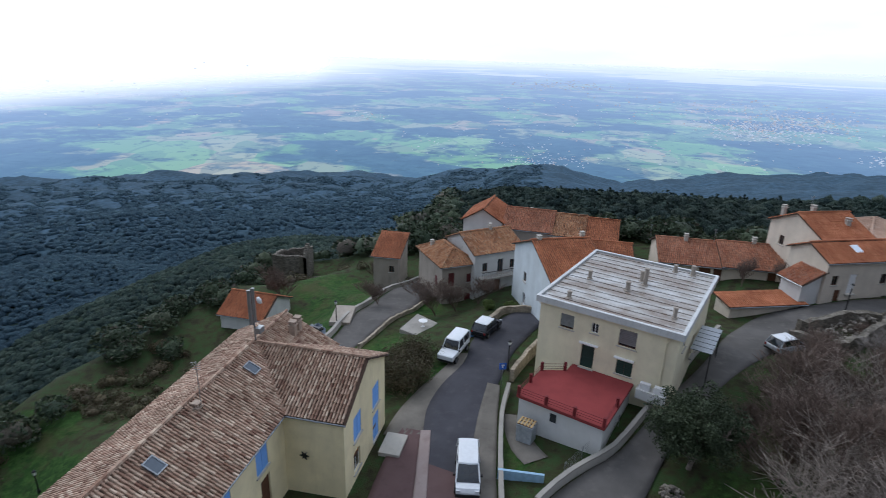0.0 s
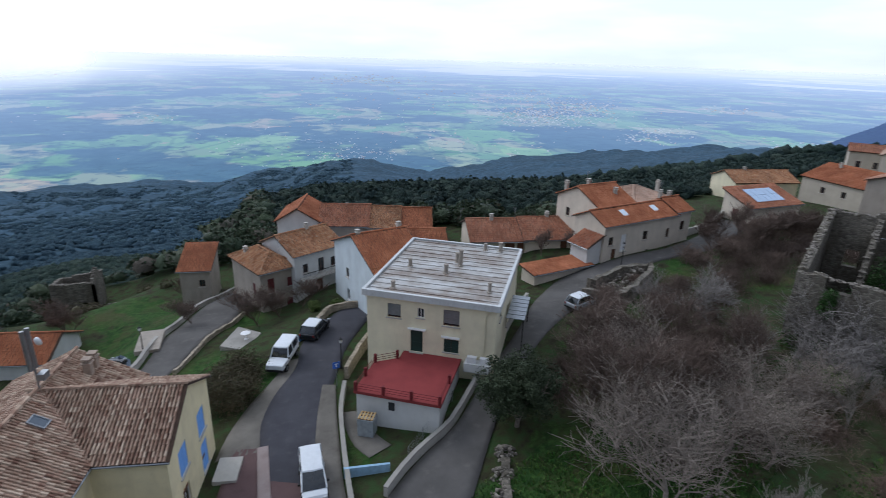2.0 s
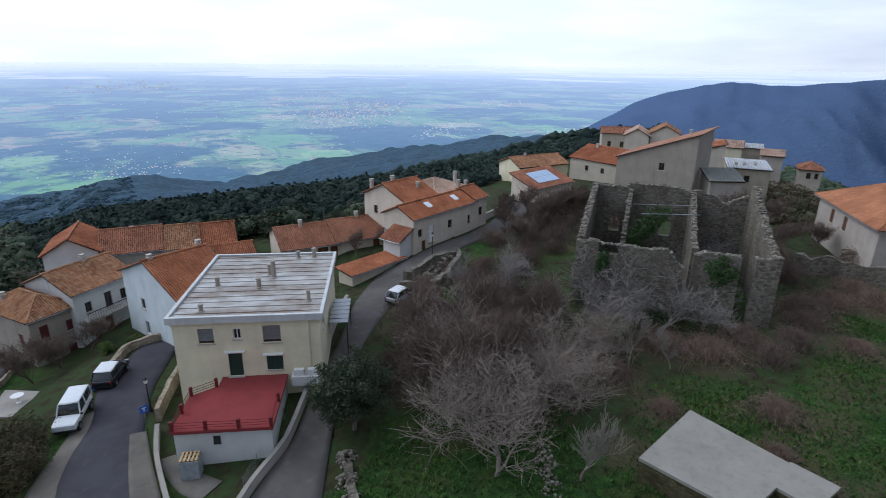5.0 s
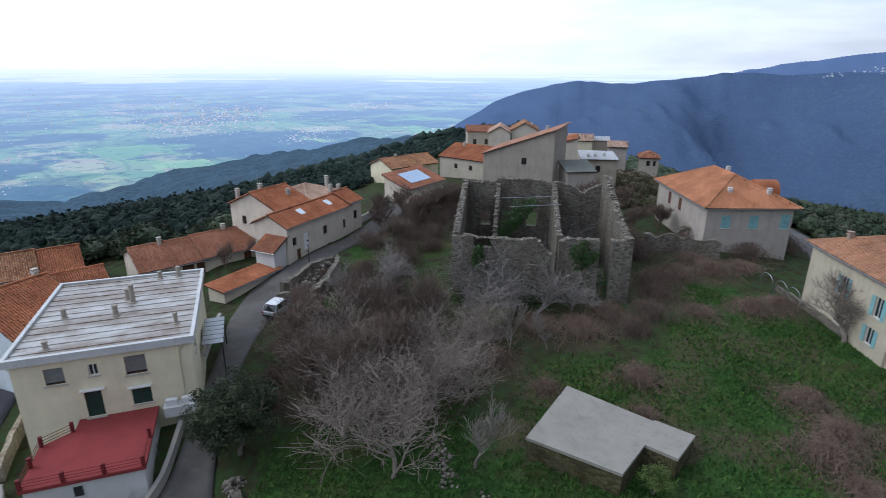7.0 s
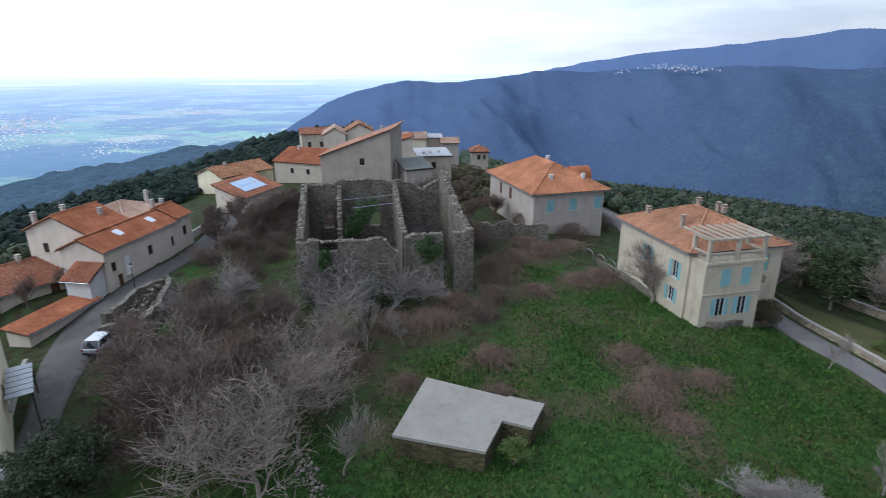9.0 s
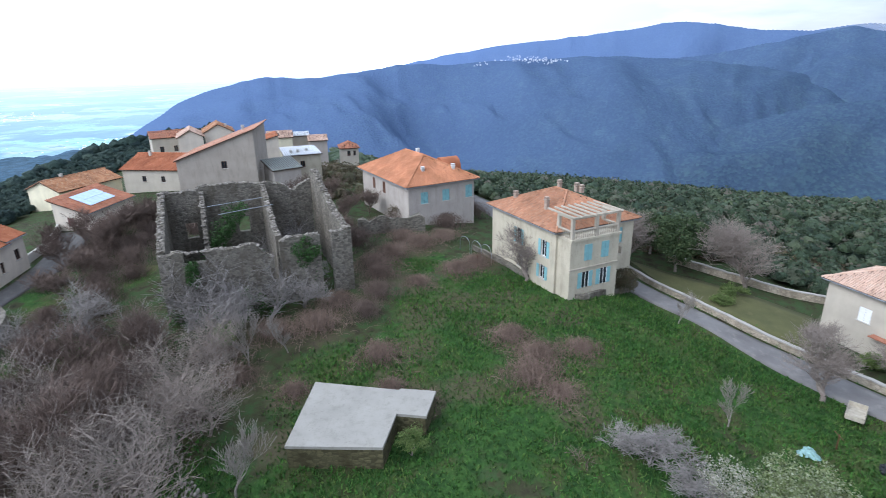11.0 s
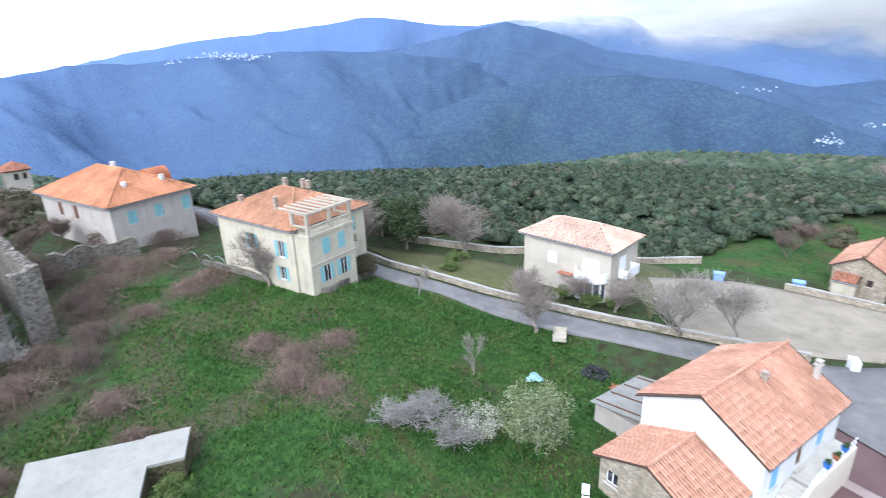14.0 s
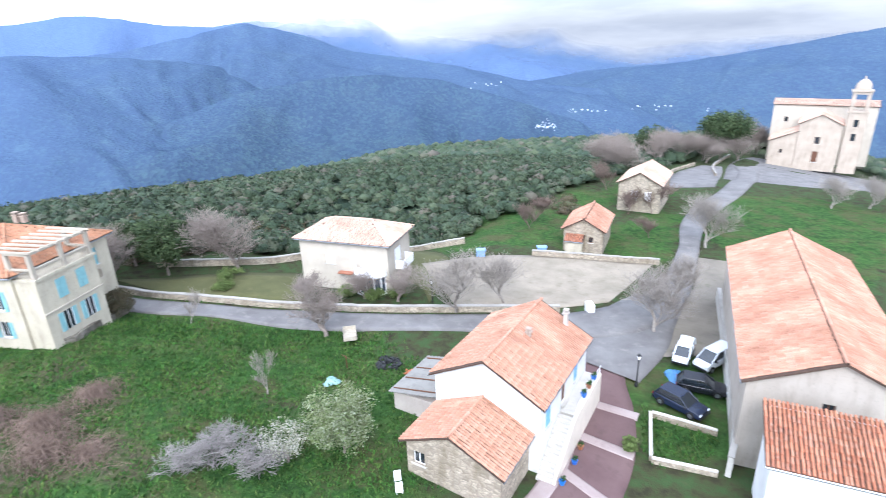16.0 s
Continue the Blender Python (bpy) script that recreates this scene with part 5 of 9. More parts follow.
house("white_terrace_house", "white rendered house with a mixed tile roof and balconies", (4.3, 68.5), 27.6, 7.6, 8, -4, 3.0, "gable_x", 1.9, WALL_WHITE, TILE_MIX,
      [("f", 1.2, 4.4, 0.8, 1.2, "brown"), ("f", 3.6, 4.0, 0.9, 1.9, "brown"), ("f", 5.6, 4.3, 0.8, 1.3, "brown"), ("f", 3.2, 1.0, 1.0, 2.0, "door_dark")], chimneys=[(4.6, 4.0, 8.6, 9.8)], seed=8)
house("back_row_house", "white end house with an orange tile roof", (3, 81), -16, 6, 8, -4, 4.2, "gable_y", 2.0, WALL_WHITE, TILE_ORANGE, [("f", 2.5, 5.5, 0.8, 1.1, "brown")], seed=9)
house("back_row_house", "terraced house with an orange-brown tile roof", (8.9, 79.3), -16, 7.0, 8, -4, 3.6, "gable_x", 2.2, WALL_GREY, TILE_RED, [("f", 2.5, 4.5, 0.8, 1.1, "brown")], seed=10, chimneys=[(3.5, 5, 8.6, 9.8)])
house("back_row_house", "terraced house with a brown tile roof", (15.7, 77.3), -16, 4.6, 8, -4, 3.4, "gable_x", 2.2, WALL_PINK, TILE_MIX, [("f", 1.5, 4.5, 0.8, 1.1, "brown")], seed=11)
house("back_row_house", "terraced house with a bright orange tile roof", (20.2, 76.0), -16, 4.6, 8, -4, 3.2, "gable_x", 2.2, WALL_GREY, TILE_ORANGE, [("f", 1.5, 4.5, 0.8, 1.1, "brown")], seed=12)
house("low_annexe", "low rear annexe with an orange tile roof", (16.5, 68.5), -10, 8, 5, -2, 3.6, "gable_x", 1.3, WALL_GREY, TILE_ORANGE, seed=13)
house("tower_house", "narrow stone house with an orange mono-pitch roof", (-10.4, 77.5), -10, 3.9, 5.5, -6.5, -0.9, "mono_f", 2.2, WALL_DARK, TILE_ORANGE, [("f", 2.4, 3.2, 0.8, 1.0, "brown")], seed=14)
house("valley_house", "white cottage with an orange tile roof below the street", (-28.9, 65), -13, 6.2, 7, -8, -5, "gable_x", 1.9, WALL_WHITE, TILE_ORANGE, [("r", 2, 0.8, 1, 1.3, "blue")], seed=15)
house("red_row_house", "low terrace with a streaked red-brown tile roof", (27.62, 65.62), -12, 7.4, 9, 0.3, 4.0, "gable_x", 1.9, WALL_PINK, TILE_RED, [("f", 4.6, 1.2, 1.4, 2.2, "door_dark"), ("f", 6.3, 1.2, 1.0, 2.2, "door_dark")], chimneys=[(3.4, 4.2, 5.2, 6.5)], seed=16)
house("red_row_house", "low rendered terrace house with a red-brown tile roof", (34.9, 64.02), -12, 7.0, 9, 0.6, 4.2, "gable_x", 1.9, WALL_PINK, TILE_RED, [("f", 5, 1.2, 1.0, 2.1, "door_dark")], chimneys=[(4.2, 4.6, 5.2, 6.4)], seed=17)
house("garage", "low garage with an orange mono-pitch tile roof", (31.26, 54.42), 8.7, 8.8, 2.6, 1.8, 3.2, "mono_f", 0.4, WALL_PINK, TILE_ORANGE, seed=18)
house("row_house", "long pinkish-grey house with a red tile roof and skylights", (41.63, 55.91), 10.7, 13.6, 5.5, 3.0, 8.0, "gable_x", 1.4, WALL_PINK, TILE_ORANGE,
      [("f", 0.9, 2.3, 0.8, 1.1, "brown"), ("f", 3.1, 1.2, 1.0, 2.3, "door_white"), ("f", 7.2, 2.2, 0.9, 1.2, "brown"), ("f", 11.8, 1.9, 0.6, 1.3, "brown"), ("f", 1.6, 0.1, 0.8, 1.6, "door_dark"), ("f", 8, 0.2, 0.8, 0.5, "brown")], seed=19)
house("row_house", "pinkish-grey house end with a red tile roof", (54.9, 58.42), 10.7, 3.0, 5.5, 3.4, 8.3, "gable_x", 1.4, WALL_PINK, TILE_ORANGE, [("f", 1.0, 2.2, 0.9, 1.3, "brown")], chimneys=[(1.6, 3.0, 5.8, 7.2), (0.2, 3.4, 5.8, 7.4)], seed=20)
house("porch_annexe", "small white lean-to with a red tile roof", (39.27, 55.78), 10.7, 2.3, 3.0, 2.4, 5.4, "mono_l", 1.5, WALL_WHITE, TILE_RED, seed=21)
house("tall_house", "tall grey-brown house with an orange tile roof", (42.9, 59.51), 9, 6.4, 8.4, 2.8, 9.4, "gable_x", 2.0, WALL_PINK, TILE_ORANGE, [("l", 2.0, 4.0, 0.8, 1.2, "brown"), ("l", 5.0, 4.0, 0.8, 1.2, "brown")], chimneys=[(0.6, 7.4, 7.0, 8.8), (3.0, 5.6, 8.0, 9.2), (4.6, 2.0, 7.4, 8.6)], seed=22)
house("tall_house", "grey house with a faded tile roof", (48.92, 60.48), 9, 9.0, 8.6, 2.8, 8.9, "hip", 1.7, WALL_PINK, TILE_PALE, chimneys=[(8.2, 3.2, 6.6, 8.6)], seed=23)

# ---- houses, the eastern ridge ----
TILE_WHITE = plain("white_roof_sheet", rgb("c4c8cc"), 0.6, 0.15)
TILE_GREY = plain("grey_fibre_sheet", rgb("80847f"), 0.8, 0.2)
house("solar_house", "low house with a red tile roof and solar panels", (71.8, 61.6), 2, 11.0, 5.2, 3.0, 6.9, "mono_f", 2.0, WALL_PINK, TILE_RED, [("l", 2, 2.0, 1, 1.2, "red_shut"), ("l", 3.6, 0.3, 0.9, 1.9, "door_dark")], seed=24)
house("ridge_house", "low house with a faded orange tile roof", (87.4, 79.3), -12, 13, 8, 2.0, 6.2, "gable_x", 1.7, WALL_CREAM, TILE_MIX, seed=25, tw=0.3, tl=0.6, chimneys=[(4, 4, 5.4, 6.6)])
house("ridge_house", "white house with a broad orange tile roof", (98, 74.4), -92, 12, 12, 2.5, 8.2, "gable_x", 2.2, WALL_PALE, TILE_ORANGE, [("f", 4, 3.4, 0.9, 1.1, "brown"), ("f", 8, 3.4, 0.9, 1.1, "brown")], seed=26, tw=0.3, tl=0.6, chimneys=[(3, 5, 7.0, 8.6)])
house("ridge_house", "white two-storey house with a balcony", (123.8, 84.7), -52, 7.4, 8, 0, 10.4, "gable_x", 1.2, WALL_PALE, TILE_RED, [("f", 1.5, 7, 0.9, 1.4, "brown"), ("f", 4.6, 7, 0.9, 1.4, "brown")], seed=27, tw=0.35, tl=0.7)
house("ridge_house", "pale gabled house with a weathered tile roof", (120.2, 75.7), -60, 5.4, 9, 0, 11.0, "gable_y", 1.7, WALL_PINK, TILE_PALE, seed=28, tw=0.35, tl=0.7)
house("ridge_house", "pale gabled house with an orange-brown tile roof", (124.5, 71.5), -60, 6.4, 9, 0, 11.6, "gable_y", 1.9, WALL_PINK, TILE_MIX, [("f", 2.4, 8.6, 0.8, 1.0, "brown")], seed=29, tw=0.35, tl=0.7, chimneys=[(5, 3, 12, 13.4)])
house("ridge_house", "pale house with an orange-brown tile roof", (137.1, 61.6), -67, 6, 7, 0, 8.6, "gable_x", 1.3, WALL_CREAM, TILE_PALE, seed=30, tw=0.35, tl=0.7)
house("ridge_house", "white flat-roofed block on the ridge", (143.8, 58.4), -67, 5, 6, 0, 8.2, "mono_f", 0.3, WALL_PALE, TILE_WHITE, seed=31, tw=0.35, tl=0.7)
house("ridge_house", "grey house with an orange tile roof", (140.6, 52.0), -67, 4.6, 6, 0, 7.4, "gable_x", 1.1, WALL_GREY, TILE_PALE, seed=31, tw=0.35, tl=0.7)
house("ridge_house", "brown rendered house with a white flat roof", (101.6, 42.5), -62, 6.6, 9, 3.5, 10.3, "mono_f", 0.25, WALL_OLD, TILE_WHITE, [("f", 2.6, 4.4, 0.9, 1.2, "brown")], seed=35, tw=0.4, tl=0.8, chimneys=[(1.2, 2.0, 6.9, 7.7), (2.6, 2.4, 6.9, 7.6), (4.4, 3.4, 6.9, 7.6)])
house("ridge_house", "pale orange-roofed house behind the gable house", (112, 53.5), -62, 5, 7, 3.0, 11.0, "mono_l", 1.6, WALL_PINK, TILE_ORANGE, seed=36, tw=0.35, tl=0.7)
house("lean_to_shed", "grey lean-to with a fibre sheet roof", (88.8, 39.6), -44, 5.0, 4.2, 4.0, 10.0, "mono_f", 1.3, WALL_GREY, TILE_GREY, seed=37, tw=0.4, tl=1.0)
house("ridge_villa", "distant white villa with a tile roof among trees", (143.2, 44.4), -68, 4.6, 6, 0.0, 5.0, "hip", 1.4, WALL_PALE, TILE_RED, [("f", 1.6, 3.0, 0.9, 1.3, "brown"), ("f", 3.2, 3.0, 0.7, 1.3, "brown")], seed=32, tw=0.35, tl=0.7)
house("gable_house", "tall bare grey gable house with a slanting orange roof", (84.1, 54.0), -74.3, 12.6, 13, 4, 12.4, "mono_l", 4.8, WALL_DARK, TILE_SALMON, [("f", 7.0, 6.9, 0.9, 1.2, "brown"), ("r", 3.0, 6.0, 0.8, 1.0, "brown")], seed=33, tw=0.3, tl=0.6, chimneys=[(9.4, 9.5, 11.0, 12.9)])
house("hip_house", "large grey-cream villa with a bright orange hipped roof", (90.0, 24.45), -144, 17.5, 11.1, 4.4, 10.4, "hip", 3.2, WALL_GREY, TILE_CLAY,
      [("f", 4.3, 3.4, 1.1, 1.8, "brown_shut"), ("f", 8.3, 3.4, 1.1, 1.8, "brown_shut"), ("r", 2.0, 3.2, 1.2, 1.7, "teal"), ("r", 5.6, 3.2, 1.2, 1.7, "teal"), ("r", 9.6, 3.2, 1.2, 1.9, "teal")],
      chimneys=[(9, 6, 8.6, 9.9, WALL_WHITE), (15.2, 3.6, 6.8, 8.2, WALL_WHITE), (15.5, 8.6, 6.8, 8.2, WALL_WHITE)], seed=34, over=0.6)
villa = house("balcony_villa", "aged cream villa with turquoise shutters, roof terrace and orange tiles", (68.4, 1.9), -147.3, 13.2, 11, 3.0, 10.0, "hip", 2.6, WALL_OLD, TILE_WORN,
              [("f", 5.6, 3.6, 1.0, 1.9, "open_teal"), ("f", 10.6, 3.5, 1.0, 1.9, "open_teal"), ("f", 10.4, 0.8, 1.0, 1.6, "open_teal"), ("f", 6.0, 0.8, 1.0, 1.6, "white"),
               ("r", 8.4, 4.3, 1.0, 1.8, "teal")],
              chimneys=[(2.2, 2.0, 7.6, 9.0, MORTAR), (8.6, 2.0, 7.8, 9.6, MORTAR), (5.0, 6.5, 9.0, 10.4, MORTAR), (7.0, 7.5, 9.2, 10.3, MORTAR), (7.8, 7.6, 9.2, 10.2, MORTAR)], seed=35, over=0.5)
house("pale_villa", "cream two-storey villa with a pale tile roof and white shutters", (55.9, -32.6), -155, 11.5, 6.6, -0.6, 6.0, "hip", 1.7, WALL_PALE, TILE_PALE,
      [("f", 3.4, 3.6, 1.2, 1.4, "white_shut"), ("f", 8.0, 3.6, 1.2, 1.4, "white_shut"), ("f", 8.3, 0.1, 1.1, 2.2, "door_dark"), ("r", 2.0, 3.5, 1.8, 1.8, "white_shut")], seed=36, over=0.5)
house("field_shed", "small rubble shed with a pale orange tile roof", (38.2, -63.2), -160, 5.3, 8.0, -1.2, 2.5, "gable_y", 1.7, STONE_PALE, TILE_SALMON, [("f", 3.4, 2.0, 0.6, 0.8, "brown")], seed=37)
house("shed_porch", "small white lean-to porch with a red tile roof", (37.25, -62.1), -160, 2.2, 1.4, -1.2, 1.3, "mono_f", 0.6, WALL_OLD, TILE_RED, seed=45, over=0.2)
house("stone_house", "rubble stone house with a pale tile roof", (42.0, -86.4), -166, 6.8, 10, -1.5, 3.6, "gable_y", 2.0, STONE_PALE, TILE_PALE, [("f", 2.2, 2.4, 1.0, 1.5, "white_shut"), ("f", 4.4, 2.4, 1.0, 1.5, "white_shut")], seed=38)
house("white_house", "white rendered house with an orange tile roof and outside stairs", (24, -23.3), -167.5, 8.0, 9.6, 0.2, 5.6, "gable_y", 2.3, WALL_WHITE, TILE_SALMON,
      [("r", 1.0, 2.9, 0.9, 1.6, "blue"), ("r", 4.0, 2.9, 0.9, 2.0, "door_dark"), ("r", 6.6, 3.2, 0.9, 1.2, "blue")], chimneys=[(5.0, 5.0, 6.6, 7.9, MORTAR, 0.4, 0.4), (6.4, 9.0, 5.6, 7.9, WALL_GREY, 0.4, 0.4)], seed=39, singles=300, near=(-0.5, 1))
house("stone_annexe", "low stone annexe with a red tile roof against the white house", (22.7, -19.1), -167.5, 6.9, 4.6, 0.2, 3.2, "gable_y", 1.7, STONE_PALE, TILE_SALMON, [("f", 0.5, 1.3, 0.9, 1.0, "white")], seed=40, singles=300, near=(-0.2, 1))
house("barn_house", "long grey rendered house with a pale tile roof", (6.95, -34.2), -160, 9.6, 24, 0.2, 7.0, "gable_y", 2.4, WALL_DARK, TILE_SALMON, [("f", 4.2, 5.4, 0.7, 0.7, "brown"), ("f", 7.0, 3.6, 1.1, 1.7, "roller")], seed=41)
house("red_roof_cottage", "white cottage with a red tile roof", (4.0, -29.4), -160, 5.4, 3.6, 0.2, 5.4, "mono_f", 1.4, WALL_WHITE, TILE_RED, seed=42)

# ---- the church ----
house("church", "cream stone church with a tall bell tower", (34.2, -172), -170, 9.4, 22, -7.2, 2.8, "gable_y", 2.6, WALL_STONE, TILE_PALE, [("f", 3.9, 0.2, 1.3, 2.8, "door_dark"), ("f", 3.9, 5.0, 1.2, 1.8, "brown")], category="church", seed=43, tw=0.35, tl=0.7)

# ---- trees and scrub ----
def leaf_material(name, cols):
    m = Mat(name)
    tone = m.ramp(m.random(True), [(i / (len(cols) - 1), c) for i, c in enumerate(cols)])
    patch = m.ramp(m.noise(0.22, 6), [(0.3, (0.72, 0.74, 0.74)), (0.7, (1.15, 1.12, 1.05))])
    return m.done(m.mix(1.0, tone, patch, "MULTIPLY"), 0.7, m.noise(3.0, 6, 0.7), 0.3, 0.9, spec=0.2)


def canopy_material(name, cols):
    """Far tree crowns: leaf clumps as uneven tone and relief."""
    m = Mat(name)
    tone = m.ramp(m.random(True), [(i / (len(cols) - 1), c) for i, c in enumerate(cols)])
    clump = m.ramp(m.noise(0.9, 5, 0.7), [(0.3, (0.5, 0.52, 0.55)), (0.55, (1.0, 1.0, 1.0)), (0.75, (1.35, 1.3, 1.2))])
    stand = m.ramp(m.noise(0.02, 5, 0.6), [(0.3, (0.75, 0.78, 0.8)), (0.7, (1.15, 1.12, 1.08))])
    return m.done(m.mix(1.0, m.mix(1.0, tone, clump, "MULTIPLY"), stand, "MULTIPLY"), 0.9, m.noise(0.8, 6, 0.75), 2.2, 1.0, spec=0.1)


OAK_LEAF = leaf_material("holm_oak_leaves", [rgb("2c3a24"), rgb("425232"), rgb("35472d"), rgb("525e3e"), rgb("3a4d32")])
OAK_DARK = leaf_material("dark_oak_leaves", [rgb("323c2d"), rgb("434e3a"), rgb("3a4533"), rgb("556049"), rgb("3f4a38")])
FOREST = leaf_material("forest_canopy", [rgb("2b382c"), rgb("3c4a34"), rgb("324132"), rgb("4e5842"), rgb("38483a"), rgb("465440"), rgb("5e5850")])
# bluer greens put distance haze into the far crowns
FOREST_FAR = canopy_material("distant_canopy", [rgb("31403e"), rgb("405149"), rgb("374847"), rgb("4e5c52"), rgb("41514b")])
FOREST_HAZE = canopy_material("hazed_canopy", [rgb("3a505e"), rgb("455c6a"), rgb("3f5664"), rgb("4e6570")])
BRUSH = leaf_material("brown_brush", [rgb("494234"), rgb("5c5342"), rgb("645a46"), rgb("4c5138"), rgb("554a3c")])
SPRING = leaf_material("young_green_leaves", [rgb("5a7038"), rgb("6c7c48"), rgb("4c6030"), rgb("7c8858")])
BLOSSOM_GREEN = leaf_material("young_leaves_and_blossom", [rgb("6c7a4e"), rgb("7c8860"), rgb("a0a690"), rgb("5c6c3a"), rgb("848c6a")])
BLOSSOM = leaf_material("white_blossom", [rgb("c8c4c0"), rgb("b4b0a4"), rgb("8c9070"), rgb("a8a8a0")])
IVY = leaf_material("ivy_leaves", [rgb("2c4422"), rgb("3a5a2c"), rgb("344c26"), rgb("48683a")])
BARK = plain("grey_bark", rgb("847a72"), 0.95, 0.3, 4.0, spec=0.1)
FIG_BARK = plain("fig_bark", rgb("807b77"), 0.95, 0.25, 4.0, spec=0.1)
BARK_PALE = plain("pale_bark", rgb("8a837b"), 0.95, 0.25, 4.0, spec=0.1)
TWIG = plain("brown_twigs", rgb("6c5e56"), 0.95, 0.3, 2.0, spec=0.1)
TWIG_RED = plain("reddish_bramble_canes", rgb("7a695e"), 0.95, 0.3, 2.0, spec=0.1)


def branches(rng, height, spread, levels=4, trunk=0.16, first=0.3, kids=(3, 4), lean=0.35, twist=0.35, thin=0.62, long=(0.55, 0.82)):
    """Limbs of a bare tree: a list of (from, to, radius, radius)."""
    out = []

    def grow(p, d, length, r, lev):
        n = 3 if lev < levels else 2
        for k in range(n):
            d2 = (d + Vector((rng.gauss(0, twist), rng.gauss(0, twist), rng.gauss(0.04, twist * 0.6))) * 0.45).normalized()
            q = p + d2 * (length / n)
            r2 = r * (0.86 if lev < levels else 0.7)
            out.append((p, q, r, r2))
            p, d, r = q, d2, r2
            if lev < levels:
                m = rng.randint(*kids) if k == n - 1 else rng.randint(1, 2)
                for _ in range(m):
                    w = rng.uniform(0, 6.283)
                    side = Vector((math.cos(w), math.sin(w), 0))
                    d3 = (d * rng.uniform(0.35, 0.8) + side * rng.uniform(0.5, 1.0) * spread + Vector((0, 0, lean))).normalized()
                    grow(p, d3, length * rng.uniform(*long), r * thin * rng.uniform(0.75, 1.0), lev + 1)
    grow(Vector((0, 0, -0.2)), Vector((rng.gauss(0, 0.08), rng.gauss(0, 0.08), 1)).normalized(), height * first, trunk, 0)
    k = height / max(q.z for _, q, _, _ in out)
    return [(p * k, q * k, r0, r1) for p, q, r0, r1 in out]


def limb_geo(segs, lo, hi, n):
    g = Geo()
    for p, q, r0, r1 in segs:
        if lo <= r0 < hi:
            g.tube(p, q, max(r0, 0.016), max(r1, 0.011), n, cap=False)
    return g


def bare_tree(name, label, seed, height, spread, mat, x, y, levels=4, trunk=0.16, turn=0, **kw):
    rng = random.Random(seed)
    segs = branches(rng, height, spread, levels, trunk, **kw)
    t = thing(name, label, "tree", pose(x, y, gz(x, y), 0, 0, turn), group="bare trees")
    part("trunk", limb_geo(segs, trunk * 0.34, 9, 7), mat, t)
    part("crown", limb_geo(segs, 0, trunk * 0.34, 3), mat, t, "bare leafless branches")
    return t


def leaf_cards(rng, clumps, per, size):
    """Small folded leaves scattered in clumps (centre, radius)."""
    n = len(clumps) * per
    C = np.array([list(c) for c, r in clumps]).repeat(per, 0)
    Rr = np.array([r for c, r in clumps]).repeat(per)
    rs = np.random.RandomState(rng.randint(0, 99999))
    d = rs.normal(size=(n, 3))
    d /= np.linalg.norm(d, axis=1)[:, None]
    p = C + d * (Rr * rs.uniform(0.55, 1.05, n))[:, None]
    a = rs.normal(size=(n, 3))
    a /= np.linalg.norm(a, axis=1)[:, None]
    b = np.cross(a, d + 0.3 * rs.normal(size=(n, 3)))
    b /= np.linalg.norm(b, axis=1)[:, None]
    s = size * rs.uniform(0.6, 1.4, n)[:, None]
    v = np.stack([p - a * s, p + b * s * 0.6, p + a * s, p - b * s * 0.6], 1).reshape(-1, 3)
    g = Geo()
    g.v = v.tolist()
    g.f = [(4 * i, 4 * i + 1, 4 * i + 2, 4 * i + 3) for i in range(n)]
    return g


def leafy_tree(name, label, seed, height, radius, mat, x, y, leaf=0.11, count=60, per=110, squash=0.8, category="tree", trunk=0.2, low=0.35):
    rng = random.Random(seed)
    t = thing(name, label, category, pose(x, y, gz(x, y), 0, 0, rng.uniform(0, 360)), group="leafy trees")
    segs = branches(rng, height * 0.8, 0.8, 2, trunk)
    part("trunk", limb_geo(segs, 0.02, 9, 6), BARK, t)
    clumps = []
    for _ in range(count):
        d = Vector((rng.gauss(0, 1), rng.gauss(0, 1), rng.gauss(0, 1))).normalized() * radius * rng.uniform(0.35, 0.95)
        c = Vector((d.x, d.y, height * (low + (1 - low) / 2) + d.z * squash * height * (1 - low) / (2 * radius)))
        clumps.append((c, radius * rng.uniform(0.18, 0.34)))
    part("crown", leaf_cards(rng, clumps, per, leaf), mat, t)
    return t


def blob_variants(sub, count, seed):
    out = []
    for i in range(count):
        bm = bmesh.new()
        bmesh.ops.create_icosphere(bm, subdivisions=sub, radius=1.0)
        off = Vector((seed * 7.1 + i * 3.3, i * 5.7, 1.3))
        for v in bm.verts:
            k = 1 + 0.42 * noise.noise(v.co * 1.5 + off) + 0.30 * noise.noise(v.co * 3.6 + off * 2) + 0.16 * noise.noise(v.co * 8 + off)
            v.co *= max(0.45, k)
            v.co.z *= 0.8 if v.co.z > 0 else 0.5
        bmesh.ops.delete(bm, geom=[f for f in bm.faces if f.calc_center_median().z < -0.22], context="FACES")
        bm.verts.index_update()
        out.append((np.array([v.co[:] for v in bm.verts]), np.array([[w.index for w in f.verts] for f in bm.faces])))
        bm.free()
    return out


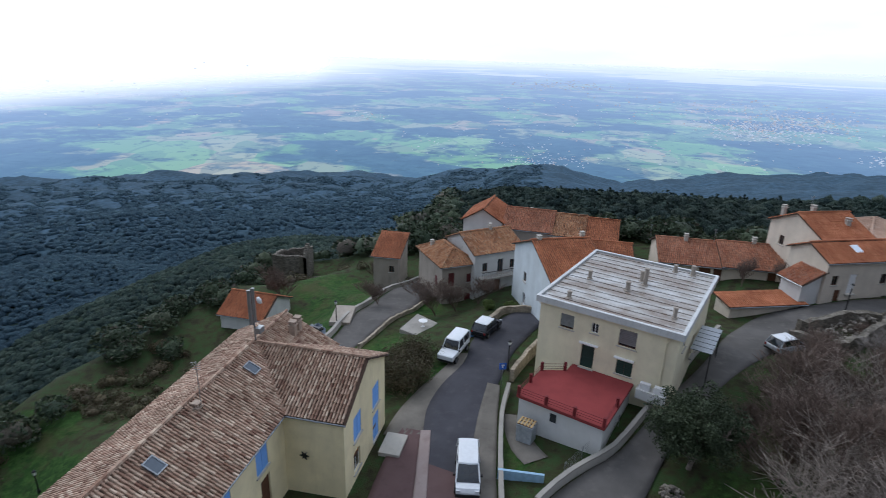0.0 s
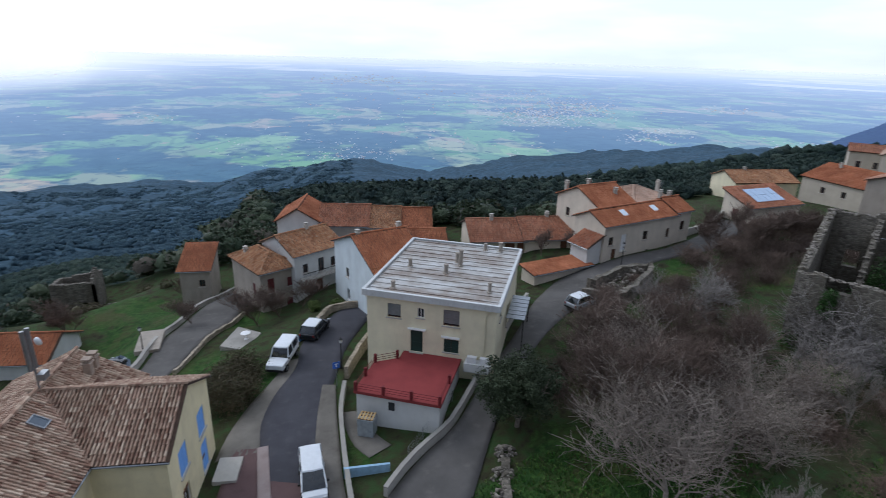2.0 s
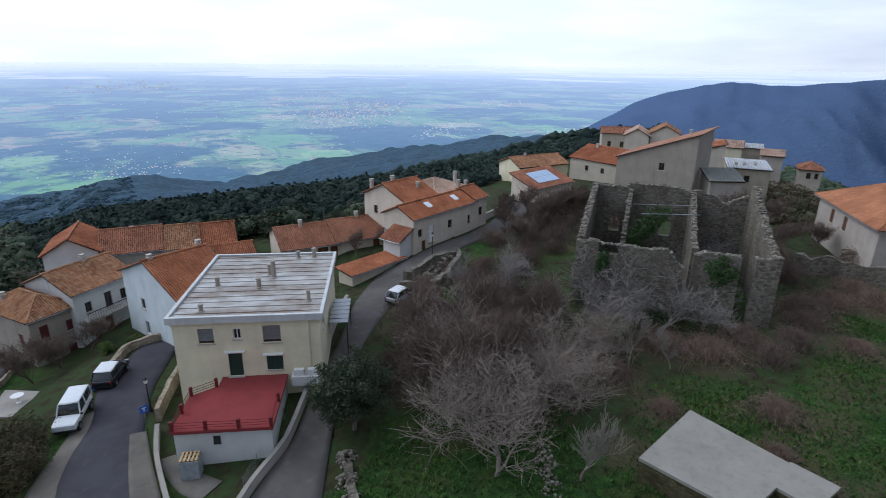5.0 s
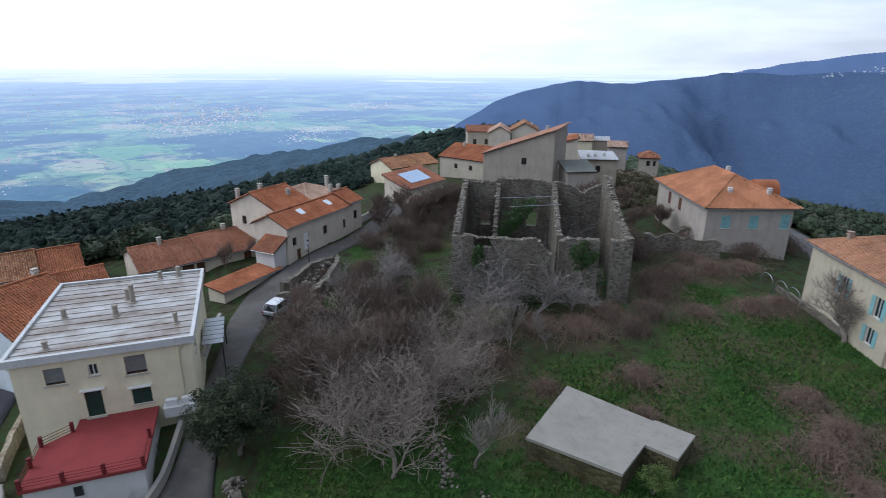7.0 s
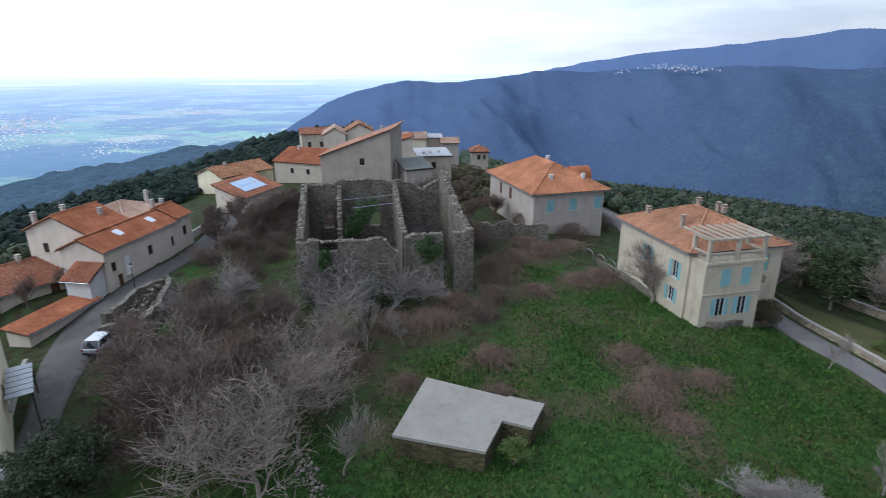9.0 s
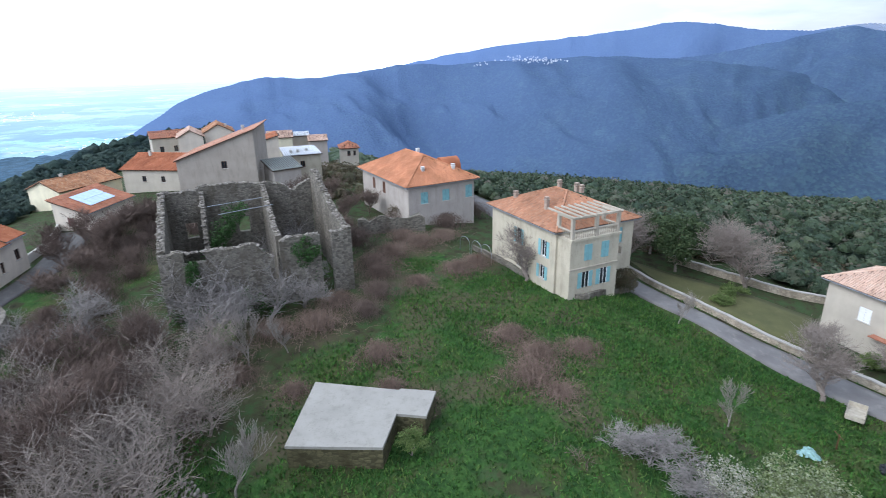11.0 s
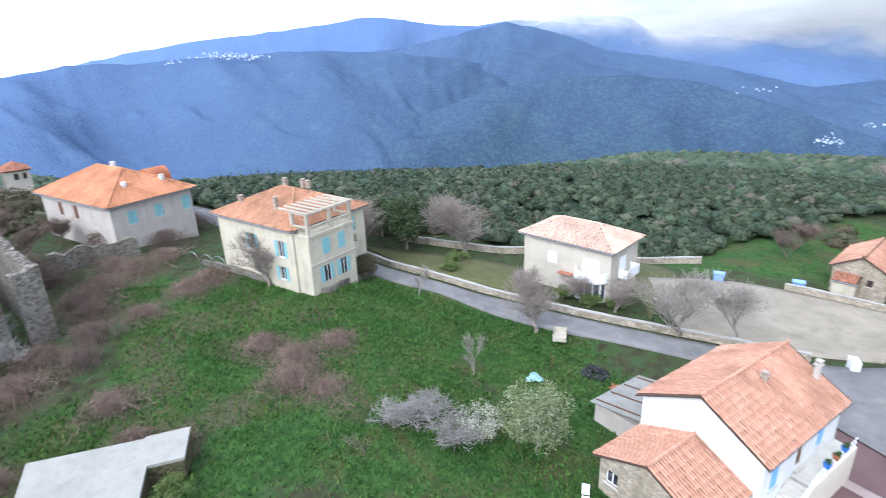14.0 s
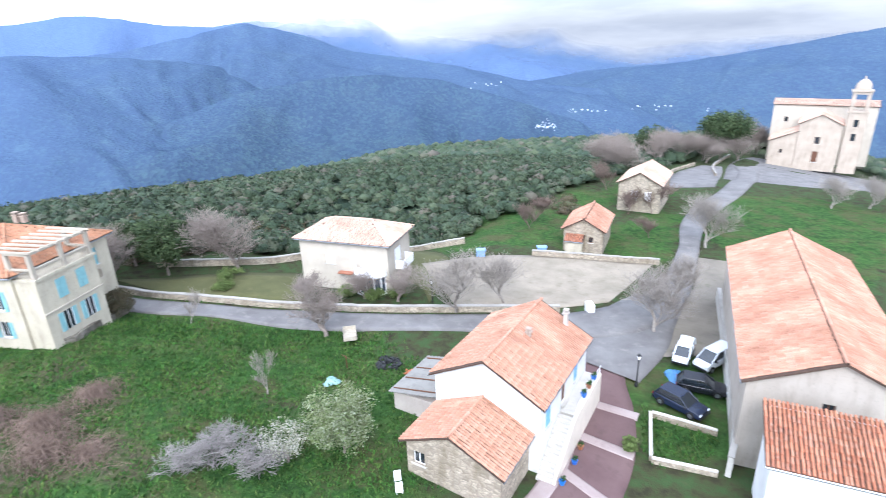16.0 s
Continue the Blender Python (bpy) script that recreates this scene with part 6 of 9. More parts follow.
def woods(name, label, places, sub, mat, seed, cards=0, leaf=0.3, rise=0.55, core=0.86):
    """Many tree crowns of a wood as one mesh. places: x, y, radius; cards: leaf clumps on each crown."""
    rs = np.random.RandomState(seed)
    var = blob_variants(sub, 9, seed)
    if cards:
        full = []
        for v, f in var:
            pick = v[f[rs.randint(len(f), size=cards)]]
            wt = rs.dirichlet((1, 1, 1), cards)[:, :, None]
            p = (pick * wt).sum(1) * rs.uniform(0.95, 1.22, (cards, 1))
            a, b = rs.normal(size=(cards, 3)), rs.normal(size=(cards, 3))
            a /= np.linalg.norm(a, axis=1)[:, None]
            b = np.cross(a, b)
            b /= np.linalg.norm(b, axis=1)[:, None]
            s = leaf * rs.uniform(0.5, 1.3, (cards, 1)) * 0.36
            q = np.stack([p - a * s, p + b * s * 0.7, p + a * s, p - b * s * 0.7], 1).reshape(-1, 3)
            full.append((np.concatenate([v * core, q]), f, np.arange(cards)[:, None] * 4 + len(v) + np.arange(4)[None]))
        var = full
    vs, fs, qs, k = [], [], [], 0
    Z = ground(np.array([p[0] for p in places]), np.array([p[1] for p in places]))
    for (x, y, r), z in zip(places, Z):
        item = var[rs.randint(len(var))]
        v, f = item[0], item[1]
        a = rs.uniform(0, 6.28)
        rot = np.array([[math.cos(a), -math.sin(a), 0], [math.sin(a), math.cos(a), 0], [0, 0, 1]])
        vs.append((v @ rot.T) * (r * rs.uniform(0.85, 1.2, 3)) + np.array([x, y, z + r * rise]))
        fs.append(f + k)
        if cards:
            qs.append(item[2] + k)
        k += len(v)
    me = bpy.data.meshes.new(name)
    faces = np.concatenate(fs).tolist() + (np.concatenate(qs).tolist() if qs else [])
    me.from_pydata(np.concatenate(vs).tolist(), [], [tuple(f) for f in faces])
    me.polygons.foreach_set("use_smooth", [True] * len(me.polygons))
    me.materials.append(mat)
    return tagged(new(name, me), label, "woodland", kind="stuff")


def scatter_woods():
    rs = np.random.RandomState(5)
    close, near, mid, far, steep, valley, behind = [], [], [], [], [], [], []

    def ring(lo, hi, a0, a1, count, size):
        r = np.sqrt(rs.uniform(lo * lo, hi * hi, count))
        az = rs.uniform(a0, a1, count)
        ok = wooded(az, r)
        return [(q * math.sin(math.radians(a)), q * math.cos(math.radians(a)), rs.uniform(*size), a, q) for a, q in zip(az[ok], r[ok])]
    for x, y, k, a, q in ring(56, 150, -46, 62, 2300, (1.3, 2.8)):
        rim = np.interp(a, [-62, -44, -33, -23, -19, -15, -10, -2, 2], [60, 62, 70, 80, 106, 108, 104, 110, 150])
        if not (1 <= a and q > 94) and not (a < 2 and q > rim + 6):
            if a < -18 and q < 84 and rs.rand() < 0.65:
                continue
            (close if q < 96 and a < 30 else near).append((x, y, k * (0.8 if a < -18 else 1.0)))
    near += [t[:3] for t in ring(70, 152, 62, 178, 5600, (0.95, 1.9))]
    mid += [t[:3] for t in ring(152, 335, 72, 178, 12500, (1.4, 2.6))]
    far += [t[:3] for t in ring(228, 660, 1, 62, 6200, (1.5, 3.2))] + [t[:3] for t in ring(335, 640, 62, 150, 2600, (1.8, 3.2))]
    behind += [t[:3] for t in ring(94, 230, 1, 62, 6600, (0.9, 2.1))]
    for x, y, k, a, q in ring(190, 300, -46, 3, 3500, (1.2, 2.2)) + ring(300, 650, -46, 3, 21000, (1.3, 3.4)):
        (steep if q < 440 else valley).append((x, y, k))
    valley += [t[:3] for t in ring(560, 1390, -46, 10, 15000, (2.6, 5.4))]
    woods("woodland_edge", "dark leafy evergreen trees at the edge of the drop", close, 2, FOREST, 6, 420, 0.34, core=0.74)
    woods("woodland_near", "dense evergreen oak wood on the slope", near, 1, FOREST, 1, 70, 0.42, core=0.86, rise=0.7)
    woods("woodland_middle", "evergreen oak woodland further down the slope", mid, 1, FOREST, 2, 5, 0.5, core=0.95, rise=0.7)
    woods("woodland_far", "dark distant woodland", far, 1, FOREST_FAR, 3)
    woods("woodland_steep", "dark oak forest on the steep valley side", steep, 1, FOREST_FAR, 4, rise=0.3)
    woods("woodland_valley", "hazy dark woodland across the valley", valley, 1, FOREST_HAZE, 7, rise=0.3)
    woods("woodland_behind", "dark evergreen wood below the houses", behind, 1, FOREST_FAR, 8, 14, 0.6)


scatter_woods()

# ---- the flat-roofed house: roof, terrace and fittings ----
TERRACE_RED = render_wall("red_floor_paint", rgb("7d3838"), rgb("622e30"), 0.4)
RAIL_RED = plain("dark_red_posts", rgb("6c2226"), 0.7, 0.15)
RIB_WHITE = render_wall("white_roof_sheet", rgb("b2b4b4"), rgb("766a5e"), 0.6)
sm = Mat("stained_roof_sheet")
stain = sm.ramp(sm.noise(0.3, 7, 0.66, (0.8, 1.4, 1.0)), [(0.36, rgb("babcbc")), (0.48, rgb("98948e")), (0.6, rgb("6a594a")), (0.72, rgb("a09c98"))])
RIB_DIRTY = sm.done(sm.mix(sm.math("MULTIPLY", sm.noise(5, 5), 0.5), stain, rgb("8a8078")), 0.4, sm.noise(20, 3), 0.01, 0.3, spec=0.4)
for ob in (RIB_WHITE, RIB_DIRTY):
    ob.node_tree.nodes["Principled BSDF"].inputs["Roughness"].default_value = 0.35


def flat_roof(hs):
    g = Geo()
    g.box(-0.3, -0.3, 8.3, 11.7, 14.5, 8.5)
    deck = part("roof_deck", g, CONCRETE, hs)
    n = 13
    for i in range(n):
        y0 = i * 14.2 / n
        for a, b, up, mat in ((0.0, 0.74, 0.0, RIB_DIRTY), (0.75, 1.07, 0.05, RIB_DIRTY)):
            g = Geo()
            g.prism([(-0.05, y0 + a), (11.45, y0 + a), (11.45, y0 + b), (-0.05, y0 + b)], 8.5, 8.57 + up, 0.997)
            part("roof_sheet", g, mat, deck)
    for x0, y0, x1, y1 in ((-0.35, -0.35, 11.75, -0.05), (-0.35, 14.25, 11.75, 14.55), (-0.35, -0.05, -0.08, 14.25), (11.48, -0.05, 11.75, 14.25)):
        g = Geo()
        g.box(x0, y0, 8.22, x1, y1, 8.78, 0.04)
        part("roof_rim", g, RIB_WHITE, hs)
    for x, y, h, r in ((6.5, 8.2, 1.5, 0.2), (6.0, 8.9, 0.9, 0.18), (5.6, 5.9, 0.75, 0.2), (1.9, 6.5, 0.7, 0.2), (2.0, 1.2, 0.5, 0.18), (10.3, 2.7, 0.8, 0.16), (8.0, 13.4, 0.6, 0.18), (9.6, 13.4, 0.9, 0.2)):
        g = Geo()
        g.lathe([(r * 1.6, 8.58), (r * 1.5, 8.64), (r, 8.68), (r, 8.58 + h), (r * 1.2, 8.6 + h), (r * 1.2, 8.7 + h), (r * 0.8, 8.74 + h)], 10, x, y)
        part("vent_pipe", g, WALL_DARK, hs, "weathered round vent pipe")
    for x in (3.9, 6.9):
        g = Geo()
        w = 1.6
        for k in range(8):
            g.box(x - 0.1 + k * w / 8, -0.32, 5.5 if x < 5 else 5.15, x - 0.1 + (k + 0.92) * w / 8, 0.0, 5.58 if x < 5 else 5.23)
        part("canopy", g, WHITE, hs, "small scalloped tile canopy")
    g = Geo()
    g.tube((10.5, -0.08, 3), (10.5, -0.08, 8.2), 0.05, n=8)
    g.tube((10.5, -0.08, 7.6), (10.9, -0.08, 8.1), 0.05, n=8)
    part("drainpipe", g, WALL_CREAM, hs)
    g = Geo()
    g.box(9.0, -0.9, 2.6, 11.2, -0.05, 3.4, 0.03)
    part("utility_box", g, WALL_WHITE, hs, "white meter housing")
    for x in (9.2, 10.3):
        g = Geo()
        g.box(x, -0.75, 3.4, x + 0.8, -0.35, 3.95, 0.03)
        part("air_unit", g, WHITE, hs, "white air conditioning unit")
    # balcony awning at the side
    g = Geo()
    for k in range(6):
        g = Geo()
        g.box(11.6, 5 + k * 0.9, 5.2, 13.3, 5.8 + k * 0.9, 5.26)
        part("awning_panel", g, STEEL, hs, "grey awning sheet")
    for y in (5.1, 10.2):
        g = Geo()
        g.tube((13.2, y, 1), (13.2, y, 5.2), 0.05)
        part("awning_post", g, BLACK, hs)


flat_roof(flat_house)


def terrace():
    t = thing("terrace", "dark red painted terrace with thin rails over a white base", "terrace", pose(8.6, 43.4, 0, 0, 0, -33.5))
    g = Geo()
    g.prism([(1.75, -6.8), (8.45, -6.8), (8.45, -0.02), (3.4, -0.02), (3.4, -1.3), (1.75, -2.5)], -0.6, 2.98)
    part("base_wall", g, WALL_WHITE, t)
    g = Geo()
    g.prism([(1.6, -7.0), (8.6, -7.0), (8.6, -0.02), (3.4, -0.02), (3.4, -1.35), (1.6, -2.6)], 2.98, 3.22)
    part("floor_slab", g, TERRACE_RED, t)
    posts = [(1.72, -2.6), (1.72, -4.8), (1.72, -6.88), (4.0, -6.88), (6.25, -6.88), (8.48, -6.88), (8.48, -3.9), (3.3, -1.45)]
    for x, y in posts:
        g = Geo()
        g.box(x - 0.11, y - 0.11, 3.22, x + 0.11, y + 0.11, 3.98, 0.02)
        part("post", g, RAIL_RED, t)
    for a, b in ((0, 1), (1, 2), (2, 3), (3, 4), (4, 5), (5, 6), (0, 7)):
        for z in (3.42, 3.62, 3.84):
            g = Geo()
            g.tube((*posts[a], z), (*posts[b], z), 0.022, n=6)
            part("rail", g, RAIL_RED, t)
    g = Geo()
    g.box(4.4, -6.86, 1.9, 4.9, -6.78, 2.6)
    part("vent_window", g, GLASS_DARK, t)


terrace()


# ---- masonry walls ----
def stone_wall(name, label, line, h, thick, mat, cap=None, rag=0.06, seed=0, z_extra=0.0):
    """A wall that follows the land, with an uneven top and, if given, a coping."""
    rng = random.Random(seed)
    P = smooth_line(line, 0.7)
    t = thing(name, label, "wall", kind="structure")
    g, c = Geo(), Geo()
    n = len(P)
    rows, tops = [], []
    for i, p in enumerate(P):
        a, b = P[max(0, i - 1)], P[min(n - 1, i + 1)]
        d = (b - a).normalized()
        s = Vector((-d.y, d.x, 0)) * thick / 2
        z = gz(p.x, p.y)
        top = z + h + rng.uniform(-rag, rag) + z_extra
        rows.append([(*(p + s).xy, z - 0.6), (*(p + s * 0.94).xy, top), (*(p - s * 0.94).xy, top + rng.uniform(-rag, rag) * 0.5), (*(p - s).xy, z - 0.6)])
        tops.append([(*(p + s * 1.15).xy, top - 0.02), (*(p + s * 1.1).xy, top + 0.09), (*(p - s * 1.1).xy, top + 0.09), (*(p - s * 1.15).xy, top - 0.02)])
    for q, geo in ((rows, g), (tops, c)):
        geo.v = [v for r in q for v in r]
        for i in range(n - 1):
            geo.f += [(i * 4 + k, i * 4 + 4 + k, i * 4 + 5 + k, i * 4 + k + 1) for k in range(3)]
        geo.f += [(0, 1, 2, 3), (n * 4 - 1, n * 4 - 2, n * 4 - 3, n * 4 - 4)]
    part("masonry", g, mat, t)
    if cap:
        part("coping", c, cap, t)
    return t


stone_wall("ramp_wall", "grey cement wall along the climbing lane", [(6.6, 28.4), (8.6, 30.4), (10.7, 32.0), (13.0, 33.4), (15.4, 35.8), (19.0, 40.1), (23.2, 44.8), (28, 50)], 0.75, 0.3, CONCRETE, CURB, 0.03, 1)
stone_wall("garden_wall", "low grey wall along the street", [(4.3, 27.8), (4.5, 31), (4.8, 34.5), (5.3, 38.4), (6.2, 42)], 0.7, 0.3, CONCRETE, CURB, 0.03, 2)
stone_wall("street_retaining_wall", "rough stone wall below the flat-roofed house", [(6.6, 43.5), (8.1, 46.5), (10.2, 50.2), (12.8, 55)], 1.3, 0.4, STONE_PALE, None, 0.12, 3)
stone_wall("courtyard_wall", "low stone wall at the end of the street", [(7.0, 58.6), (5.0, 54.8), (7.6, 59.4), (12, 59.6)], 0.9, 0.35, STONE_PALE, None, 0.1, 4)
stone_wall("road_parapet", "low pale parapet along the lower road", [(-15.9, 43), (-14.1, 48), (-12.6, 53), (-11, 61.5), (-8.8, 69), (-5.8, 75.5), (-1.5, 79.6)], 0.6, 0.35, CONCRETE, CURB, 0.04, 5)
stone_wall("meadow_fence_wall", "low stone edge beside the lower road", [(-8.6, 51.5), (-6.4, 57.6), (-3.7, 64.0), (-1.9, 68.4)], 0.5, 0.3, STONE_PALE, None, 0.1, 6)
stone_wall("roadside_wall", "low stone wall with pale coping along the road", [(88, 0.5), (79, -9), (64, -19.4), (55.6, -24.4), (49.8, -28.5), (44.6, -32.1), (38.8, -36.9), (34, -41), (28, -46.2)], 0.7, 0.4, STONE_PALE, CURB, 0.04, 7)
stone_wall("yard_wall", "low wall between car park and shed", [(40.2, -58.6), (34.0, -62.0), (26.0, -66.8)], 0.8, 0.35, STONE_PALE, CURB, 0.04, 8)
stone_wall("church_road_wall", "low pale wall along the road to the church", [(41.5, -134), (46.2, -146), (49.4, -160), (51.5, -176)], 0.7, 0.35, STONE_PALE, CURB, 0.05, 18)
stone_wall("track_wall", "low stone wall beside the worn track", [(46.4, -117), (51.4, -135), (52.2, -150)], 0.8, 0.4, STONE_PALE, None, 0.15, 19)
stone_wall("villa_wall", "grey wall at the foot of the balcony villa", [(70, 4.5), (60, -4.0), (56.2, -7.6), (58, -10.5), (65, -16)], 0.7, 0.35, STONE, None, 0.1, 9)
stone_wall("garden_back_wall", "old wall behind the pale villa's lawn", [(74, -22), (66, -33), (62, -48), (52, -58)], 0.9, 0.4, STONE_PALE, CURB, 0.05, 10)
stone_wall("pink_house_wall", "low wall in front of the row house", [(59, 60.4), (66, 63), (74, 68)], 1.1, 0.3, CONCRETE, None, 0.05, 11)
stone_wall("tumbled_wall", "tumbled dry stone wall beside the meadow", [(71.6, 20.6), (73.0, 17.0), (73.8, 13.4), (74.2, 11.6)], 2.3, 0.6, STONE, None, 0.5, 12)
stone_wall("field_wall", "grassy line of tumbled stones", [(15.4, 28.6), (14.4, 26.4), (13.2, 23.2)], 0.4, 0.6, STONE, None, 0.25, 13)
for k, (a, b) in enumerate((((13.0, -35.4), (8.6, -36.4)), ((13.1, -35.3), (11.1, -31.0)), ((11.0, -30.9), (7.2, -32.4)))):
    stone_wall("lane_wall", "low cement wall round the small lawn", [a, ((a[0] + b[0]) / 2, (a[1] + b[1]) / 2), b], 0.42, 0.2, STONE_PALE, CONCRETE, 0.02, 14 + k)
stone_wall("barn_yard_wall", "long pale parapet wall beside the grey house", [(6.7, -32.8), (7.6, -36.5), (12.0, -48), (16.5, -60)], 1.6, 0.35, CONCRETE, CURB, 0.04, 16)
stone_wall("rubble_shed", "roofless rubble enclosure heaped with stones", [(33.5, 47.6), (36.2, 44.6), (41.5, 47.4), (44.5, 50.3), (41, 50.8), (35.6, 49.6)], 1.5, 0.6, STONE, None, 0.25, 17)


def heap(name, label, spots, count, size, mat, seed, h=0.5, category="stones"):
    """A heap of loose stones of all sizes, as one mass."""
    rng = random.Random(seed)
    g = Geo()
    for _ in range(count):
        x, y, r = rng.choice(spots)
        a, d = rng.uniform(0, 6.28), r * math.sqrt(rng.random())
        px, py = x + d * math.cos(a), y + d * math.sin(a)
        s = size * rng.uniform(0.4, 1.3)
        g.rock((px, py, gz(px, py) + rng.uniform(0, h) * (1 - d / r) + s * 0.15), s, s * rng.uniform(0.6, 1), s * rng.uniform(0.4, 0.8), rng)
    return solo(name, g, mat, label, category, kind="stuff")


STONE_MIX = Mat("mixed_stones")
STONE_MIX = STONE_MIX.done(STONE_MIX.ramp(STONE_MIX.random(True), [(0, rgb("565049")), (0.4, rgb("77716a")), (0.7, rgb("908a80")), (1, rgb("5c574c"))]), 0.95, STONE_MIX.noise(9, 4), 0.04, 0.6, spec=0.1)
heap("rubble_heap", "heap of grey stones and broken tiles in the enclosure", [(37, 48, 2.4), (40, 49.2, 2.4), (42.6, 50, 1.8)], 520, 0.45, STONE_MIX, 1, 1.6)
heap("loose_stones", "scattered pale field stones in the grass", [(15.6, 29.2, 0.8), (14.6, 27.4, 0.8), (13.8, 25.6, 0.8), (13.2, 23.6, 0.8)], 300, 0.3, STONE_MIX, 2, 0.7)
heap("loose_stones", "broken line of stones under the bare trees", [(24.2, 17.5, 0.8), (25, 18.5, 0.8), (25.8, 19.5, 0.8), (26.6, 20.6, 0.7)], 150, 0.27, STONE_MIX, 3, 0.4)
heap("loose_stones", "pale stones in the grass", [(21, 16, 1.2), (23.6, 14.5, 1.2), (20, 14.6, 1.0)], 110, 0.34, STONE_MIX, 4, 0.25)
heap("loose_stones", "tumbled wall stones by the ruined hut", [(-21, 92, 3), (-24, 94, 2.5)], 160, 0.7, STONE_MIX, 5, 0.8)


# ---- the roofless ruin ----
def ragged(parent, p, q, prof, thick, z0, mat, rng, holes=()):
    """One standing ruined wall from p to q with the top line prof (along, height); holes (along, z, width, height) go through it."""
    p, q = Vector((*p, 0)), Vector((*q, 0))
    L = (q - p).length
    d = (q - p).normalized()
    s = Vector((-d.y, d.x, 0)) * thick
    n = max(4, int(L / 0.4))
    us = sorted({*(L * i / n for i in range(n + 1)), *[u for h in holes for u in (h[0], h[0] + h[2])]})
    g, caps = Geo(), Geo()
    pu, pz = [a for a, b in prof], [b for a, b in prof]
    ends = []
    for u in us:
        drift = 0.28 * noise.noise(Vector((u * 0.7, p.x, p.y))) + 0.2 * noise.noise(Vector((u * 2.3, p.y, p.x)))
        ends.append(float(np.interp(u, pu, pz)) + drift)
    for i in range(len(us) - 1):
        u0, u1 = us[i], us[i + 1]
        um = (u0 + u1) / 2
        top = (ends[i] + ends[i + 1]) / 2
        spans = [(z0, 99)]
        for hu, hz, hw, hh in holes:
            if hu < um < hu + hw:
                spans = [(z0, min(hz, top))] + ([(hz + hh, 99)] if hz + hh < top else [])
        for a, b in spans:
            if min(b, top) - a < 0.05:
                continue
            j = len(g.v)
            for z in (a, b):
                for u, k in ((u0, 0), (u1, 0), (u1, 1), (u0, 1)):
                    c = p + d * u + s * k
                    g.v.append((c.x, c.y, z if z < 90 else ends[i if u == u0 else i + 1]))
            g.f += [tuple(j + k for k in f) for f in ((3, 2, 1, 0), (4, 5, 6, 7), (0, 1, 5, 4), (1, 2, 6, 5), (2, 3, 7, 6), (3, 0, 4, 7))]
        for _ in range(5):
            c = p + d * rng.uniform(u0, u1) + s * rng.uniform(0.05, 0.95)
            sz = rng.choice((0.2, 0.26, 0.34, 0.5))
            caps.rock((c.x, c.y, top + sz * 0.04), sz, sz * 0.85, sz * 0.36, rng)
    seen, where, verts = {}, [], []
    for q in g.v:
        key = (round(q[0], 3), round(q[1], 3), round(q[2], 3))
        if key not in seen:
            seen[key] = len(verts)
            verts.append(q)
        where.append(seen[key])
    g.v, g.f = verts, [tuple(where[k] for k in f) for f in g.f]
    w = part("ruined_wall", g, mat, parent)
    part("crumbling_top", caps, STONE_MIX, w, kind="stuff")


def ruin():
    rng = random.Random(8)
    t = thing("ruined_house", "roofless rubble-stone ruin with ragged walls and ivy", "ruin")
    A = Vector((44.4, 32.1))
    u = Vector((math.cos(radians(-59)), math.sin(radians(-59))))
    v = Vector((-u.y, u.x))

    def at(x, y):
        c = A + u * x + v * y
        return (c.x, c.y)
    z0 = 2.6
    W, D = 18.4, 16.0
    ragged(t, at(0, 0), at(10.3, 0), [(0, 10.9), (3, 10.8), (6, 10.7), (8.6, 10.8), (9.4, 10.0), (10.3, 9.2)], 0.7, z0, STONE, rng, [(2.2, 9.7, 1.9, 1.6), (6.6, 5.0, 1.1, 1.6)])
    ragged(t, at(11.0, 0), at(15.1, 0), [(0, 10.6), (1, 11.0), (4.1, 10.9)], 0.75, z0, STONE, rng)
    ragged(t, at(16.3, 0), at(W, 0), [(0, 10.9), (2, 11.1)], 0.75, z0, STONE, rng)
    ragged(t, at(0, 0.75), at(0, D), [(0, 11.0), (6, 11.9), (10, 12.6), (D, 13.4)], -0.7, z0, STONE, rng, [(8, 7.2, 1.0, 1.5)])
    ragged(t, at(W, 0.75), at(W, D), [(0, 11.1), (4, 11.6), (8, 12.6), (13, 14.6), (14.4, 14.9), (D, 14.3)], 0.75, z0, STONE, rng)
    ragged(t, at(0, D), at(12.4, D), [(0, 13.4), (4, 13.3), (4.6, 13.9), (8, 13.7), (12.4, 13.4)], 0.7, z0, STONE, rng, [(2.4, 7.6, 1.3, 1.9), (8.4, 7.6, 1.3, 1.9)])
    ragged(t, at(12.4, D), at(W - 0.8, D), [(0, 13.4), (2, 13.0), (3, 12.0), (5, 13.4)], 0.7, z0, STONE, rng)
    ragged(t, at(11.4, 0.8), at(12.0, D), [(0, 11.0), (4, 10.8), (9, 12.0), (15, 13.3)], 0.6, z0, STONE, rng)
    ragged(t, at(4.6, 9), at(4.9, D), [(0, 8.0), (3, 11.0), (7, 13.2)], 0.5, z0, STONE, rng)
    for x0, x1, y, z in ((5, 12, 12, 12.2), (6, 12, 9, 11.9)):
        g = Geo()
        g.tube((*at(x0, y), z), (*at(x1, y + 0.6), z + 0.3), 0.05, n=6)
        part("old_beam", g, STEEL, t, "thin rusty tie bar")


ruin()


